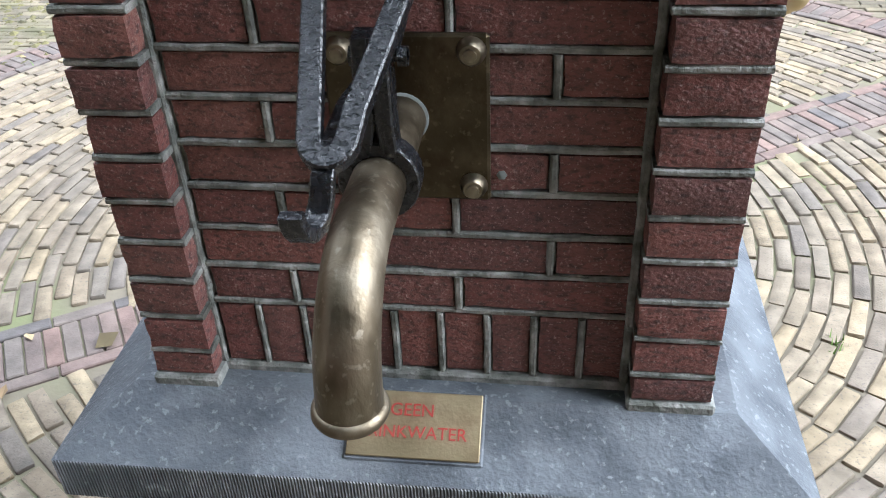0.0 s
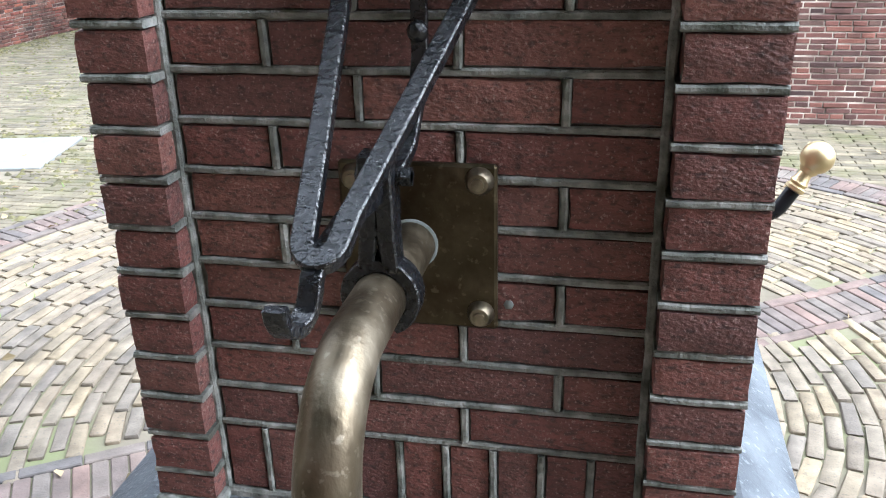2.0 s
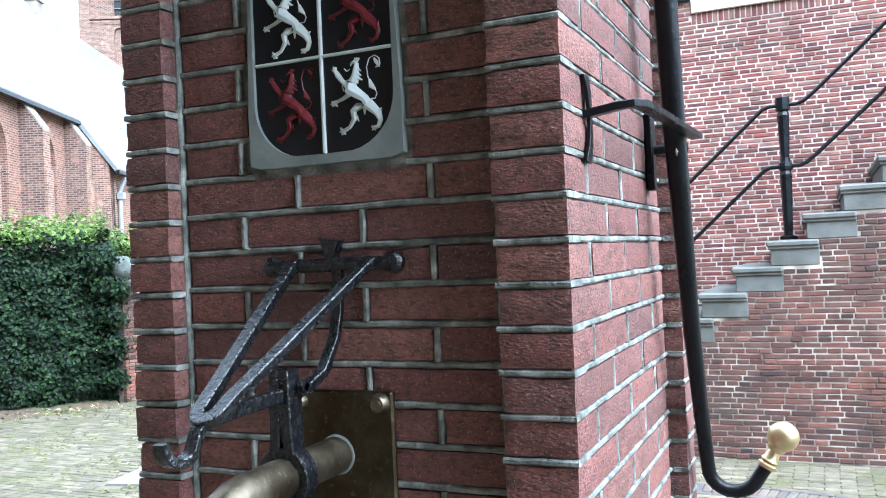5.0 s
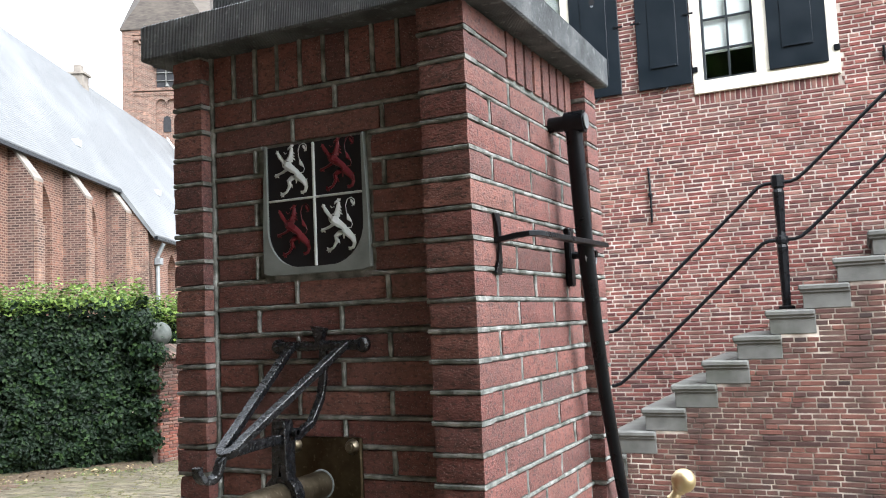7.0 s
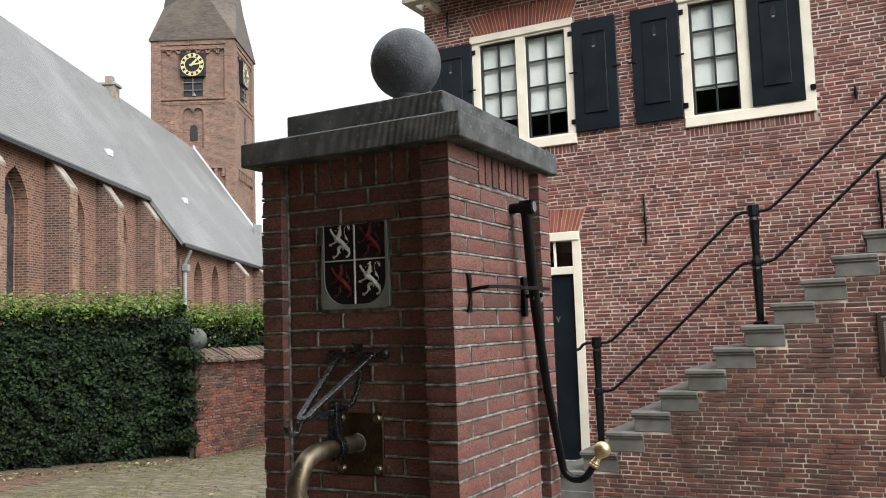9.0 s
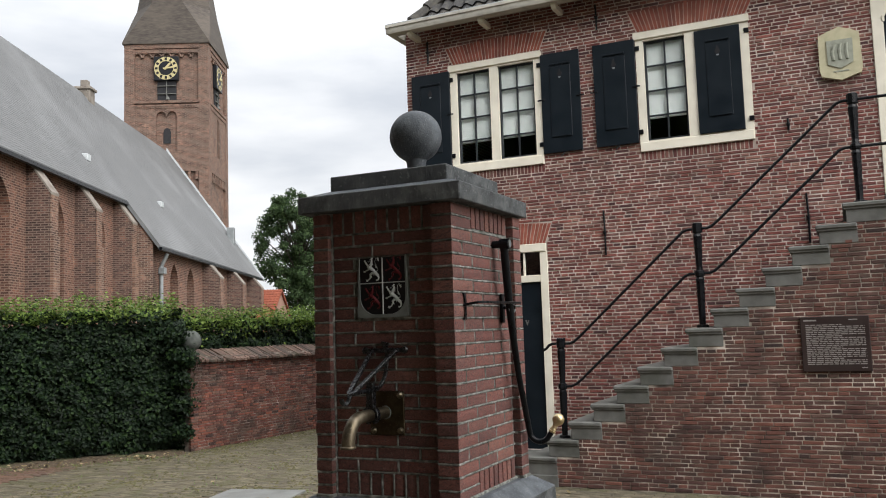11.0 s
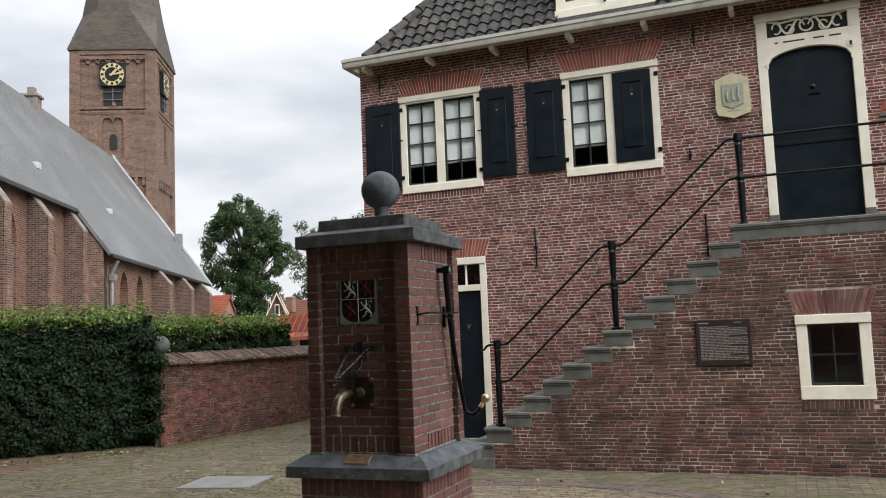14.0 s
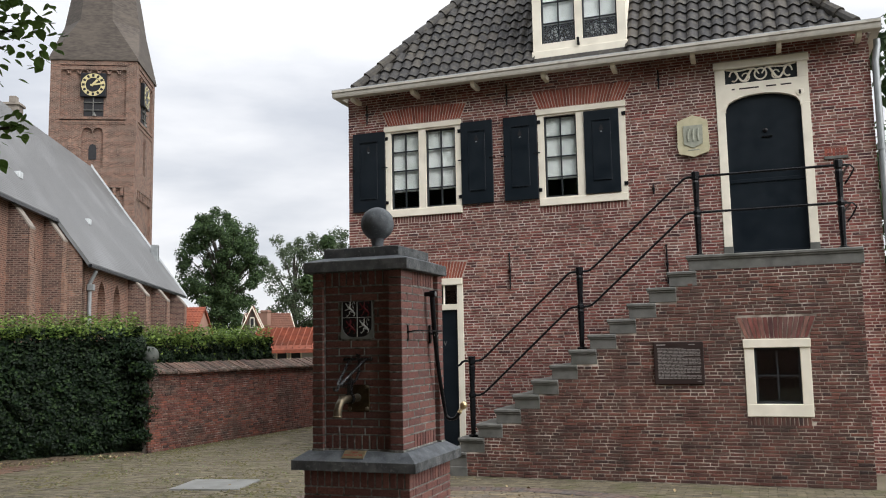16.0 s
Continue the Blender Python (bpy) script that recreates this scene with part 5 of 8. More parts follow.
def shutter(parent, x0, x1, z0, z1, y, closed=False):
    s = Solid().box(x0, x1, y - 0.03, y, z0, z1, 0.004)
    ob = hall_part("shutter", s, M_GREEN_BLACK, parent, "blue-black panelled wooden shutter")
    xm, w, h = (x0 + x1) / 2, x1 - x0, z1 - z0
    pn = Solid().box(xm - 0.27 * w, xm + 0.27 * w, y - 0.037, y - 0.028, z0 + 0.15 * h, z0 + 0.86 * h, 0.006)
    hall_part("raised_panel", pn, M_GREEN_BLACK, ob)
    hall_part("drip_moulding", Solid().box(xm - 0.26 * w, xm + 0.26 * w, y - 0.045, y - 0.028, z0 + 0.875 * h, z0 + 0.89 * h, 0.003), M_GREEN_BLACK, ob)
    hall_part("bottom_moulding", Solid().box(xm - 0.22 * w, xm + 0.22 * w, y - 0.046, y - 0.036, z0 + 0.155 * h, z0 + 0.168 * h, 0.002), M_GREEN_BLACK, ob)
    zm = z1 - 0.29
    # no hole is cut: a near-black shape paints its shaded depth
    peep = Solid().prism([(xm - 0.012, zm - 0.03), (xm + 0.012, zm - 0.03), (xm + 0.034, zm), (xm + 0.012, zm + 0.045), (xm, zm + 0.085), (xm - 0.012, zm + 0.045), (xm - 0.034, zm)], y - 0.0395, y - 0.036)
    hall_part("peep_hole", peep, M_UNLIT, ob, "small near-black shape for an unlit cut-out")
    hall_part("peep_edge", Solid().prism([(xm - 0.010, zm - 0.052), (xm + 0.010, zm - 0.052), (xm + 0.018, zm - 0.034), (xm - 0.018, zm - 0.034)], y - 0.0405, y - 0.036), M_ZINC, ob)
    if not closed:
        for xe in (x0, x1):
            hall_part("hinge", Solid().box(xe - 0.05, xe + 0.05, y - 0.041, y - 0.030, z0 + 0.53 * h, z0 + 0.545 * h, 0.002), M_IRON, ob)
        hall_part("catch", Solid().tube([(xm + 0.02, y - 0.02, z0 - 0.005), (xm - 0.02, y - 0.05, z0 - 0.055)], 0.009, 6), M_IRON, ob)
    return ob


w1 = window(-2.99, -1.69, 3.895, 5.36, ("sash", "sash"), "white cross window with dark small-paned sashes")
w2 = window(-0.445, 0.885, 3.895, 5.36, ("sash", "shut"), "white cross window, one half shuttered")
for x0, x1 in ((-3.572, -2.995), (-1.685, -1.165), (-0.985, -0.455)):
    shutter(None, x0, x1, 3.985, 5.295, HW - 0.012)


# upper entrance with arched leaf and carved fanlight
ex0, ex1, ez0, ez1 = 2.18, 3.41, 2.87, 5.75
fr = Solid()
fr.box(ex0, ex0 + 0.115, HW - 0.02, HW + 0.12, ez0 + 0.22, 5.05, 0.004)
fr.box(ex1 - 0.115, ex1, HW - 0.02, HW + 0.12, ez0 + 0.22, 5.05, 0.004)
n_h = 18
for i in range(n_h):
    u0, u1 = i / n_h, (i + 1) / n_h
    xa, xb = ex0 + 0.115 + 1.00 * u0, ex0 + 0.115 + 1.00 * u1
    za, zb = 5.05 + 0.195 * math.sqrt(max(0, 1 - (2 * u0 - 1) ** 2)), 5.05 + 0.195 * math.sqrt(max(0, 1 - (2 * u1 - 1) ** 2))
    fr.prism([(xa, za), (xb, zb), (xb, 5.42), (xa, 5.42)], HW - 0.02, HW + 0.12)
fr.box(ex0, ex0 + 0.115, HW - 0.02, HW + 0.12, 5.05, 5.42)
fr.box(ex1 - 0.115, ex1, HW - 0.02, HW + 0.12, 5.05, 5.42)
fr.box(ex0, ex0 + 0.135, HW - 0.02, HW + 0.12, 5.42, 5.65, 0.003)
fr.box(ex1 - 0.135, ex1, HW - 0.02, HW + 0.12, 5.42, 5.65, 0.003)
fr.box(ex0 - 0.02, ex1 + 0.02, HW - 0.035, HW + 0.12, 5.64, 5.75, 0.006)
fr.box(ex0 + 0.10, ex0 + 0.128, HW - 0.03, HW, 5.01, 5.08, 0.003)
fr.box(ex1 - 0.128, ex1 - 0.10, HW - 0.03, HW, 5.01, 5.08, 0.003)
entrance = hall_part("entrance_door", fr, M_WHITE, None, "arched blue-black double door in a white frame with carved fanlight")
for a in (ex0, ex1 - 0.115):
    hall_part("stone_foot", Solid().box(a - 0.006, a + 0.121, HW - 0.028, HW + 0.12, ez0 - 0.005, ez0 + 0.222, 0.006), M_STEP, entrance, "grey stone foot of the frame")
lf = Solid()
lf.box(ex0 + 0.11, ex1 - 0.11, HW + 0.05, HW + 0.09, ez0 + 0.07, 5.26)
lf.box(ex0 + 0.115, ex1 - 0.115, HW + 0.035, HW + 0.052, 3.99, 4.04, 0.004)
lf.box(ex0 + 0.115, ex1 - 0.115, HW + 0.035, HW + 0.052, ez0 + 0.075, ez0 + 0.16, 0.004)
leaf = hall_part("door_leaf", lf, M_GREEN_BLACK, entrance, "blue-black panelled door leaf")
hall_part("letter_slot", Solid().box(2.76, 2.90, HW + 0.03, HW + 0.052, 4.62, 4.64, 0.003), M_IRON, leaf)
hall_part("door_knocker", Solid().lathe([(0.03, 0), (0.035, 0.012), (0.02, 0.02), (0.001, 0.024)], (0, 0, 0), 12, Matrix.Translation((2.81, HW + 0.05, 4.72)) @ Matrix.Rotation(radians(90), 4, "X")), M_IRON, leaf)
hall_part("threshold", Solid().box(ex0 + 0.08, ex1 - 0.08, HW - 0.05, HW + 0.12, ez0 - 0.004, ez0 + 0.065, 0.006), M_STEP, entrance, "worn grey stone threshold")
fl = Solid().box(ex0 + 0.13, ex1 - 0.13, HW + 0.04, HW + 0.06, 5.42, 5.65)
hall_part("fanlight_back", fl, M_SASH, entrance)
orn = Solid()
xc, zc2 = (ex0 + ex1) / 2, 5.535
for s in (-1, 1):
    pts = [(xc + s * (0.02 + 0.34 * u), HW + 0.012, zc2 + 0.085 * math.sin(u * 7.5)) for u in [i / 22 for i in range(23)]]
    orn.tube(pts, [0.018 - 0.008 * abs(i / 11 - 1) for i in range(23)], 6)
    orn.tube([(xc + s * (0.36 + 0.055 * math.cos(radians(a))), HW + 0.012, zc2 + 0.075 * math.sin(radians(a))) for a in range(0, 330, 30)], 0.012, 6)
    orn.tube([(xc + s * (0.20 + 0.05 * math.cos(radians(a))), HW + 0.012, zc2 - 0.03 + 0.06 * math.sin(radians(a))) for a in range(20, 340, 30)], 0.010, 6)
    orn.tube([(xc + s * 0.10, HW + 0.012, zc2 + 0.09), (xc + s * 0.30, HW + 0.012, zc2 + 0.07), (xc + s * 0.46, HW + 0.012, zc2 + 0.10)], 0.012, 6)
orn.tube([(xc + 0.08 * math.cos(radians(a)), HW + 0.012, zc2 + 0.08 * math.sin(radians(a))) for a in range(0, 361, 24)], 0.012, 6)
hall_part("carved_fanlight", orn, M_WHITE, entrance, "white carved scrollwork", True)
wr = Solid()
for a, b in ((2.40, 2.44), (2.50, 2.76), (2.86, 2.99), (3.05, 3.19)):
    wr.box(a, b, HW - 0.0215, HW - 0.019, 5.325, 5.345)
hall_part("inscription_bars", wr, M_SIGN, entrance)
nb = Solid().lathe([(0.055, 0), (0.05, 0.008), (0.001, 0.009)], (0, 0, 0), 20, Matrix.Translation((3.29, HW - 0.02, 5.20)) @ Matrix.Rotation(radians(90), 4, "X") @ Matrix.Diagonal((1.0, 0.95, 1, 1)))
hall_part("oval_plate", nb, M_WHITE, entrance, "small white oval enamel plate")
hall_part("plate_bar", Solid().box(3.275, 3.305, HW - 0.0315, HW - 0.0285, 5.17, 5.23), M_SIGN, entrance)

# lower side door
sd = Solid().box(-2.80, -2.70, HW - 0.012, HW + 0.12, 0.22, 2.735, 0.004).box(-1.812, -1.712, HW - 0.012, HW + 0.12, 0.22, 2.735, 0.004)
sd.box(-2.812, -1.722, HW - 0.028, HW + 0.10, 2.735, 2.836, 0.005)
sd.box(-2.70, -1.812, HW - 0.006, HW + 0.12, 2.345, 2.435, 0.004)
for x in (-2.482, -2.26, -2.037):
    sd.box(x - 0.011, x + 0.011, HW + 0.008, HW + 0.05, 2.435, 2.735, 0.003)
side_door = hall_part("side_door", sd, M_WHITE, None, "blue-black door in a white frame with a row of fanlight panes")
sl = Solid().box(-2.70, -1.812, HW + 0.028, HW + 0.07, 0.23, 2.345)
hall_part("door_leaf", sl, M_GREEN_BLACK, side_door)
for a, b in ((-2.70, -2.493), (-2.471, -2.271), (-2.249, -2.048), (-2.026, -1.812)):
    p = hall_part("pane", Solid().box(a, b, HW + 0.026, HW + 0.029, 2.435, 2.735), M_GLASS, side_door)
    p.visible_shadow = False
hall_part("vent_heart", Solid().prism([(-2.03, 1.79), (-2.0, 1.86), (-2.018, 1.86), (-2.03, 1.825), (-2.042, 1.86), (-2.06, 1.86)], HW + 0.023, HW + 0.031), M_STEP, side_door)

# ornamental stone, anchors
plaq = Solid().prism([(1.64, 4.47), (1.70, 4.455), (1.84, 4.41), (1.98, 4.455), (2.045, 4.47), (2.06, 4.55), (2.045, 4.93), (1.95, 4.98), (1.84, 5.02), (1.72, 4.98), (1.625, 4.94), (1.62, 4.55)], HW - 0.05, HW + 0.01)
pq = hall_part("arms_stone", plaq, M_CREAM_STONE, None, "cream shield-shaped stone with worn relief")
rel = Solid().prism([(1.71, 4.60), (1.84, 4.54), (1.97, 4.60), (1.975, 4.87), (1.705, 4.87)], HW - 0.062, HW - 0.048)
for i in range(3):
    rel.tube([(1.77 + 0.07 * i, HW - 0.062, 4.64), (1.765 + 0.07 * i, HW - 0.064, 4.74 + 0.02 * (i % 2)), (1.79 + 0.06 * i, HW - 0.062, 4.82)], 0.016, 6)
hall_part("relief", rel, M_CREAM_DARK, pq)
hall_part("inscription_bars", Solid().box(1.76, 1.92, HW - 0.053, HW - 0.049, 4.505, 4.52), M_CREAM_DARK, pq)
for x, z0, z1 in ((-3.316, 5.45, 5.77), (-0.92, 5.50, 5.83), (-0.945, 2.63, 3.19), (1.39, 5.47, 5.76), (1.39, 2.61, 3.18), (1.25, 3.92, 4.06), (3.72, 3.0, 3.1)):
    a = Solid().tube([(x, HW - 0.02, z0), (x + 0.004, HW - 0.024, (z0 + z1) / 2), (x - 0.004, HW - 0.02, z1)], 0.013, 6)
    a.box(x - 0.02, x + 0.02, HW - 0.03, HW, (z0 + z1) / 2 - 0.02, (z0 + z1) / 2 + 0.02, 0.003)
    hall_part("wall_anchor", a, M_IRON, None, "black iron wall anchor")

brick_arch(3.545, 3.835, 4.262, 4.385, 3.545, 3.835, HW, front_wall, 6, 0.0)
hall_part("vent_slab", Solid().box(3.54, 3.84, HW - 0.022, HW + 0.02, 4.215, 4.258, 0.004), M_STEP, None, "small dark stone slab below a bricked-up vent")

# ---- outside stair ----
S_X1 = 3.745
BW = (2.376, 3.128, 0.86, 1.795)


def stair_top(x):
    """The underside of the steps over the stair wall at x."""
    if x > STEP_X0 + 12 * STEP_DX - 0.01:
        return 2.675
    j = max(0, math.ceil((x - STEP_X0 - 0.37) / STEP_DX))
    return min(2.675, STEP_Z0 + STEP_DZ * j - 0.189)


def stair_solid(x, z):
    return z < stair_top(x) and not (BW[0] < x < BW[1] and BW[2] < z < BW[3])


s_xs = [-1.27, S_X1 - 0.005, BW[0], BW[1], STEP_X0 + 12 * STEP_DX - 0.01] + [STEP_X0 + 0.37 + STEP_DX * i for i in range(12)]
s_zs = [G - 0.1, BW[2], BW[3]] + [STEP_Z0 + STEP_DZ * j - 0.189 for j in range(12)] + [2.675]
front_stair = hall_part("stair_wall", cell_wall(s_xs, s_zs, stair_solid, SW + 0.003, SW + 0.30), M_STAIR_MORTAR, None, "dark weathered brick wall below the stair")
hall_part("stair_end_wall", Solid().box(S_X1 - 0.30, S_X1 - 0.005, SW + 0.30, HW, G - 0.1, 2.675), M_HOUSE_SIDE, None, "brick end wall of the stair")
hall_part("cellar_back", Solid().box(1.7, S_X1 - 0.3, SW + 0.55, SW + 0.6, G, 2.68), M_UNLIT, front_stair)


def on_stair_wall(x, z):
    if x < -1.27:
        return True
    return BW[0] < x < BW[1] and 0.75 < z < 0.862


sb = Solid()
rng = random.Random(9)
STEPS = [(STEP_X0 + 0.37 + STEP_DX * (j - 1) if j else -2.0, min(STEP_X0 + 0.37 + STEP_DX * j, STEP_X0 + 12 * STEP_DX - 0.01), STEP_Z0 + STEP_DZ * j - 0.189, 9.0) for j in range(12)]
lay(sb, -1.28, S_X1, SW, G + 0.01, 2.70, [BW] + STEPS, rng, on_stair_wall, lambda p, q, z: -0.6 < p < 1.05 and 0.1 < z < 1.35, arches=[(2.40, 3.11, 1.80, 2.06, 2.305, 3.212)], joint=0.0098)
x = BW[0]
while x < BW[1] - 0.03:
    sb.box(x, x + 0.038, SW - 0.002, SW + 0.03, 0.755, 0.852, 0.003)
    x += 0.0485
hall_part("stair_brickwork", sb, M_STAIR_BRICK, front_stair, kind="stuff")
brick_arch(2.40, 3.11, 1.805, 2.06, 2.305, 3.212, SW, front_stair, 15, 0.0, M_HOUSE_BRICK_O)
cw = Solid()
x0, x1, z0, z1 = BW
cw.box(x0 - 0.01, x1 + 0.01, SW - 0.03, SW + 0.1, z1 - 0.105, z1, 0.005)
cw.box(x0, x0 + 0.115, SW - 0.012, SW + 0.1, z0 + 0.13, z1 - 0.105, 0.004)
cw.box(x1 - 0.115, x1, SW - 0.012, SW + 0.1, z0 + 0.13, z1 - 0.105, 0.004)
cw.box(x0, x1, SW - 0.014, SW + 0.1, z0, z0 + 0.15, 0.005)
cellar = hall_part("cellar_window", cw, M_WHITE, None, "small white-framed cellar window with dark panes")
sash(cellar, x0 + 0.115, x1 - 0.115, z0 + 0.15, z1 - 0.105, SW + 0.05, 2, 2)


def step_block(x0, x1, y0, y1, zt, h):
    """A stone step with a rounded nosing at its front edge and open end."""
    s = Solid()
    s.box(x0 + 0.03, x1, y0, y1, zt - h, zt - 0.05, 0.004)
    s.box(x0 + 0.012, x1, y0 - 0.014, y1, zt - 0.066, zt - 0.045, 0.004)
    s.box(x0, x1, y0 - 0.028, y1, zt - 0.048, zt, 0.012)
    return s


for i in range(12):
    x0 = STEP_X0 + STEP_DX * i
    hall_part("stair_step", step_block(x0, x0 + 0.372, SW - 0.004, HW, STEP_Z0 + STEP_DZ * i, 0.19), M_STEP, None, "worn grey stone step")
hall_part("stair_step", step_block(-1.625, -1.25, SW - 0.006, HW, 0.352, 0.20), M_STEP, None, "worn grey stone step")
hall_part("stair_step", Solid().box(-1.60, -1.245, SW - 0.012, HW, G - 0.05, 0.156, 0.006), M_STEP, None, "worn grey stone step")
hall_part("door_step", Solid().box(-2.35, -1.60, 6.55, HW + 0.12, G - 0.05, 0.218, 0.01), M_STEP, None, "grey stone slab before the side door")
hall_part("door_step", Solid().box(-2.40, -1.60, 6.25, 6.55, G - 0.05, 0.125, 0.01), M_STEP, None, "grey stone slab before the side door")
hall_part("stair_landing", step_block(STEP_X0 + STEP_DX * 12 - 0.01, S_X1 + 0.045, SW - 0.006, HW, 2.868, 0.195), M_STEP, None, "grey stone stair landing slab")

# iron railing
RY = 6.075
rail = hall_part("stair_railing", Solid().box(-1.20, -1.185, RY - 0.004, RY + 0.004, 1.60, 1.61), M_IRON, None, "black iron stair railing with square posts")
POSTS = [(-1.19, 0.545), (0.352, 1.71), (1.905, 2.868), (3.59, 2.868)]
for px, pz in POSTS:
    s = Solid()
    t = 1.085
    s.lathe([(0.062, 0.0), (0.062, 0.022), (0.045, 0.03)], (px, RY, pz), 4, None)
    s.lathe([(0.034, 0.03), (0.033, 0.06), (0.044, 0.50), (0.037, 0.525), (0.050, 0.535), (0.053, 0.56), (0.050, 0.585), (0.036, 0.595), (0.032, 0.63), (0.046, 0.95), (0.035, 0.985)], (px, RY, pz), 8)
    s.lathe([(0.046, 0.985), (0.052, 0.995), (0.052, t), (0.045, t + 0.008)], (px, RY, pz), 8)
    hall_part("post", s, M_IRON, rail, "tapered black cast-iron post")
for hgt in (1.03, 0.56):
    pts = []
    for k in range(3):
        (xa, za), (xb, zb) = POSTS[k], POSTS[k + 1]
        za, zb = za + hgt, zb + hgt
        if k < 2:
            pts += [(xa, RY, za), (xa + 0.10, RY, za + 0.002), (xa + 0.15, RY, za + 0.02), (xa + 0.22, RY, za + 0.075)]
            pts += [(xb - 0.21, RY, zb - 0.075), (xb - 0.15, RY, zb - 0.02), (xb - 0.10, RY, zb - 0.002)]
        else:
            pts += [(xa, RY, za)]
    pts += [(POSTS[3][0], RY, POSTS[3][1] + hgt)]
    if hgt > 1:
        pts = [(-1.40, RY, 0.545 + hgt - 0.05), (-1.385, RY, 0.545 + hgt - 0.065), (-1.36, RY, 0.545 + hgt - 0.05), (-1.33, RY, 0.545 + hgt - 0.015), (-1.29, RY, 0.545 + hgt)] + pts
    hall_part("rail", Solid().tube(pts, 0.0155, 10), M_IRON, rail, smooth=True)
    zr = 2.868 + hgt
    ret = [(3.59, RY, zr), (3.66, RY + 0.02, zr), (3.70, RY + 0.1, zr), (3.70, HW - 0.02, zr)]
    hall_part("rail", Solid().tube(ret, 0.0155, 10), M_IRON, rail, smooth=True)
    cur = [(3.62, RY, zr), (3.72, RY - 0.02, zr - 0.01), (3.76, RY - 0.02, zr - 0.06), (3.72, RY - 0.02, zr - 0.14), (3.65, RY, zr - 0.24)]
    hall_part("scroll", Solid().tube(cur, 0.011, 8), M_IRON, rail, smooth=True)

# history board on the stair wall
sign = Solid().box(1.292, 1.90, SW - 0.030, SW - 0.004, 1.252, 1.782, 0.006)
board = tagged(part("information_board", sign, M_SIGN, None), "dark brown board with pale writing on the stair wall", "sign")
tx = Solid()
rr = random.Random(3)
tx.box(1.325, 1.44, SW - 0.032, SW - 0.029, 1.738, 1.752)
tx.box(1.72, 1.80, SW - 0.032, SW - 0.029, 1.742, 1.75)
for i in range(22):
    z = 1.70 - i * 0.0178
    x = 1.34
    end = 1.86 if i % 6 else 1.66
    while x < end:
        w = rr.uniform(0.02, 0.07)
        tx.box(x, min(x + w, end), SW - 0.032, SW - 0.029, z - 0.0045, z + 0.004)
        x += w + 0.010
tx.box(1.81, 1.86, SW - 0.032, SW - 0.029, 1.285, 1.293)
part("writing", tx, M_SIGN_TEXT, board, "pale unreadable lines", kind="stuff")

# ---- roof of the town hall ----
EY, EZ = 7.12, 5.97
RX0, RX1, RY1 = -3.46, 4.02, 14.35
GX0, GX1 = -3.775, 4.31     # the gutter's ends
TAN = 1.32
k_r = (RY1 - EY) / 2
ridge_z = EZ + k_r * TAN
deck = Solid()
vs = [(RX0, EY, EZ), (RX1, EY, EZ), (RX1, RY1, EZ), (RX0, RY1, EZ), (RX0 + k_r, EY + k_r, ridge_z), (RX1 - k_r, EY + k_r, ridge_z)]
deck.add(vs, [(0, 1, 5, 4), (1, 2, 5), (2, 3, 4, 5), (3, 0, 4), (3, 2, 1, 0)])
deck.box(HX0 + 0.02, RX0 + 0.05, EY + 0.16, RY1 - 0.1, EZ - 0.002, EZ + 0.03)
deck.box(RX1 - 0.05, HX1 - 0.02, EY + 0.16, RY1 - 0.1, EZ - 0.002, EZ + 0.03)
roof = hall_part("roof", deck, M_PANTILE_J, None, "hipped roof of black pantiles")
cosr, sinr = 1 / math.hypot(1, TAN), TAN / math.hypot(1, TAN)
TW, TL = 0.175, 0.238


def pantile(w, l):
    """A wavy clay tile, thick, lying in the x, y plane."""
    s = Solid()
    n = 10
    prof = [(w * 1.12 * (i / n - 0.5), 0.024 * math.sin(2 * math.pi * (i / n * 1.05 - 0.12)) + 0.012) for i in range(n + 1)]
    top = [(x, y, z + (0.028 if y < 0 else 0.0)) for y in (-l * 0.56, l * 0.56) for x, z in prof]
    bot = [(x, y, z - 0.014) for x, y, z in top]
    m = n + 1
    fs = []
    for i in range(n):
        fs += [(i, i + 1, m + i + 1, m + i), (2 * m + i + 1, 2 * m + i, 3 * m + i, 3 * m + i + 1), (i + 1, i, 2 * m + i, 2 * m + i + 1), (m + i, m + i + 1, 3 * m + i + 1, 3 * m + i)]
    fs += [(0, m, 3 * m, 2 * m), (m - 1, 3 * m - 1, 4 * m - 1, 2 * m - 1)]
    return s.add(top + bot, fs)


tile_solid = pantile(TW, TL)
tile_me = tile_solid.mesh("roof_tile", True, 60)
tile_me.materials.append(M_PANTILE)
tilt = Matrix.Rotation(math.atan(TAN), 4, "X")
rng = random.Random(11)
far_tiles = Solid()
DX0, DX1 = -0.47, 0.96
count = 0
row = 0
while True:
    s = row * TL + 0.06
    y, z = EY + s * cosr, EZ + s * sinr
    if y > EY + k_r - 0.1:
        break
    x = RX0 + 0.12
    while x < RX1 - 0.1:
        inset = y - EY
        if RX0 + inset + 0.04 < x < RX1 - inset - 0.04 and not (DX0 - 0.06 < x < DX1 + 0.06 and z < 7.9):
            m = Matrix.Translation((x + rng.uniform(-0.004, 0.004), y, z + 0.02)) @ tilt @ Euler((rng.uniform(-0.015, 0.015), rng.uniform(-0.02, 0.02), rng.uniform(-0.015, 0.015))).to_matrix().to_4x4()
            if row < 11 and count < 300:
                ob = new("roof_tile", tile_me)
                ob.parent = roof
                ob.matrix_local = m
                count += 1
            else:
                far_tiles.add([m @ Vector(p) for p in tile_solid.v], tile_solid.f)
        x += TW
    row += 1
hall_part("upper_tiles", far_tiles, M_PANTILE_J, roof, smooth=True, kind="stuff")
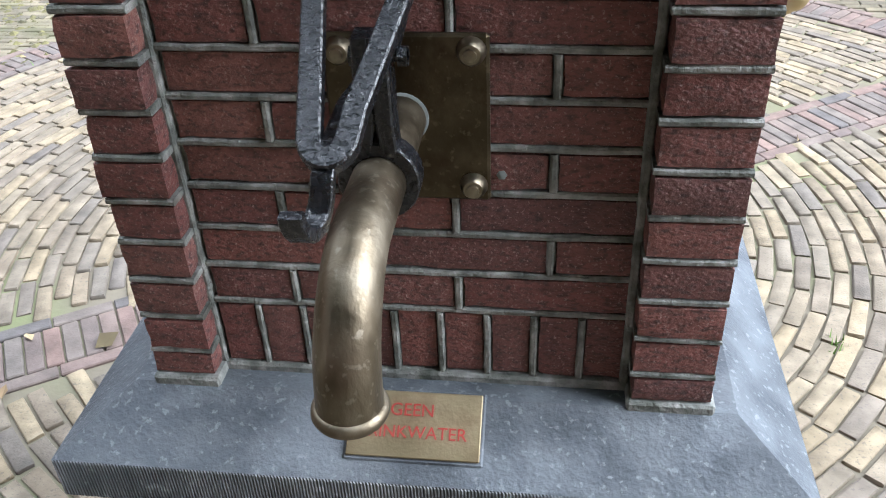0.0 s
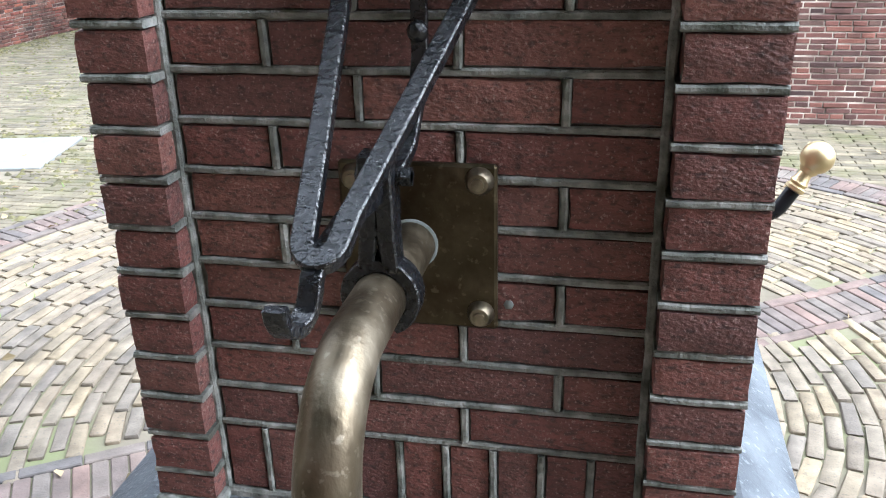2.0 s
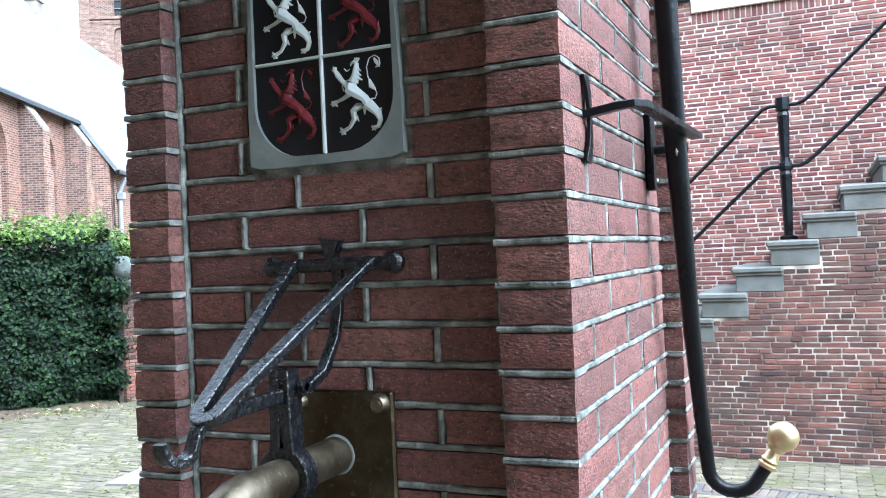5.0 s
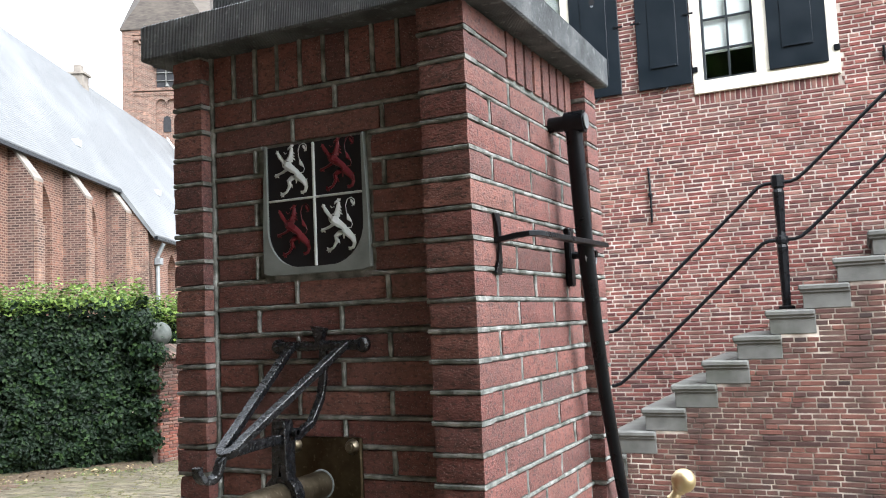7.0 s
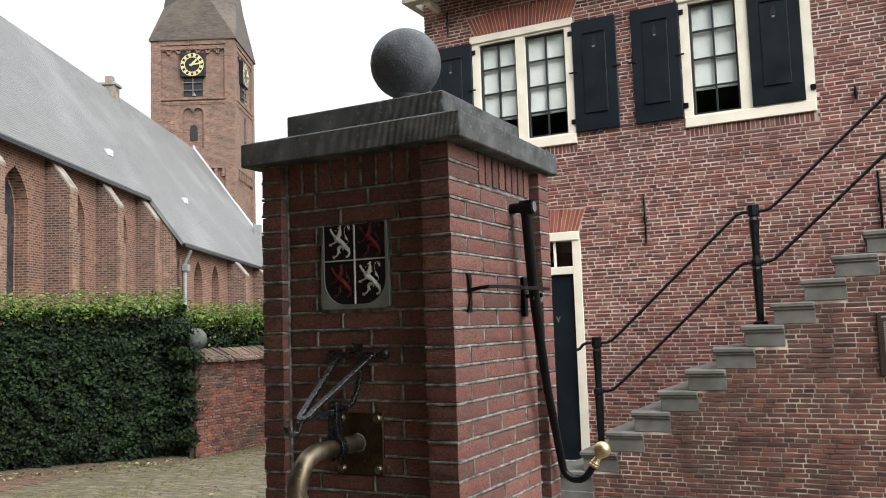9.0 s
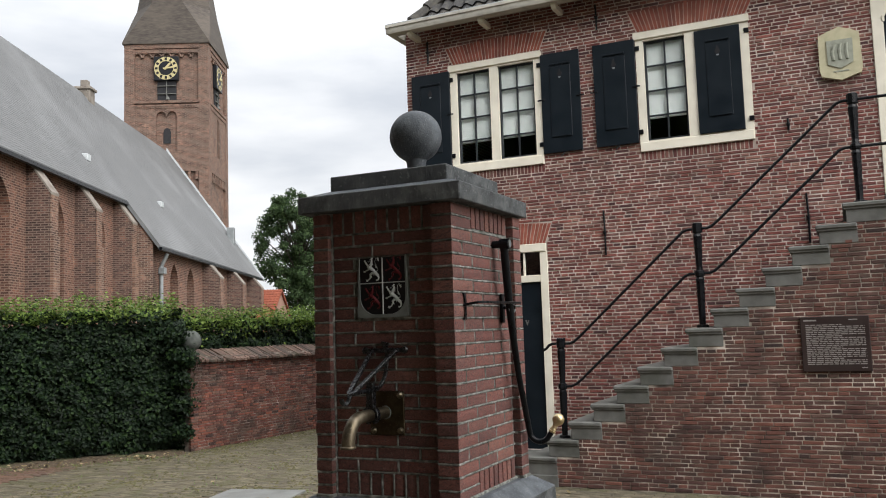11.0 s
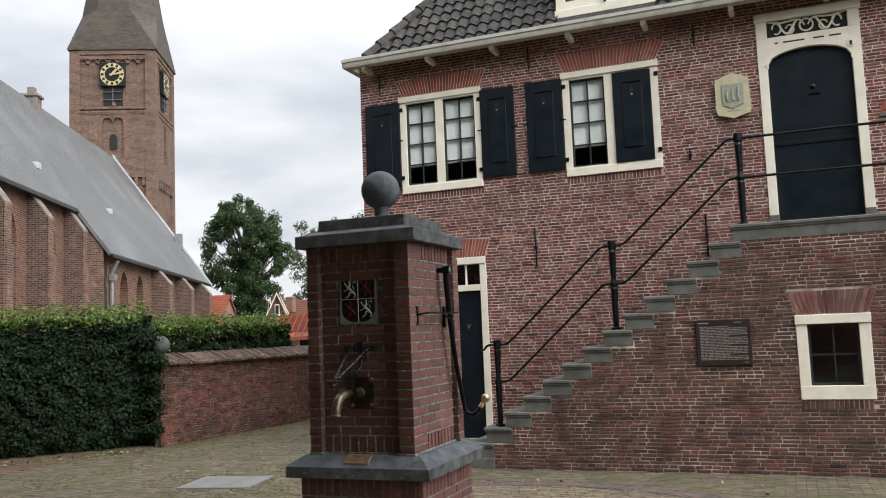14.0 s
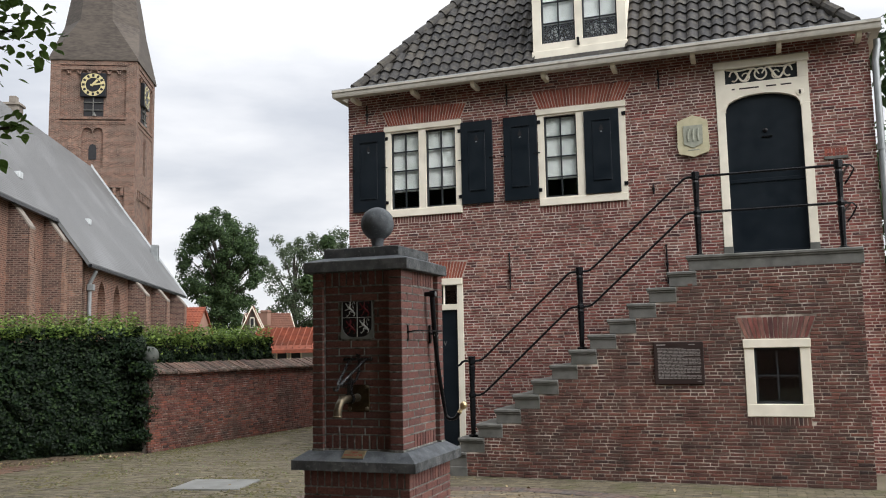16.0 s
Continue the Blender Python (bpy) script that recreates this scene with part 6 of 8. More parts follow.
# hip and ridge tiles
for x0, sx in ((RX0, 1), (RX1, -1)):
    n = 22
    hp = Solid()
    for i in range(n):
        u0, u1 = i / n * k_r, (i + 1.12) / n * k_r
        hp.tube([(x0 + sx * u0, EY + u0, EZ + u0 * TAN + 0.045), (x0 + sx * u1, EY + u1, EZ + u1 * TAN + 0.03)], [0.095, 0.078], 10)
    hall_part("hip_tiles", hp, M_PANTILE_J, roof, "rounded black hip tiles", True, "stuff")

# gutter, soffit and corbels
gt = Solid()
gt.prism([(EY - 0.175, EZ - 0.115), (EY - 0.03, EZ - 0.115), (EY - 0.03, EZ + 0.0), (EY - 0.205, EZ + 0.0), (EY - 0.205, EZ - 0.035), (EY - 0.19, EZ - 0.045), (EY - 0.185, EZ - 0.085)], GX0, GX1, "x")
gt.box(GX0, HX0 - 0.01, EY - 0.03, RY1, EZ - 0.115, EZ + 0.0)
gt.box(HX1 + 0.01, GX1, EY - 0.03, RY1, EZ - 0.115, EZ + 0.0)
gut = hall_part("gutter", gt, M_GUTTER, None, "weathered off-white moulded wooden gutter")
hall_part("gutter_lining", Solid().box(GX0, GX1, EY - 0.203, EY - 0.10, EZ - 0.004, EZ + 0.012), M_LEAD, gut)
for x in (-3.45, -2.40, -1.39, -0.27, 0.77, 1.90, 3.05, 4.05):
    cb = Solid().prism([(EY - 0.12, EZ - 0.116), (HW, EZ - 0.116), (HW, EZ - 0.185), (EY - 0.08, EZ - 0.185), (EY - 0.12, EZ - 0.15)][::-1], x - 0.032, x + 0.032, "x")
    hall_part("corbel", cb, M_WHITE, gut)
dp = Solid().tube([(HX1 + 0.10, HW - 0.02, EZ - 0.16), (HX1 + 0.10, HW - 0.02, 5.72), (HX1 + 0.06, HW - 0.05, 5.5), (HX1 + 0.05, HW - 0.05, 0.6), (HX1 + 0.05, HW - 0.05, G)], 0.045, 14)
dpo = hall_part("downpipe", dp, M_ZINC, None, "grey zinc downpipe at the wall's corner", True)
hall_part("pipe_bracket", Solid().tube([(HX1 + 0.052, HW - 0.05, 4.28), (HX1 + 0.052, HW - 0.05, 4.36)], 0.054, 14), M_ZINC, dpo)

# dormer
z0, z1 = 6.02, 7.75
dcol = (DX0, DX0 + 0.13, 0.19, 0.30, DX1 - 0.13, DX1)
dm = cell_wall(dcol, (z0, z0 + 0.38, z1, z1 + 0.15), lambda x, z: not (z0 + 0.38 < z < z1 and (dcol[1] < x < dcol[2] or dcol[3] < x < dcol[4])), HW - 0.02, HW + 0.12)
dorm = hall_part("dormer", dm, M_WHITE, None, "white dormer with two dark sash windows")
hall_part("dormer_sill", Solid().box(DX0 - 0.02, DX1 + 0.02, HW - 0.036, HW - 0.018, z0, z0 + 0.265, 0.005), M_WHITE, dorm)
for x in (DX0 + 0.02, DX1 - 0.06):
    hall_part("dormer_cheek", Solid().box(x, x + 0.04, HW + 0.122, 8.9, z0, z1 + 0.1), M_WHITE, dorm)
hall_part("dormer_roof", Solid().box(DX0 - 0.12, DX1 + 0.12, HW - 0.16, 9.1, z1 + 0.15, z1 + 0.24, 0.01), M_LEAD, dorm)
hall_part("dormer_back", Solid().box(DX0 + 0.06, DX1 - 0.06, HW + 0.6, HW + 0.65, z0, z1), M_UNLIT, dorm)
for a, b in ((DX0 + 0.13, 0.19), (0.30, DX1 - 0.13)):
    sash(dorm, a, b, z0 + 0.38, z1, HW + 0.03, 2, 4)
    curtain(dorm, a + 0.004, b - 0.004, z0 + 0.72, z1 - 0.01, HW + 0.085)
    lace(dorm, a + 0.05, b - 0.05, z0 + 0.44, z0 + 0.66, HW + 0.085)
hall_part("flag_holder", Solid().tube([(0.24, HW - 0.04, z0 + 0.28), (0.235, HW - 0.055, z0 + 0.40)], 0.02, 8), M_IRON, dorm)

# ---- garden wall with its hedges ----
GW0, GW1 = Vector((-7.52, 7.42, 0)), Vector((-6.75, 17.0, 0))
gdir = (GW1 - GW0).normalized()
gnor = Vector((gdir.y, -gdir.x, 0))
g_ang = math.atan2(gdir.y, gdir.x)
gm = Matrix.Translation((GW0.x, GW0.y, 0)) @ Matrix.Rotation(g_ang, 4, "Z")   # x along the wall, -y towards the square
glen = (GW1 - GW0).length
gw = part("garden_wall", Solid().box(-0.186, glen, 0.0125, 0.34, G - 0.1, 1.44, 0, gm), M_GW_MORTAR, None, "old red-brown brick garden wall with sloped tile coping")
tagged(gw, category="wall")
rng = random.Random(13)
gb = Solid()
z, k = G + 0.005, 0
while z < 1.40:
    x = -0.19 - 0.1 * (k % 2)
    while x < glen:
        ln = rng.choice((0.155, 0.155, 0.08, 0.16))
        a, b = max(x, -0.19), min(x + ln - rng.uniform(0.006, 0.014), glen)
        if b - a > 0.02:
            d = rng.uniform(-0.006, 0.003) + 0.008 * noise.noise(Vector((x * 0.5, z * 0.9, 1.7)))
            gb.box(a, b, 0.003 + d, 0.06, z + rng.uniform(-0.003, 0.003), z + rng.uniform(0.033, 0.038), 0.004, gm)
        x += ln
    z += 0.044
    k += 1
part("brickwork", gb, M_GWALL, gw, kind="stuff")
cp = Solid()
x = -0.04
while x < glen:
    cp.prism([(-0.085, 1.385), (0.30, 1.545), (0.30, 1.585), (-0.085, 1.42)], x, x + rng.uniform(0.058, 0.064), "x", gm @ Matrix.Translation((0, rng.uniform(-0.015, 0.015), rng.uniform(-0.010, 0.010))))
    x += 0.068
part("coping_tiles", cp, material("weathered_coping", [(0.085, 0.056, 0.045), (0.15, 0.098, 0.077), (0.11, 0.072, 0.058), (0.062, 0.046, 0.039)], rough=0.9, rand="island", scale=14, bump=0.6, stain=(0.05, 0.05, 0.035), stain_amt=0.6, stain_scale=4), gw, "weathered sloped coping tiles", kind="stuff")
part("coping_bed", Solid().box(0, glen, 0.0, 0.35, 1.40, 1.47, 0, gm), M_GW_MORTAR, gw)
pier = Solid().box(-0.23, 0.02, 0.03, 0.26, 1.43, 1.50, 0.01, gm)
part("wall_pier", pier, M_GWALL, gw, "brick pier overgrown by the hedge")
pball = Solid()
pball.lathe([(0.10, 0.0), (0.10, 0.05), (0.06, 0.07)] + [(0.165 * math.cos(radians(a)), 0.225 + 0.165 * math.sin(radians(a))) for a in range(-68, 90, 9)] + [(0.001, 0.39)], (0, 0, 1.50), 26, gm @ Matrix.Translation((-0.10, 0.10, 0)))
tagged(part("stone_ball", pball, M_BALL, None, smooth=True), "weathered grey stone ball on the garden wall's pier", "finial")


def leaf_patch(solid, rng, p, nrm, size):
    """One folded leaf, at p, turned about the normal."""
    t = Vector((rng.uniform(-1, 1), rng.uniform(-1, 1), rng.uniform(-1.3, 0.5)))
    t = (t - nrm * t.dot(nrm) * 0.7).normalized()
    s = t.cross(nrm + Vector((rng.uniform(-0.7, 0.7), rng.uniform(-0.7, 0.7), rng.uniform(-0.7, 0.7)))).normalized()
    up = s.cross(t)
    a, b = size, size * 0.34
    solid.add([p - t * a * 0.5, p + s * b - t * a * 0.05 + up * b * 0.3, p + t * a * 0.5, p - s * b - t * a * 0.05 + up * b * 0.3],
              [(0, 1, 2), (0, 2, 3)])


def hedge(name, a, b, depth, z0, z1, count, label, seed, size=0.064, end=True, tufts=(), young=0.0, top=0.2):
    """A clipped hedge from a to b (its front foot), growing back by depth; an uneven coat of leaves over a near-black
    filler for the shaded inside.
    """
    rng = random.Random(seed)
    a, b = Vector((*a, 0)), Vector((*b, 0))
    d = (b - a).normalized()
    nrm = Vector((d.y, -d.x, 0))
    ln = (b - a).length
    ob = thing(name, label, "hedge", (a.x, a.y, G))
    inv = Matrix.Translation((-a.x, -a.y, -G))
    m = Matrix.Translation(a) @ Matrix.Rotation(math.atan2(d.y, d.x), 4, "Z")
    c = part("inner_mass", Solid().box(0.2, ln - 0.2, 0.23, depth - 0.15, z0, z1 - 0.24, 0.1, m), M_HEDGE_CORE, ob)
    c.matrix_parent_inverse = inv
    s, shoots = Solid(), Solid()

    def bulge(u, w):
        return 0.05 * noise.noise(Vector((u * 1.5 + seed, w * 1.5, 0.3))) + 0.13 * noise.noise(Vector((u * 4.6, w * 4.6, seed)))
    h = z1 - z0
    area_f, area_t = ln * h, ln * depth
    for i in range(count):
        q = rng.random() * (area_f + area_t * 0.7 + (depth * h if end else 0))
        u = rng.uniform(0, ln)
        if q < area_f:
            w = rng.uniform(0, h)
            low = max(0, 0.25 - w) * 0.5
            p = a + d * u - nrm * (0.10 + low - bulge(u, w) - rng.uniform(-0.13, 0.05)) + Vector((0, 0, z0 + w))
            # face leaves take the shade-darkened colour, the top band pale young growth
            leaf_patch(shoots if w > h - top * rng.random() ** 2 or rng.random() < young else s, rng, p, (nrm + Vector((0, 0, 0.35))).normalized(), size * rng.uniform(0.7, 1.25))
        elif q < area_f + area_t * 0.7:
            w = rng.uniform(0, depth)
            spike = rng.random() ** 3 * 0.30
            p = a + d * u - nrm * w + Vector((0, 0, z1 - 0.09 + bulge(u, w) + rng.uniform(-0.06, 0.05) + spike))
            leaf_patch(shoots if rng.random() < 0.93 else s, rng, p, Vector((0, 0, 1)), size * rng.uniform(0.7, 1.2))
        else:
            w, t = rng.uniform(0, h), rng.uniform(0, depth)
            p = b + d * (-0.06 + bulge(t, w) + rng.uniform(-0.07, 0.05)) - nrm * t + Vector((0, 0, z0 + w))
            leaf_patch(s, rng, p, (d + Vector((0, 0, 0.35))).normalized(), size * rng.uniform(0.7, 1.25))
    for p, r, c in tufts:
        for i in range(c):
            v = Vector((rng.gauss(0, 1), rng.gauss(0, 1), rng.gauss(0, 0.9)))
            leaf_patch(s, rng, Vector(p) + v * r * 0.5, (v + nrm * 1.5).normalized(), size * rng.uniform(0.7, 1.25))
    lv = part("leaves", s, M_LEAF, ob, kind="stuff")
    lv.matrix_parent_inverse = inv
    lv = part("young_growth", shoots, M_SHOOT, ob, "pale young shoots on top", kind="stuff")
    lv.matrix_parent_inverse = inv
    return ob


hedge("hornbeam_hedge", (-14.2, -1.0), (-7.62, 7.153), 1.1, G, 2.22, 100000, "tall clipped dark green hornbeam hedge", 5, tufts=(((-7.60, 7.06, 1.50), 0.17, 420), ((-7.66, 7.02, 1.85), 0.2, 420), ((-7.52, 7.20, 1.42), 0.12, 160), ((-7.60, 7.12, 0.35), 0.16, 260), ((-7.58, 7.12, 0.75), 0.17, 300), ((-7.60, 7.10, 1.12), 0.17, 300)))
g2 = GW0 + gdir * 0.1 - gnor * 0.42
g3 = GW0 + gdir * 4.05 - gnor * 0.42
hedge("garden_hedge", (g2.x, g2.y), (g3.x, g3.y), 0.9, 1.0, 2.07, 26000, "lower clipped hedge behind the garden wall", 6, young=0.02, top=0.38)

# hatch in the square
hm = Matrix.Translation((-4.26, 4.52, G)) @ Matrix.Rotation(radians(12), 4, "Z")
tagged(part("concrete_hatch", Solid().box(-0.46, 0.46, -0.40, 0.40, -0.05, 0.012, 0.006, hm), M_HATCH, None), "pale concrete hatch set in the paving", "hatch", kind="structure")

# ---- church ----
AX = Vector((-0.451, 0.893, 0)).normalized()      # from choir to tower
EX = Vector((AX.y, -AX.x, 0))                       # towards the square
R0 = Vector((-43.4, 44.7, 0))                       # the ridge's end at the tower
cm = Matrix(((AX.x, -EX.x, 0, R0.x), (AX.y, -EX.y, 0, R0.y), (0, 0, 1, 0), (0, 0, 0, 1)))   # x towards the tower, -y towards the square
church = thing("church", "old brick village church with slate roof, buttresses and lancet windows", "church", (R0.x, R0.y, G))
ch_inv = Matrix.Translation((-R0.x, -R0.y, -G))


def ch_part(name, body, mat, parent=None, label="", smooth=False, kind=""):
    ob = part(name, body, mat, parent or church, label, smooth, kind)
    if parent is None:
        ob.matrix_parent_inverse = ch_inv
    return ob


RZ, SL = 15.65, 1.39
NB, CB = 6.6, 5.1          # half widths of nave and choir
NL, CL = 24.2, 58.0        # the nave's near end, the choir's near end
NE, CE = RZ - NB * SL, RZ - CB * SL
t = 0.35
slate = None
for s in (-1, 1):
    for hw_, he, x0, x1 in ((NB, NE, -NL - 0.2, 0.05), (CB, CE, -CL, -NL - 0.2)):
        prof = [(0.0, RZ), (s * (hw_ + t), he - t * SL), (s * (hw_ + t), he - t * SL - 0.25), (0.0, RZ - 0.4)]
        ob = ch_part("roof_slope", Solid().prism(prof, x0, x1, "x", cm), M_SLATE, None, "steep pale grey slate roof slope")
        slate = slate or ob
# courses of slates as thin steps
crs = Solid()
for i in range(1, 84):
    w = i * (NB + 0.35) / 84
    ln = NL + 0.2 if w > CB + 0.35 else CL
    crs.box(-ln, 0.05, -w - 0.004, -w + 0.004, RZ - w * SL - 0.02, RZ - w * SL + 0.0045, 0, cm)
ch_part("slate_coursing", crs, M_SLATE, slate, kind="stuff")
ch_part("verge_board", Solid().prism([(0, RZ + 0.22), (-NB - 0.45, NE - 0.35 * SL), (-NB - 0.45, NE - 0.35 * SL - 0.3), (0, RZ - 0.2)], 0.05, 0.3, "x", cm), M_LEAD, slate, "pale verge along the gable")
for x, w in ((-17.5, 4.9), (-26.0, 4.3)):
    ch_part("roof_hatch", Solid().box(x - 0.22, x + 0.22, -w - 0.1, -w + 0.18, RZ - w * SL - 0.1, RZ - w * SL + 0.2, 0.02, cm), M_LEAD, slate, "small lead roof hatch")
chm = Solid().box(-15.7, -14.9, -0.4, 0.4, RZ - 0.8, RZ + 0.35, 0.03, cm)
chm.box(-15.8, -14.8, -0.5, 0.5, RZ + 0.2, RZ + 0.35, 0.02, cm)
chm.box(-15.5, -15.1, -0.2, 0.2, RZ + 0.35, RZ + 0.8, 0.03, cm)
ch_part("chimney", chm, M_CH_TRIM, None, "small weathered ridge chimney")
pcw = Solid().box(-1.7, -1.2, -5.3, -4.8, RZ - 5.3 * SL, RZ - 4.6 * SL + 0.3, 0.03, cm)
ch_part("roof_turret", pcw, M_ZINC, None, "small grey lead roof turret")
# walls
for q in ((-NL, -0.1, -NB + 0.48, -NB + 0.8, G - 0.5, NE - 0.1), (-NL, -0.1, NB - 0.8, NB, G - 0.5, NE - 0.1), (-CL, -NL, -CB + 0.48, -CB + 0.8, G - 0.5, CE - 0.1), (-CL, -NL, CB - 0.8, CB, G - 0.5, CE - 0.1)):
    ch_part("long_wall", Solid().box(*q, 0, cm), M_CH_WALL, None, "red-brown church wall")
ch_part("gable_wall", Solid().prism([(-NB, G - 0.5), (NB, G - 0.5), (NB, NE - 0.1), (0, RZ - 0.2), (-NB, NE - 0.1)], -0.6, 0.0, "x", cm), M_TOWER, None, "brick gable wall")
for s in (-1, 1):
    ch_part("shoulder_wall", Solid().prism([(s * NB, G - 0.5), (s * CB, G - 0.5), (s * CB, CE - 0.35), (s * NB, NE - 0.3)], -NL - 0.1, -NL + 0.5, "x", cm), M_TOWER)
ev = Solid().box(-NL - 0.2, 0.05, -NB - 0.46, -NB - 0.30, NE - 0.35 * SL - 0.24, NE - 0.35 * SL - 0.10, 0, cm)
ev.box(-CL, -NL - 0.2, -CB - 0.46, -CB - 0.30, CE - 0.35 * SL - 0.24, CE - 0.35 * SL - 0.10, 0, cm)
ch_part("eaves_gutter", ev, M_IRON, slate, "dark gutter along the eaves")


def lancet(x, y, w, z0, z1, out):
    """A pointed recess with a window: a proud brick surround set over dark glass, at wall face y."""
    pts = [(x - w, z0), (x + w, z0), (x + w, z1 - 1.5 * w)]
    pts += [(x + w - 2 * w * (1 - math.cos(radians(a))), z1 - 1.5 * w + 1.73 * w * math.sin(radians(a))) for a in (15, 30, 45, 60)]
    pts += [(2 * x - u, v) for u, v in reversed(pts[2:-1])]
    return pts


def church_window(x, y, w, z0, z1):
    """The bricked niche at the back of an opening, with a narrower leaded window in it."""
    back = Solid().prism(lancet(x, y, w * 1.1, z0 - 0.1, z1 + 0.15, 0), y + 0.42, y + 0.47, "y", cm)
    ob = ch_part("lancet_window", back, M_CH_ORANGE, None, "pointed church window in a deep brick niche")
    gl = Solid().prism(lancet(x, y, w * 0.82, z0 + 0.5, z1 - 0.2, 0), y + 0.39, y + 0.425, "y", cm)
    ch_part("leaded_glass", gl, M_CH_GLASS, ob)


def long_front(x0, x1, y, z0, z1, wins):
    """The outer skin of a long wall, 0.4 thick, with pointed openings (x, half width, sill, apex)."""
    s = Solid()
    at = x0
    for x, w, a, b in sorted(wins):
        s.box(at, x - w, y, y + 0.4, z0, z1, 0, cm)
        s.box(x - w, x + w, y, y + 0.4, z0, a, 0, cm)
        pts = lancet(x, y, w, a, b, 0)[2:]          # right springing, over the apex, left springing
        pts = sorted(pts + [(x - w, b - 1.5 * w)])
        for (u0, v0), (u1, v1) in zip(pts, pts[1:]):
            if u1 - u0 > 1e-4:
                s.prism([(u0, v0), (u1, v1), (u1, z1), (u0, z1)], y, y + 0.4, "y", cm)
        at = x + w
    s.box(at, x1, y, y + 0.4, z0, z1, 0, cm)
    return s.weld()


def buttress(x, y, w, z_top, d):
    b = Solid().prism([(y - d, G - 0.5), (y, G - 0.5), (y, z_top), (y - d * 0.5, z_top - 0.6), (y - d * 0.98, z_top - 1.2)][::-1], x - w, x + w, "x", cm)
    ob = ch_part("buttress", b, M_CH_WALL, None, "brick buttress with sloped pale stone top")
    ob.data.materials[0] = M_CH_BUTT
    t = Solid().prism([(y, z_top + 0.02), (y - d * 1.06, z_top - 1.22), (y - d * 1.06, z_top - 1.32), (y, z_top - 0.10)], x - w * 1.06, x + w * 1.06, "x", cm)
    # front sheet in a paler brick mix than the buttress body
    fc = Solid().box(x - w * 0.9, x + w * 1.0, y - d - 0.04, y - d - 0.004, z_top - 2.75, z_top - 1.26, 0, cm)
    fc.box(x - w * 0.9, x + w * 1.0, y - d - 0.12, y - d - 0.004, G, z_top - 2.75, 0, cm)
    ch_part("buttress_face", fc.weld(), M_CH_FACE, ob, "paler brick front face")
    ch_part("buttress_coping", t, M_CH_TRIM, ob, "pale stone coping")


for x in (-20.95, -18.0, -12.4, -6.4, -0.9):
    church_window(x, -NB, 0.68, 1.6, 5.4)
ch_part("long_wall", long_front(-NL, -0.1, -NB, G - 0.5, NE - 0.1, [(x, 0.68, 1.6, 5.4) for x in (-20.95, -18.0, -12.4, -6.4, -0.9)]), M_CH_WALL, None, "red-brown church wall with pointed openings")
for x in (-15.2, -9.3, -3.2):
    buttress(x, -NB, 0.4, NE - 0.2, 0.95)
for x in (-35.40, -31.10, -26.90, -39.6):
    church_window(x, -CB, 0.90, 1.8, 7.35)
ch_part("long_wall", long_front(-CL, -NL, -CB, G - 0.5, CE - 0.1, [(x, 0.90, 1.8, 7.35) for x in (-35.40, -31.10, -26.90, -39.6)]), M_CH_WALL, None, "red-brown church wall with pointed openings")
for x in (-24.75, -28.95, -33.1, -37.9, -42.2):
    buttress(x, -CB, 0.3, CE - 0.35, 0.82)
rp = Solid().tube([cm @ Vector((-NL + 0.8, -NB - 0.4, NE - 0.8)), cm @ Vector((-NL + 0.8, -NB - 0.12, NE - 1.4)), cm @ Vector((-NL + 0.8, -NB - 0.12, 0))], 0.09, 8)
rp.box(-NL + 0.62, -NL + 0.98, -NB - 0.32, -NB - 0.03, NE - 1.75, NE - 1.45, 0.02, cm)
ch_part("rain_pipe", rp, M_ZINC, None, "grey zinc rain pipe with hopper")

# ---- tower ----
TS = 3.14
T_EAVE = 23.85
tower = thing("church_tower", "square brick church tower with clocks and a slate spire", "church tower", (R0.x + AX.x * 3.2, R0.y + AX.y * 3.2, G))
tm = Matrix.Translation(tower.location.xy.to_3d()) @ Matrix(((AX.x, -EX.x, 0, 0), (AX.y, -EX.y, 0, 0), (0, 0, 1, 0), (0, 0, 0, 1)))
tw_inv = Matrix.Translation(-tower.location)


def tw_part(name, body, mat, parent=None, label="", smooth=False, kind=""):
    ob = part(name, body, mat, parent or tower, label, smooth, kind)
    if parent is None:
        ob.matrix_parent_inverse = tw_inv
    return ob


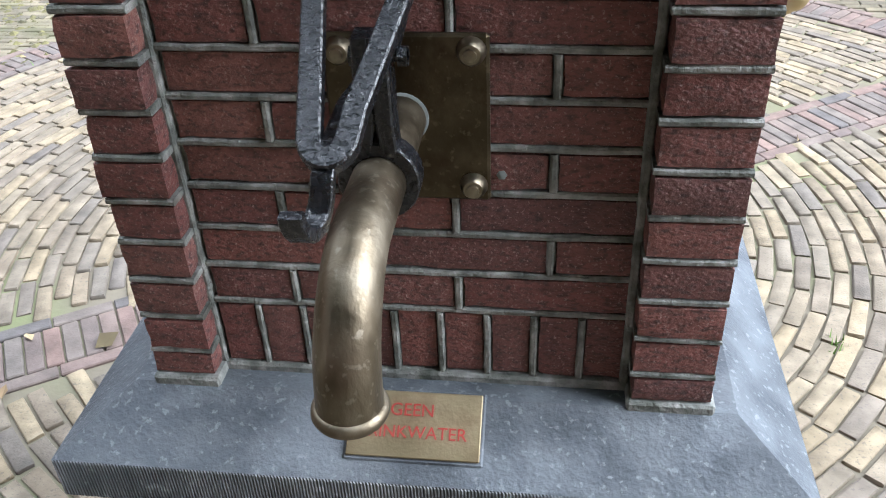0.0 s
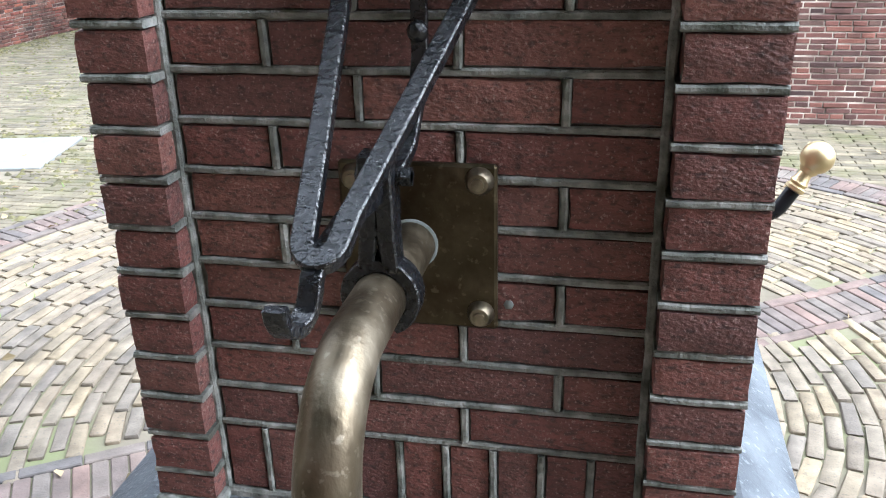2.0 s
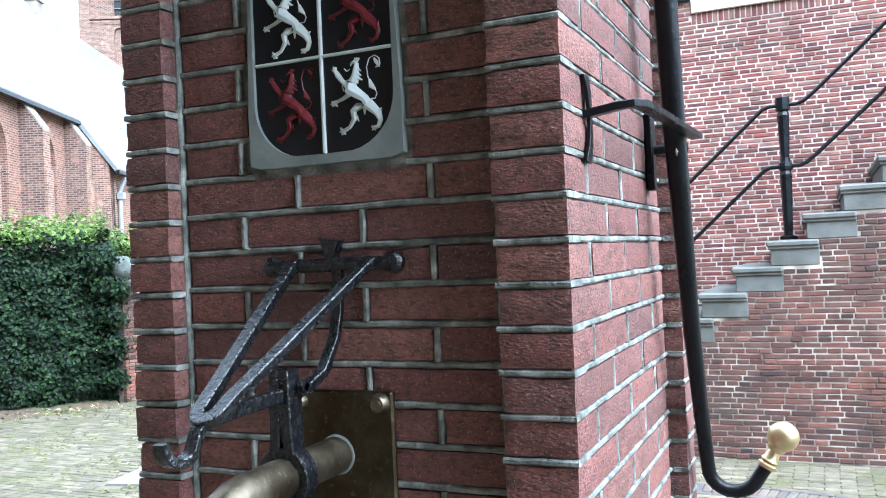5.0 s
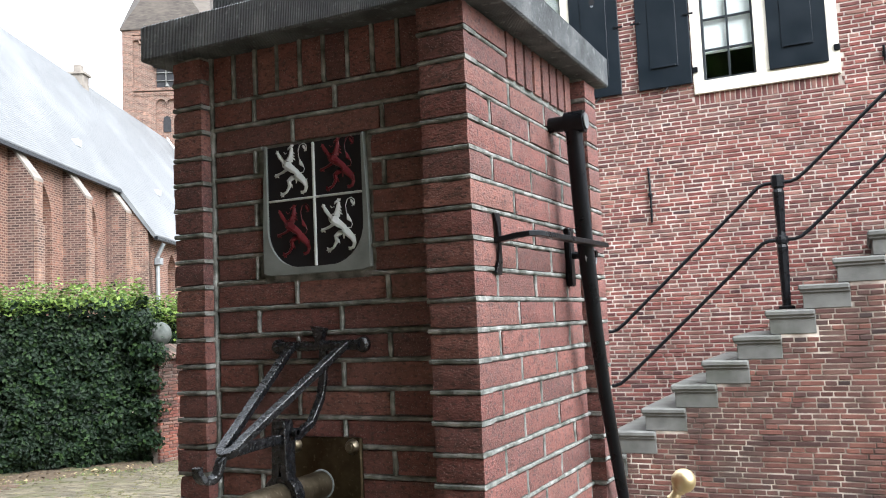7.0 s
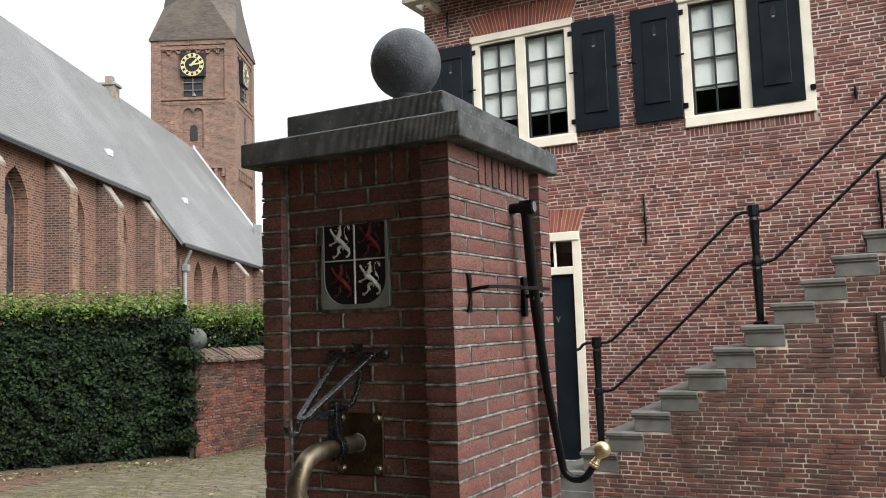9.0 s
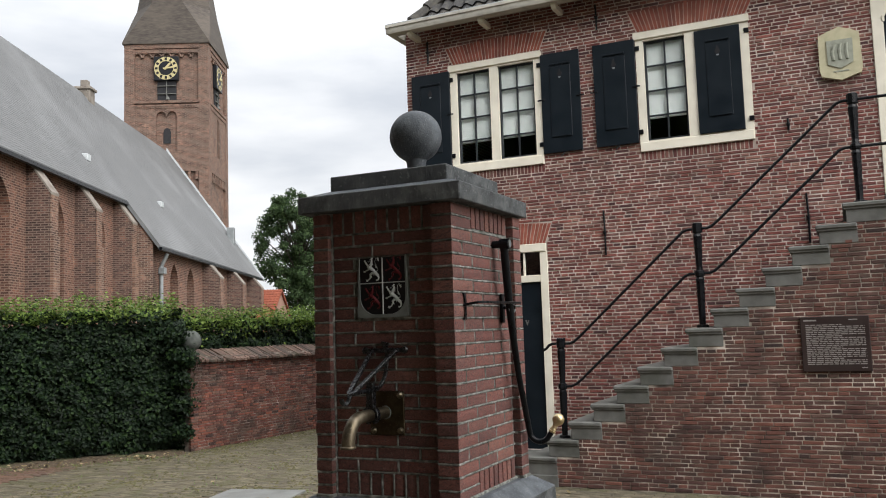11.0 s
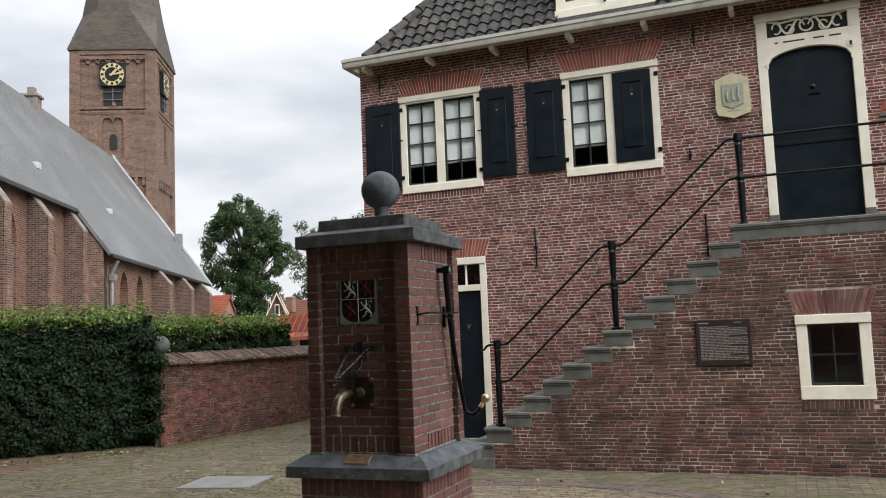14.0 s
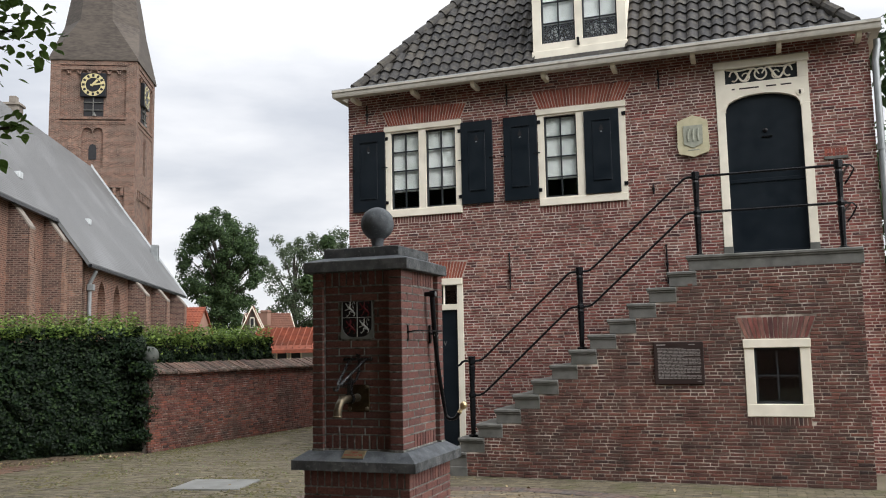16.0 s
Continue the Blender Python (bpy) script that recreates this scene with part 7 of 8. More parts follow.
tb = Solid().box(-TS + 0.22, TS - 0.22, -TS + 0.22, TS - 0.22, G - 0.5, T_EAVE, 0, tm)
tower_body = tw_part("tower_wall", tb, M_TOWER, None, "brown-red brick tower walls")
for sx in (-1, 1):
    for sy in (-1, 1):
        a, b = sorted((sx * TS, sx * (TS - 0.75)))
        c, d = sorted((sy * TS, sy * (TS - 0.75)))
        tw_part("corner_pilaster", Solid().box(a, b, c, d, G - 0.5, T_EAVE - 0.02, 0, tm), M_TOWER, tower_body)
faces = [(Matrix.Rotation(radians(-90), 4, "Z"), "choir side"), (Matrix.Identity(4), "square side")]
for rot, _ in faces:
    fm = tm @ rot          # local: -y is outwards, x across
    for z, h, d in ((T_EAVE - 0.35, 0.35, 0.03), (19.30, 0.2, 0.03), (19.08, 0.12, 0.01)):
        tw_part("string_course", Solid().box(-TS + 0.6, TS - 0.6, -TS - d, -TS + 0.2, z, z + h, 0, fm), M_TOWER, tower_body)
    st = Solid()
    for i in range(24):
        x = -TS + 0.8 + (2 * TS - 1.6) * i / 23
        st.box(x - 0.06, x + 0.06, -TS - 0.02, -TS + 0.15, 18.92, 19.08, 0, fm)
    for i in range(7):     # round-arched frieze under the eaves
        x = -TS + 0.95 + (2 * TS - 1.9) * i / 6
        st.tube([fm @ Vector((x + 0.33 * math.cos(radians(a)), -TS + 0.14, 22.85 + 0.33 * math.sin(radians(a)))) for a in range(0, 181, 30)], 0.09, 6)
    tw_part("string_course", Solid().box(-TS + 0.7, TS - 0.7, -TS + 0.02, -TS + 0.23, 23.15, 23.45, 0, fm), M_TOWER, tower_body)
    for i in range(9):
        x = -TS + 0.9 + (2 * TS - 1.8) * i / 8
        st.prism([(x - 0.11, 13.5), (x + 0.11, 13.5), (x + 0.11, 14.1), (x - 0.11, 14.1)], -TS + 0.02, -TS + 0.2, "y", fm)
    tw_part("string_course", Solid().box(-TS + 0.7, TS - 0.7, -TS + 0.0, -TS + 0.2, 14.1, 14.3, 0, fm), M_TOWER, tower_body)
    tw_part("corbel_frieze", st, M_TOWER, tower_body, "rows of small brick corbels", kind="stuff")
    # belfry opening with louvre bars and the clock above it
    # solid near-black panel paints the unlit inside of the belfry
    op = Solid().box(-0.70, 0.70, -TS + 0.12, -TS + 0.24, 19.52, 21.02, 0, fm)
    bo = tw_part("belfry_opening", op, M_UNLIT, tower_body, "near-black panel for the unlit belfry opening, with cross bars")
    lo = Solid()
    for z in (20.02, 20.62):
        lo.box(-0.71, 0.71, -TS + 0.02, -TS + 0.10, z - 0.025, z + 0.025, 0, fm)
    lo.box(-0.03, 0.03, -TS + 0.02, -TS + 0.10, 19.52, 21.0, 0, fm)
    lo.lathe([(0.02, 0.0), (0.16, 0.02), (0.12, 0.14), (0.05, 0.24), (0.02, 0.34)], (0.1, -TS + 0.02, 19.53), 10, fm)
    tw_part("louvre_bar", lo, M_STEP, bo)
    dial = Solid().box(-0.92, 0.92, -TS - 0.10, -TS + 0.24, 21.03, 22.85, 0.02, fm)
    ck_ = tw_part("clock", dial, M_SHIELD_BLACK, None, "square black clock dial with gilded figures and pointers")
    gd_ = Solid()
    n_c = 36
    for k in range(n_c):
        a0, a1 = 2 * math.pi * k / n_c, 2 * math.pi * (k + 1) / n_c
        gd_.prism([(0.55 * math.cos(a0), 21.94 + 0.55 * math.sin(a0)), (0.87 * math.cos(a0), 21.94 + 0.87 * math.sin(a0)), (0.87 * math.cos(a1), 21.94 + 0.87 * math.sin(a1)), (0.55 * math.cos(a1), 21.94 + 0.55 * math.sin(a1))], -TS - 0.115, -TS - 0.098, "y", fm)
    tw_part("dial_ring", gd_, M_GOLD, ck_, "pale gilded chapter ring")
    hr = Solid()
    for i in range(12):
        hr.box(-0.085, 0.085, -TS - 0.13, -TS - 0.112, 0.61, 0.82, 0, fm @ Matrix.Translation((0, 0, 21.94)) @ Matrix.Rotation(radians(30 * i), 4, "Y"))
    tw_part("hour_figures", hr, M_SHIELD_BLACK, ck_, "dark hour figures", kind="stuff")
    hd = Solid()
    hd.box(-0.06, 0.06, -TS - 0.16, -TS - 0.13, -0.2, 0.72, 0.01, fm @ Matrix.Translation((0, 0, 21.94)) @ Matrix.Rotation(radians(82), 4, "Y"))
    hd.box(-0.08, 0.08, -TS - 0.18, -TS - 0.15, -0.15, 0.50, 0.01, fm @ Matrix.Translation((0, 0, 21.94)) @ Matrix.Rotation(radians(42), 4, "Y"))
    tw_part("clock_hand", hd, M_GOLD, ck_)
    # paired blind niches and slit window
    ni = Solid()
    w_, y_a, y_b, z_s = TS - 0.74, -TS + 0.035, -TS + 0.225, 18.25
    nw = 0.39 if _ == "choir side" else 0.20
    ni.box(-w_, -2 * nw, y_a, y_b, 14.3, 19.08, 0, fm)
    ni.box(2 * nw, w_, y_a, y_b, 14.3, 19.08, 0, fm)
    for x in (-nw, nw):
        top = [(x - nw + 2 * nw * q / 10, z_s + 0.42 * math.sqrt(max(0.0, 1 - (q / 5 - 1) ** 2))) for q in range(11)]
        for (u0, v0), (u1, v1) in zip(top, top[1:]):
            ni.prism([(u0, v0), (u1, v1), (u1, 19.08), (u0, 19.08)], y_a, y_b, "y", fm)
    ni.box(-2 * nw, 2 * nw, y_a, y_b, 14.3, 15.6, 0, fm)
    tw_part("blind_niche", ni, M_TOWER, tower_body)
    # near-black panel paints the slit's unlit depth
    sl_ = Solid().prism([(-0.28, 16.25), (0.28, 16.25), (0.28, 17.1), (0.2, 17.35), (0, 17.45), (-0.2, 17.35), (-0.28, 17.1)], -TS + 0.17, -TS + 0.24, "y", fm)
    tw_part("slit_window", sl_, M_UNLIT, tower_body)
sp_ = Solid()
ring_z = [(TS + 0.12, T_EAVE), (TS + 0.12, T_EAVE + 0.12), (TS * 0.90, T_EAVE + 3.3), (TS * 0.79, T_EAVE + 5.5), (0.05, T_EAVE + 19)]
vs, fs = [], []
for i, (h, z) in enumerate(ring_z):
    c = h if i < 2 else h * 0.42      # square foot turning into an eight-sided spire
    k = h * 0.999 if i < 2 else c
    vs += [tm @ Vector(p) for p in ((-h, -k, z), (-k, -h, z), (k, -h, z), (h, -k, z), (h, k, z), (k, h, z), (-k, h, z), (-h, k, z))]
for i in range(len(ring_z) - 1):
    for j in range(8):
        fs.append((i * 8 + j, i * 8 + (j + 1) % 8, (i + 1) * 8 + (j + 1) % 8, (i + 1) * 8 + j))
fs.append(tuple(range(7, -1, -1)))
tw_part("spire", sp_.add(vs, fs), M_SPIRE, None, "brown-grey slated spire, square turning eight-sided")

# ---- far houses and trees ----


def tree(name, base, height, crown_z, radius, count, leaf, label, seed, mat, squash=1.0, trunk=0.25, clumps=26, tight=1.0, ivy=0.0):
    """A tapered trunk with limbs, and a crown of leaf clumps with gaps between them."""
    rng = random.Random(seed)
    ob = thing(name, label, "tree", (base[0], base[1], G), "pale trees beyond the square" if name == "poplar_tree" else "")
    s = Solid()
    s.tube([(0, 0, -0.2), (0.05, 0.02, height * 0.25), (-0.04, 0.05, height * 0.55), (0.02, 0, height * 0.85)], [trunk * 1.3, trunk, trunk * 0.7, trunk * 0.15], 10)
    lv = Solid()
    mids = []
    for i in range(clumps):
        while True:
            p = Vector((rng.uniform(-1, 1), rng.uniform(-1, 1), rng.uniform(-1, 1)))
            if 0.25 < p.length < 1:
                break
        q = Vector((p.x * radius, p.y * radius, crown_z + p.z * (height - crown_z) * squash))
        mids.append((q, radius * rng.uniform(0.15, 0.34) * tight))
        if i % 2 == 0:
            st = Vector((0, 0, min(q.z * 0.62, height * 0.7)))
            s.tube([st, st.lerp(q, 0.5) + Vector((0, 0, 0.1 * radius)), q], [trunk * 0.35, trunk * 0.2, 0.02], 6)
    part("trunk", s, M_BARK, ob, "grey tapered trunk with limbs", True)
    for i in range(count):
        q, r = mids[rng.randrange(len(mids))]
        v = Vector((rng.gauss(0, 1), rng.gauss(0, 1), rng.gauss(0, 0.8))).normalized()
        p = q + v * r * (rng.random() ** 0.4)
        leaf_patch(lv, rng, p, (v + Vector((0, 0, 0.5))).normalized(), leaf * rng.uniform(0.7, 1.3))
    part("crown", lv, mat, ob, kind="stuff")
    if ivy:
        iv = Solid()
        for i in range(5200):
            v = Vector((rng.gauss(0, 1), rng.gauss(0, 1), 0)).normalized()
            h_ = rng.uniform(0.5, height * 0.45)
            r = (0.5 + 0.55 * noise.noise(Vector((v.x * 1.2, v.y * 1.2, h_ * 0.8)))  + 0.25) * (1.25 - h_ / height)
            leaf_patch(iv, rng, v * max(r, 0.2) * ivy * rng.uniform(0.85, 1.05) + Vector((0, 0, h_)), (v + Vector((0, 0, 0.3))).normalized(), leaf * rng.uniform(0.7, 1.2))
        part("ivy", iv, M_LEAF_TREE, ob, "ivy thick round the trunk", kind="stuff")
    return ob


def ray_place(px, dist):
    """A place on the ground dist metres ahead of the walk's end, px across the picture."""
    f, r = Vector((-0.341, 0.940, 0)), Vector((0.940, 0.341, 0))
    return Vector((2.53, -5.27, 0)) + (f + r * ((px - 784) / 1512)) * dist


p = ray_place(393, 75)
tree("lime_tree", p, 14.8, 8.8, 3.6, 39000, 0.20, "dark green round-crowned tree beyond the churchyard", 21, M_LEAF_TREE, 0.92, 0.26, 135, 0.76, 1.7)
p = ray_place(520, 95)
tree("poplar_tree", p, 15.0, 8.2, 4.8, 12000, 0.25, "pale silvery green tree with open crown", 22, M_LEAF_PALE, 1.0, 0.3, 60, 0.7)
p = ray_place(595, 92)
tree("poplar_tree", p, 15.4, 8.2, 4.6, 12000, 0.25, "pale silvery green tree with open crown", 23, M_LEAF_PALE, 1.0, 0.3, 60, 0.7)
p = ray_place(600, 60)
tree("dark_tree", p, 9.6, 5.6, 2.9, 8000, 0.35, "dark low tree beside the town hall", 24, M_LEAF_TREE, 1.0, 0.25, 24)
tree("garden_tree", (9.5, 16.5), 12.5, 6.5, 4.2, 14000, 0.24, "dense dark tree behind the town hall's corner", 25, M_LEAF_TREE, 1.0, 0.3, 40)


def far_house(name, px, dist, w, d, eave, ridge, yaw, label, gable=False, roof=None, wall=None):
    o = ray_place(px, dist)
    m = Matrix.Translation((o.x, o.y, G)) @ Matrix.Rotation(radians(yaw), 4, "Z")
    ob = thing(name, label, "house", (o.x, o.y, G))
    inv = Matrix.Translation((-o.x, -o.y, -G))
    b = part("wall", Solid().prism([(-d / 2, -0.3), (d / 2, -0.3), (d / 2, eave), (0, ridge - 0.1), (-d / 2, eave)], -w / 2, w / 2, "x", m), wall or M_PLAIN_WALL, ob)
    b.matrix_parent_inverse = inv
    r = Solid()
    for s in (-1, 1):
        r.prism([(0, ridge), (s * (d / 2 + 0.3), eave - 0.3 * (ridge - eave) / (d / 2)), (s * (d / 2 + 0.3), eave - 0.12 - 0.3 * (ridge - eave) / (d / 2)), (0, ridge - 0.14)], -w / 2 - 0.15, w / 2 + 0.15, "x", m)
    t = part("roof", r, roof or M_ROOF_ORANGE_FLAT, ob, "clay-tile roof")
    t.matrix_parent_inverse = inv
    r = Solid()
    n = 15
    for i in range(n):
        for s in (-1, 1):
            u0, u1 = i / n, (i + 1) / n
            y0_, y1_, z0_, z1_ = s * u0 * d / 2, s * u1 * d / 2, ridge - u0 * (ridge - eave), ridge - u1 * (ridge - eave)
            r.prism([(y0_, z0_ + 0.004), (y1_, z1_ + 0.055), (y1_, z1_ - 0.03), (y0_, z0_ - 0.03)], -w / 2 - 0.15, w / 2 + 0.15, "x", m)
    k = int((w + 0.3) / 0.21)
    for i in range(k + 1):
        x = -w / 2 - 0.13 + (w + 0.26) * i / k
        for s in (-1, 1):
            r.tube([m @ Vector((x, 0, ridge + 0.035)), m @ Vector((x, s * (d / 2 + 0.28), eave + 0.045 - 0.28 * (ridge - eave) / (d / 2)))], 0.02, 5)
    t = part("tile_rows", r, roof or M_ROOF_ORANGE_FLAT, ob, kind="stuff")
    t.matrix_parent_inverse = inv
    if gable:
        for s in (-1, 1):
            for x in (-w / 2 - 0.18, w / 2 + 0.10):
                g = Solid().prism([(0, ridge + 0.04), (s * (d / 2 + 0.32), eave - 0.3), (s * (d / 2 + 0.32), eave - 0.42), (0, ridge - 0.10)], x, x + 0.08, "x", m)
                q = part("bargeboard", g, M_WHITE, ob, "white gable board")
                q.matrix_parent_inverse = inv
        for x, o in ((-w / 2 - 0.06, -0.02), (w / 2 + 0.02, 0.02)):
            q = part("gable_window", Solid().box(x, x + 0.04, -d * 0.14, d * 0.14, eave + 0.08, eave + 0.5 * (ridge - eave), 0.01, m), M_WHITE, ob, "white attic window")
            q.matrix_parent_inverse = inv
            q = part("pane", Solid().box(x + o, x + o + 0.04, -d * 0.10, d * 0.10, eave + 0.13, eave + 0.46 * (ridge - eave), 0, m), M_CH_GLASS, ob)
            q.matrix_parent_inverse = inv
    return ob


far_house("cottage", 284, 62, 6.2, 6.0, 2.2, 4.95, 18, "low house with bright orange roof beyond the churchyard")
far_house("gabled_house", 447, 58, 1.0, 1.1, 3.2, 4.72, -64, "dark house with white-boarded pointed gable", True, M_ROOF_DULL, M_SPIRE)
row = far_house("row_house", 473, 66, 3.3, 4.0, 2.4, 4.6, 48, "house with dull weathered tile roof and white verge boards", True, M_ROOF_DULL)
garden = far_house("garden_house", 552, 30, 3.5, 2.6, 1.90, 2.50, 20, "low pale garden house with orange tile roof", True, None, M_PALE_WALL)
o = ray_place(552, 30)
m = Matrix.Translation((o.x, o.y, G)) @ Matrix.Rotation(radians(20), 4, "Z")
for x0, x1 in ((-1.02, -0.62), (-0.56, -0.16), (0.3, 0.7)):
    w = part("window", Solid().box(x0, x0 + 0.045, -1.34, -1.29, 1.06, 1.81, 0.004, m).box(x1 - 0.045, x1, -1.34, -1.29, 1.06, 1.81, 0.004, m).box(x0 + 0.045, x1 - 0.045, -1.34, -1.29, 1.06, 1.105, 0.004, m).box(x0 + 0.045, x1 - 0.045, -1.34, -1.29, 1.765, 1.81, 0.004, m), M_WHITE, garden, "white-framed window")
    w.matrix_parent_inverse = Matrix.Translation((-o.x, -o.y, -G))
    g = part("pane", Solid().box(x0 + 0.04, x1 - 0.04, -1.315, -1.305, 1.10, 1.77, 0, m), M_CH_GLASS, w)
o = ray_place(469, 64.5)
chm = part("chimney", Solid().box(o.x - 0.3, o.x + 0.3, o.y - 0.25, o.y + 0.25, G + 3.6, G + 4.75, 0.02).box(o.x - 0.35, o.x + 0.35, o.y - 0.3, o.y + 0.3, G + 4.6, G + 4.68, 0.01), M_PLAIN_WALL, row, "grey-brown brick chimney")
chm.matrix_parent_inverse = Matrix.Translation(-row.location)

# ---- trees over the square: a low bough in view, unseen crowns added for shade ----
def broad_leaf(solid, rng, p, size):
    t = Vector((rng.uniform(-1, 1), rng.uniform(-1, 1), rng.uniform(-1.2, 0.2))).normalized()
    s_ = t.cross(Vector((rng.uniform(-0.6, 0.6), rng.uniform(-0.6, 0.6), 1))).normalized()
    n_ = s_.cross(t)
    shape = ((-0.5, 0.0, 0), (-0.38, 0.26, 0.04), (-0.1, 0.40, 0.06), (0.2, 0.28, 0.04), (0.55, 0.0, 0), (0.2, -0.28, 0.04), (-0.1, -0.40, 0.06), (-0.38, -0.26, 0.04))
    solid.add([p + size * (t * a + s_ * b + n_ * c) for a, b, c in shape], [(0, 1, 2, 3, 4), (0, 4, 5, 6, 7)])


M_BROAD = thin_leaf(material("broad_leaf", [(0.08, 0.145, 0.03), (0.12, 0.20, 0.05), (0.10, 0.17, 0.042)], rough=0.5, rand="island", scale=3, bump=0), 0.45)


def shade_tree(at, tips, seed, lean):
    """A broad tree: clumps given as (middle, radius, leaves, leaf size)."""
    rng = random.Random(seed)
    ob = thing("plane_tree", "broad leafy tree, mostly unseen, its crown added to shade the pump", "tree", (at[0], at[1], G), "broad trees over the square")
    inv = Matrix.Translation((-at[0], -at[1], -G))
    s, lv = Solid(), Solid()
    x, y = at
    s.tube([(x, y, -0.2), (x + 0.05, y, 1.5), (x, y + lean, 3.4), (x + 0.1, y + lean, 6.5)], [0.30, 0.24, 0.2, 0.05], 12)
    for q, r, c, size in tips:
        if size < 0.1 or rng.random() < 0.4:
            st = Vector((x + 0.02, y + lean, min(q.z * 0.72, 5.0)))
            s.tube([st, st.lerp(q, 0.55) + Vector((0, 0, 0.25)), q], [0.06, 0.03, 0.008], 6)
        for i in range(c):
            v = Vector((rng.gauss(0, 1), rng.gauss(0, 1), rng.gauss(0, 0.8))).normalized()
            broad_leaf(lv, rng, q + v * r * rng.random() ** 0.4, size * rng.uniform(0.8, 1.2))
    part("trunk", s, M_BARK, ob, "grey trunk with spreading limbs", True).matrix_parent_inverse = inv
    part("crown", lv, M_BROAD, ob, kind="stuff").matrix_parent_inverse = inv


rng = random.Random(31)
# crown clumps out of view, added to keep sky light off the pump
tips = []
for i in range(235):
    q = Vector((rng.uniform(-8.5, 4.6), rng.uniform(-11.0, -0.8), rng.uniform(6.3, 8.4)))
    q.y = min(q.y, -1.3 - 0.3 * max(0, q.x))
    q.z -= 1.1 if q.y < -2.8 else 0
    tips.append((q, rng.uniform(0.85, 1.25), 320, 0.24))
# the low bough over the end of the walk
for q, r, c in (((-0.98, -2.02, 3.44), 0.28, 110), ((-1.15, -2.05, 3.62), 0.35, 130), ((-0.91, -2.09, 2.90), 0.10, 26), ((-0.97, -2.09, 2.70), 0.08, 14), ((-1.4, -2.2, 3.5), 0.5, 220), ((-2.2, -2.6, 4.0), 0.7, 300)):
    tips.append((Vector(q), r, c, 0.057))
shade_tree((-4.2, -3.4), tips, 32, 0.1)
# a second tree, wholly out of view, added to block sun and sky
tips = []
for i in range(52):
    q = Vector((rng.uniform(2.6, 9.5), rng.uniform(-7.0, -1.3), rng.uniform(4.6, 8.2)))
    q.y = min(q.y, -1.5 - 0.25 * q.x)
    tips.append((q, rng.uniform(0.8, 1.1), 320, 0.24))
shade_tree((6.6, -4.6), tips, 33, -0.1)
# unseen plain walls, added to close the square and cut off low sky
for nm, x0, x1, y0, y1, h in (("wall_south", -30, 25, -15.3, -15, 8.5), ("wall_east", 21, 21.3, -17, 8, 4.5)):
    tagged(part(nm, Solid().box(x0, x1, y0, y1, G - 0.2, h), M_PLAIN_WALL, None, kind="structure"), "unseen plain wall added to close the square and block low sky", "wall")

# ---- paving ----
PC = Vector((-0.22, 2.02))
RING = 2.90
B0, B1, BWID = Vector((-1.27, 1.285)), Vector((1.03, 2.745)), 0.335
bd = (B1 - B0).normalized()
bn = Vector((-bd.y, bd.x))


def in_band(x, y):
    return abs((Vector((x, y)) - B0).dot(bn)) < BWID / 2


square = tagged(new("paved_square"), "circular clinker paving in yellow and grey round the pump", "pavement", kind="structure")
square.location = (PC.x, PC.y, G)
sq_inv = Matrix.Translation((-PC.x, -PC.y, -G))
CACHE_P = []
for i in range(5):
    me = Solid().box(-0.096, 0.096, -0.0262, 0.0262, -0.03, 0.0, 0.0045, None, 0.003, random.Random(40 + i)).mesh("clinker", True, 50)
    me.materials.append(M_PAVE_Y)
    CACHE_P.append(me)
rng = random.Random(17)
yj, bj, gj = Solid(), Solid(), Solid()
singles = 0
r = 0.10
while r < RING:
    n = max(3, int(2 * math.pi * r / 0.203))
    ph = rng.random()
    for i in range(n):
        a = 2 * math.pi * (i + ph) / n
        x, y = PC.x + r * math.cos(a), PC.y + r * math.sin(a)
        if in_band(x, y) or (abs(x) < 0.33 and -0.01 < y < 0.66):
            continue
        m = Matrix.Translation((x + rng.uniform(-0.002, 0.002), y, G + rng.uniform(-0.003, 0.002))) @ Euler((rng.uniform(-0.02, 0.02), rng.uniform(-0.012, 0.012), a + math.pi / 2 + rng.uniform(-0.02, 0.02))).to_matrix().to_4x4()
        near = (0.75 < x < 2.0 and 0.9 < y < 2.9) or (-2.3 < x < -0.9 and 0.7 < y < 2.6)
        if near and singles < 300:
            ob = new("clinker", CACHE_P[rng.randrange(5)])
            ob.parent, ob.matrix_parent_inverse = square, sq_inv
            ob.matrix_basis = m
            singles += 1
        else:
            yj.box(-0.096 + rng.uniform(0, 0.006), 0.096, -0.0262, 0.0262, -0.03, 0.0, 0.0045, m, 0.0025, rng)
    r += 0.0615


def field_of(solid, x0, x1, y0, y1, ok, rng, ang=0.0, lx=0.203, ly=0.058, o=(0, 0)):
    """Straight running-bond clinkers in a rectangle turned by ang round o."""
    rm = Matrix.Translation((o[0], o[1], 0)) @ Matrix.Rotation(ang, 4, "Z")
    k, y = 0, y0
    while y < y1:
        x = x0 - (lx / 2 if k % 2 else 0)
        while x < x1:
            c = rm @ Vector((x + lx / 2, y + ly / 2, 0))
            if ok(c.x, c.y):
                solid.box(x + 0.003, x + lx - 0.003, y + 0.0025, y + ly - 0.0025, G - 0.03, G + rng.uniform(-0.004, 0.002), 0.004, rm)
            x += lx
        y += ly
        k += 1


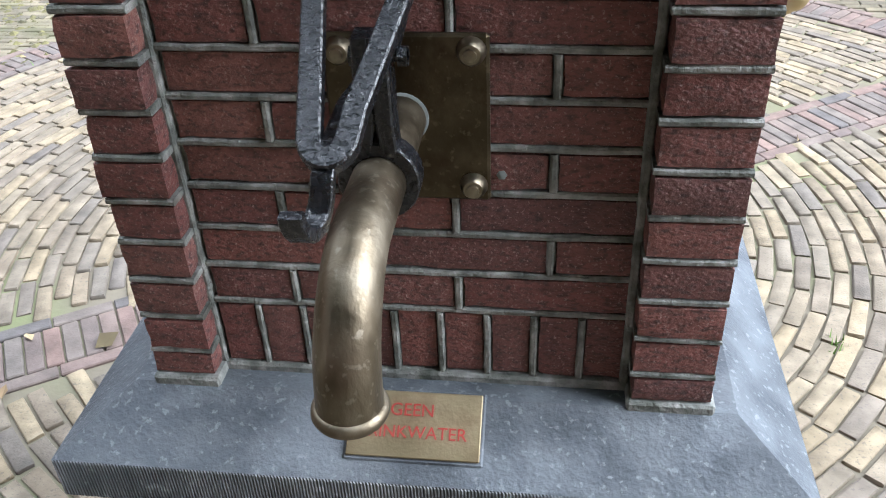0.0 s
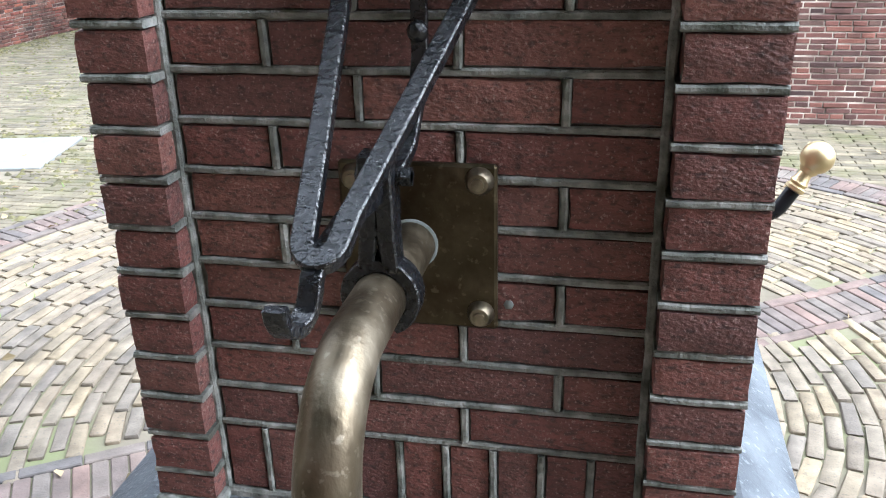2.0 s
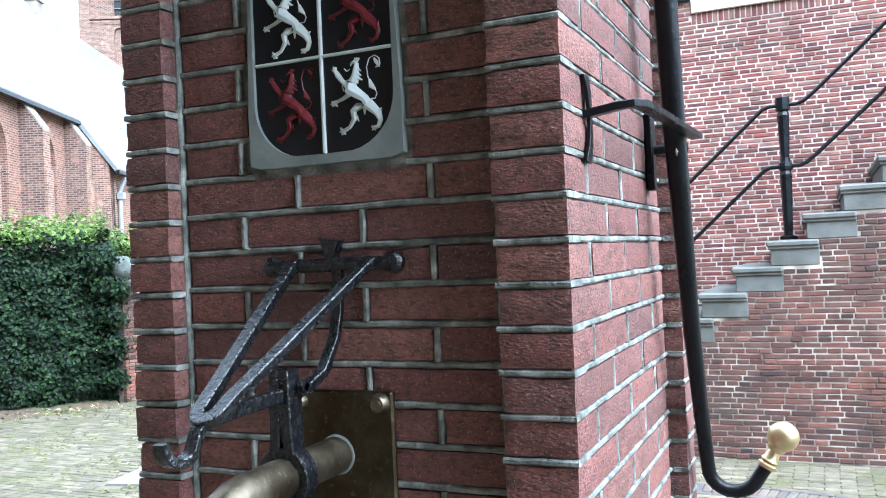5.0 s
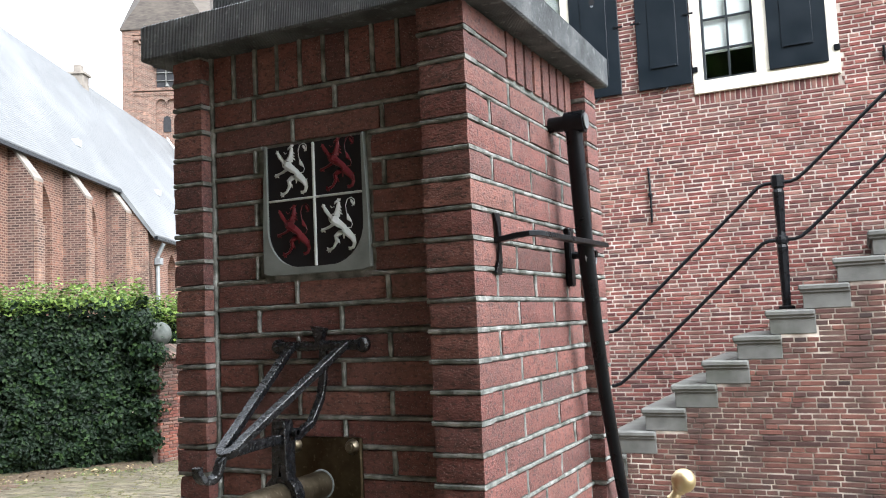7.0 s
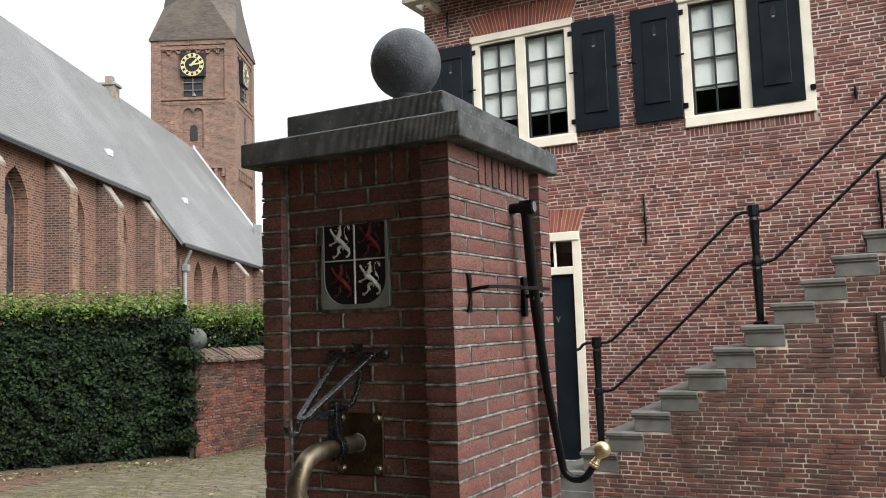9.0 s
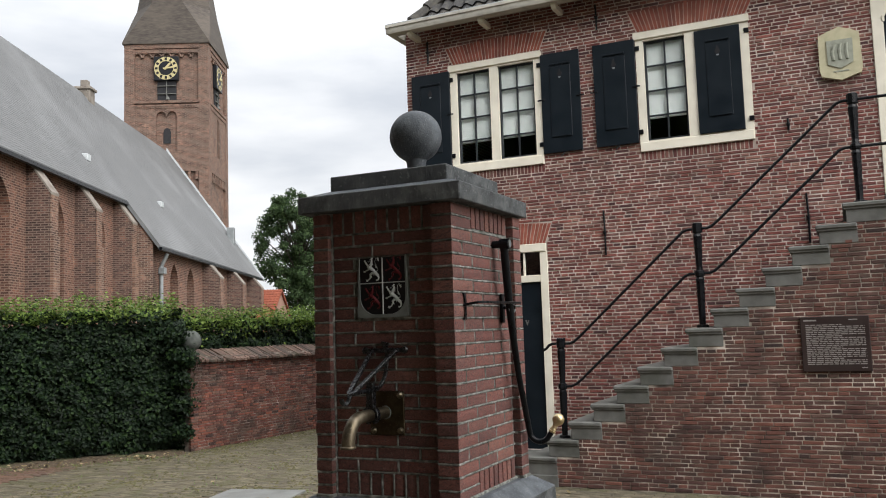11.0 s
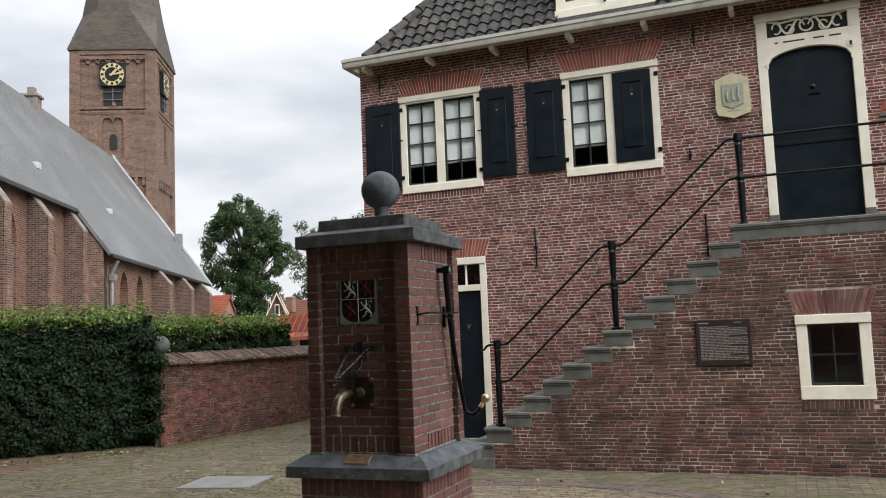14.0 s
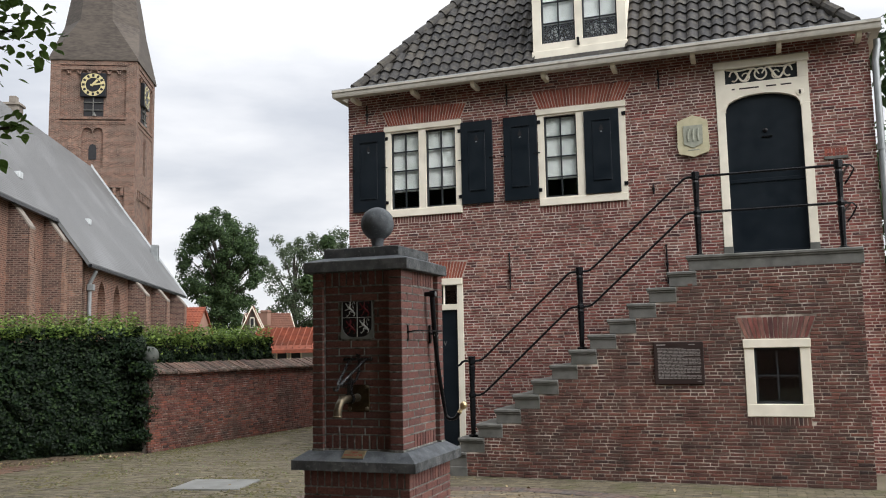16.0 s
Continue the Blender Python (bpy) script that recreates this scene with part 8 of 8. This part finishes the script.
# the straight band of dark and red clinkers: two edge rows and crosswise bricks
ba = math.atan2(bd.y, bd.x)
bm_ = Matrix.Translation((B0.x, B0.y, 0)) @ Matrix.Rotation(ba, 4, "Z")
for i in range(-34, 66):
    c = bm_ @ Vector((i * 0.06 + 0.03, 0, 0))
    if (c.xy - PC).length < RING:
        bj.box(i * 0.06 + 0.003, i * 0.06 + 0.057, -0.102, 0.102, G - 0.03, G + rng.uniform(-0.002, 0.003), 0.004, bm_)
for s in (-1, 1):
    for i in range(-10, 20):
        c = bm_ @ Vector((i * 0.203 + 0.1, 0, 0))
        if (c.xy - PC).length < RING:
            bj.box(i * 0.203 + 0.003, i * 0.203 + 0.2, s * 0.135 - 0.027, s * 0.135 + 0.027, G - 0.03, G + rng.uniform(-0.002, 0.003), 0.004, bm_)
# border of the circle
for rr_, rad in ((RING + 0.05, 0), (RING + 0.17, 1), (RING + 0.29, 0)):
    n = int(2 * math.pi * rr_ / (0.06 if rad else 0.203))
    for i in range(n):
        a = 2 * math.pi * i / n
        m = Matrix.Translation((PC.x + rr_ * math.cos(a), PC.y + rr_ * math.sin(a), G)) @ Matrix.Rotation(a + (0 if rad else math.pi / 2), 4, "Z")
        bj.box(-0.085 if rad else -0.097, 0.085 if rad else 0.097, -0.027, 0.027, -0.03, rng.uniform(-0.002, 0.003), 0.004, m)


def outside(x, y):
    return (Vector((x, y)) - PC).length > RING + 0.33


field_of(gj, -8.0, 7.5, 4.3, 5.93, lambda x, y: outside(x, y) and not (-4.8 < x < -3.75 and 4.0 < y < 5.05), rng)
field_of(gj, -7.5, -1.6, 5.93, 7.6, lambda x, y: outside(x, y) and not (x > -2.42 and y > 6.24), rng)
field_of(gj, -8.2, -2.3, 0.4, 4.3, lambda x, y: outside(x, y) and not (-4.8 < x < -3.75 and 4.0 < y < 5.05), rng)
field_of(gj, -2.3, 3.4, 3.6, 4.3, outside, rng)
field_of(gj, 2.0, 6.5, -0.5, 4.3, lambda x, y: outside(x, y) and (x > 3.4 or y < 3.6), rng)
field_of(gj, -7.2, -3.7, 7.6, 13.0, lambda x, y: True, rng)
red_strip = Solid()
field_of(red_strip, -12.0, -8.2, 1.5, 5.6, lambda x, y: (Vector((x, y, 0)) - Vector((-14.2, -1.0, 0))).dot(Vector((0.778, -0.628, 0))) > 0.25, rng)
for nm, so, mt in (("red_clinkers", red_strip, M_PAVE_RED), ("yellow_clinkers", yj, M_PAVE_YJ), ("dark_clinkers", bj, M_PAVE_BJ), ("grey_clinkers", gj, M_PAVE_GJ)):
    ob = part(nm, so, mt, square, kind="stuff")
    ob.matrix_parent_inverse = sq_inv

# strip of bare soil along the foot of the hedge
rng = random.Random(61)
h0, h1 = Vector((-14.2, -1.0, 0)), Vector((-7.62, 7.153, 0))
hd_ = (h1 - h0).normalized()
hn_ = Vector((hd_.y, -hd_.x, 0))
vs, fs, n, m_ = [], [], 110, 7
for i in range(n + 1):
    edge = 0.32 + 0.12 * noise.noise(Vector((i * 0.21, 0.5, 0))) + 0.06 * noise.noise(Vector((i * 0.9, 3.5, 0)))
    for k in range(m_ + 1):
        p = h0 + (h1 - h0) * (i / n) + hn_ * (-0.35 + (edge + 0.35) * k / m_)
        vs.append((p.x, p.y, G - 0.012 if k == m_ else G + 0.035 * (1 - k / m_) ** 0.6 + 0.012 * noise.noise(p * 6) + 0.008))
fs = [(i * (m_ + 1) + k, i * (m_ + 1) + k + 1, (i + 1) * (m_ + 1) + k + 1, (i + 1) * (m_ + 1) + k) for i in range(n) for k in range(m_)]
tagged(part("soil_strip", Solid().add(vs, [f[::-1] for f in fs]), material("leafy_soil", [(0.05, 0.036, 0.025), (0.10, 0.075, 0.05)], rough=0.95, scale=14, bump=1.0, bscale=60, stain=(0.05, 0.075, 0.025), stain_amt=0.7, stain_scale=3, fleck=((0.3, 0.24, 0.15), 35, 0.8)), None, smooth=True, kind="structure"), "dark soil strip with dry leaves below the hedge", "soil")

# fallen leaves and grass in the joints
rng = random.Random(19)
li, gr = Solid(), Solid()
for i in range(520):
    if i < 400:
        u = rng.random()
        p = h0.lerp(h1, u) + hn_ * abs(rng.gauss(0.22, 0.22))
    else:
        p = Vector((rng.uniform(-7, 4), rng.uniform(0.8, 5.8), 0))
    p.z = G + rng.uniform(0.004, 0.015) + (0.02 if i < 400 else 0)
    leaf_patch(li, rng, p, Vector((0, 0, 1)), rng.uniform(0.03, 0.07))
leaf_patch(li, rng, Vector((-1.27, 1.20, G + 0.012)), Vector((0, 0, 1)), 0.09)
tagged(part("fallen_leaves", li, M_LITTER, None, kind="stuff"), "dry pale fallen leaves scattered on the paving", "leaves")
for i in range(1500):
    if i < 1000:
        u = rng.random()
        p = h0.lerp(h1, u) + hn_ * rng.gauss(0.3, 0.12)
    elif i < 1015:
        p = Vector((1.03 + rng.gauss(0, 0.02), 1.36 + rng.gauss(0, 0.02), 0))
    else:
        p = Vector((rng.uniform(-7.5, -2), rng.uniform(2, 9), 0))
    h = rng.uniform(0.012, 0.045)
    a = rng.uniform(0, 6.28)
    d = Vector((math.cos(a), math.sin(a), 0))
    p.z = G - 0.004
    gr.add([p - d * 0.004, p + d * 0.004, p + Vector((rng.uniform(-0.02, 0.02), rng.uniform(-0.02, 0.02), h))], [(0, 1, 2)])
mo = Solid()
for i in range(9500):
    if i < 1800:
        p = (h0.lerp(h1, rng.random()) + hn_ * abs(rng.gauss(0.35, 0.3))) if i < 500 else GW0 + gdir * rng.uniform(-0.2, 8) + gnor * abs(rng.gauss(0.0, 0.3))
    else:
        p = Vector((rng.uniform(-7.5, -1.6), rng.uniform(1.5, 9), 0))
        if noise.noise(Vector((p.x * 1.3, p.y * 1.3, 4.0))) + 0.5 * noise.noise(p * 3.1) < rng.uniform(-0.25, 0.35) or (p.to_2d() - PC).length < RING + 0.1:
            continue
    r, a0 = rng.uniform(0.012, 0.042), rng.uniform(0, 6.28)
    rim = [Vector((p.x + r * rng.uniform(0.6, 1.3) * math.cos(a0 + j * 1.047), p.y + r * rng.uniform(0.6, 1.3) * math.sin(a0 + j * 1.047), G - 0.006)) for j in range(6)]
    mo.add(rim + [Vector((p.x, p.y, G + r * rng.uniform(0.2, 0.45)))], [(j, (j + 1) % 6, 6) for j in range(6)])
tagged(part("joint_moss", mo, M_MOSS, None, kind="stuff"), "brown-green moss and dirt clumps between the paving bricks", "moss")
tagged(part("joint_grass", gr, M_GRASS, None, kind="stuff"), "thin green grass growing in the paving joints", "grass")
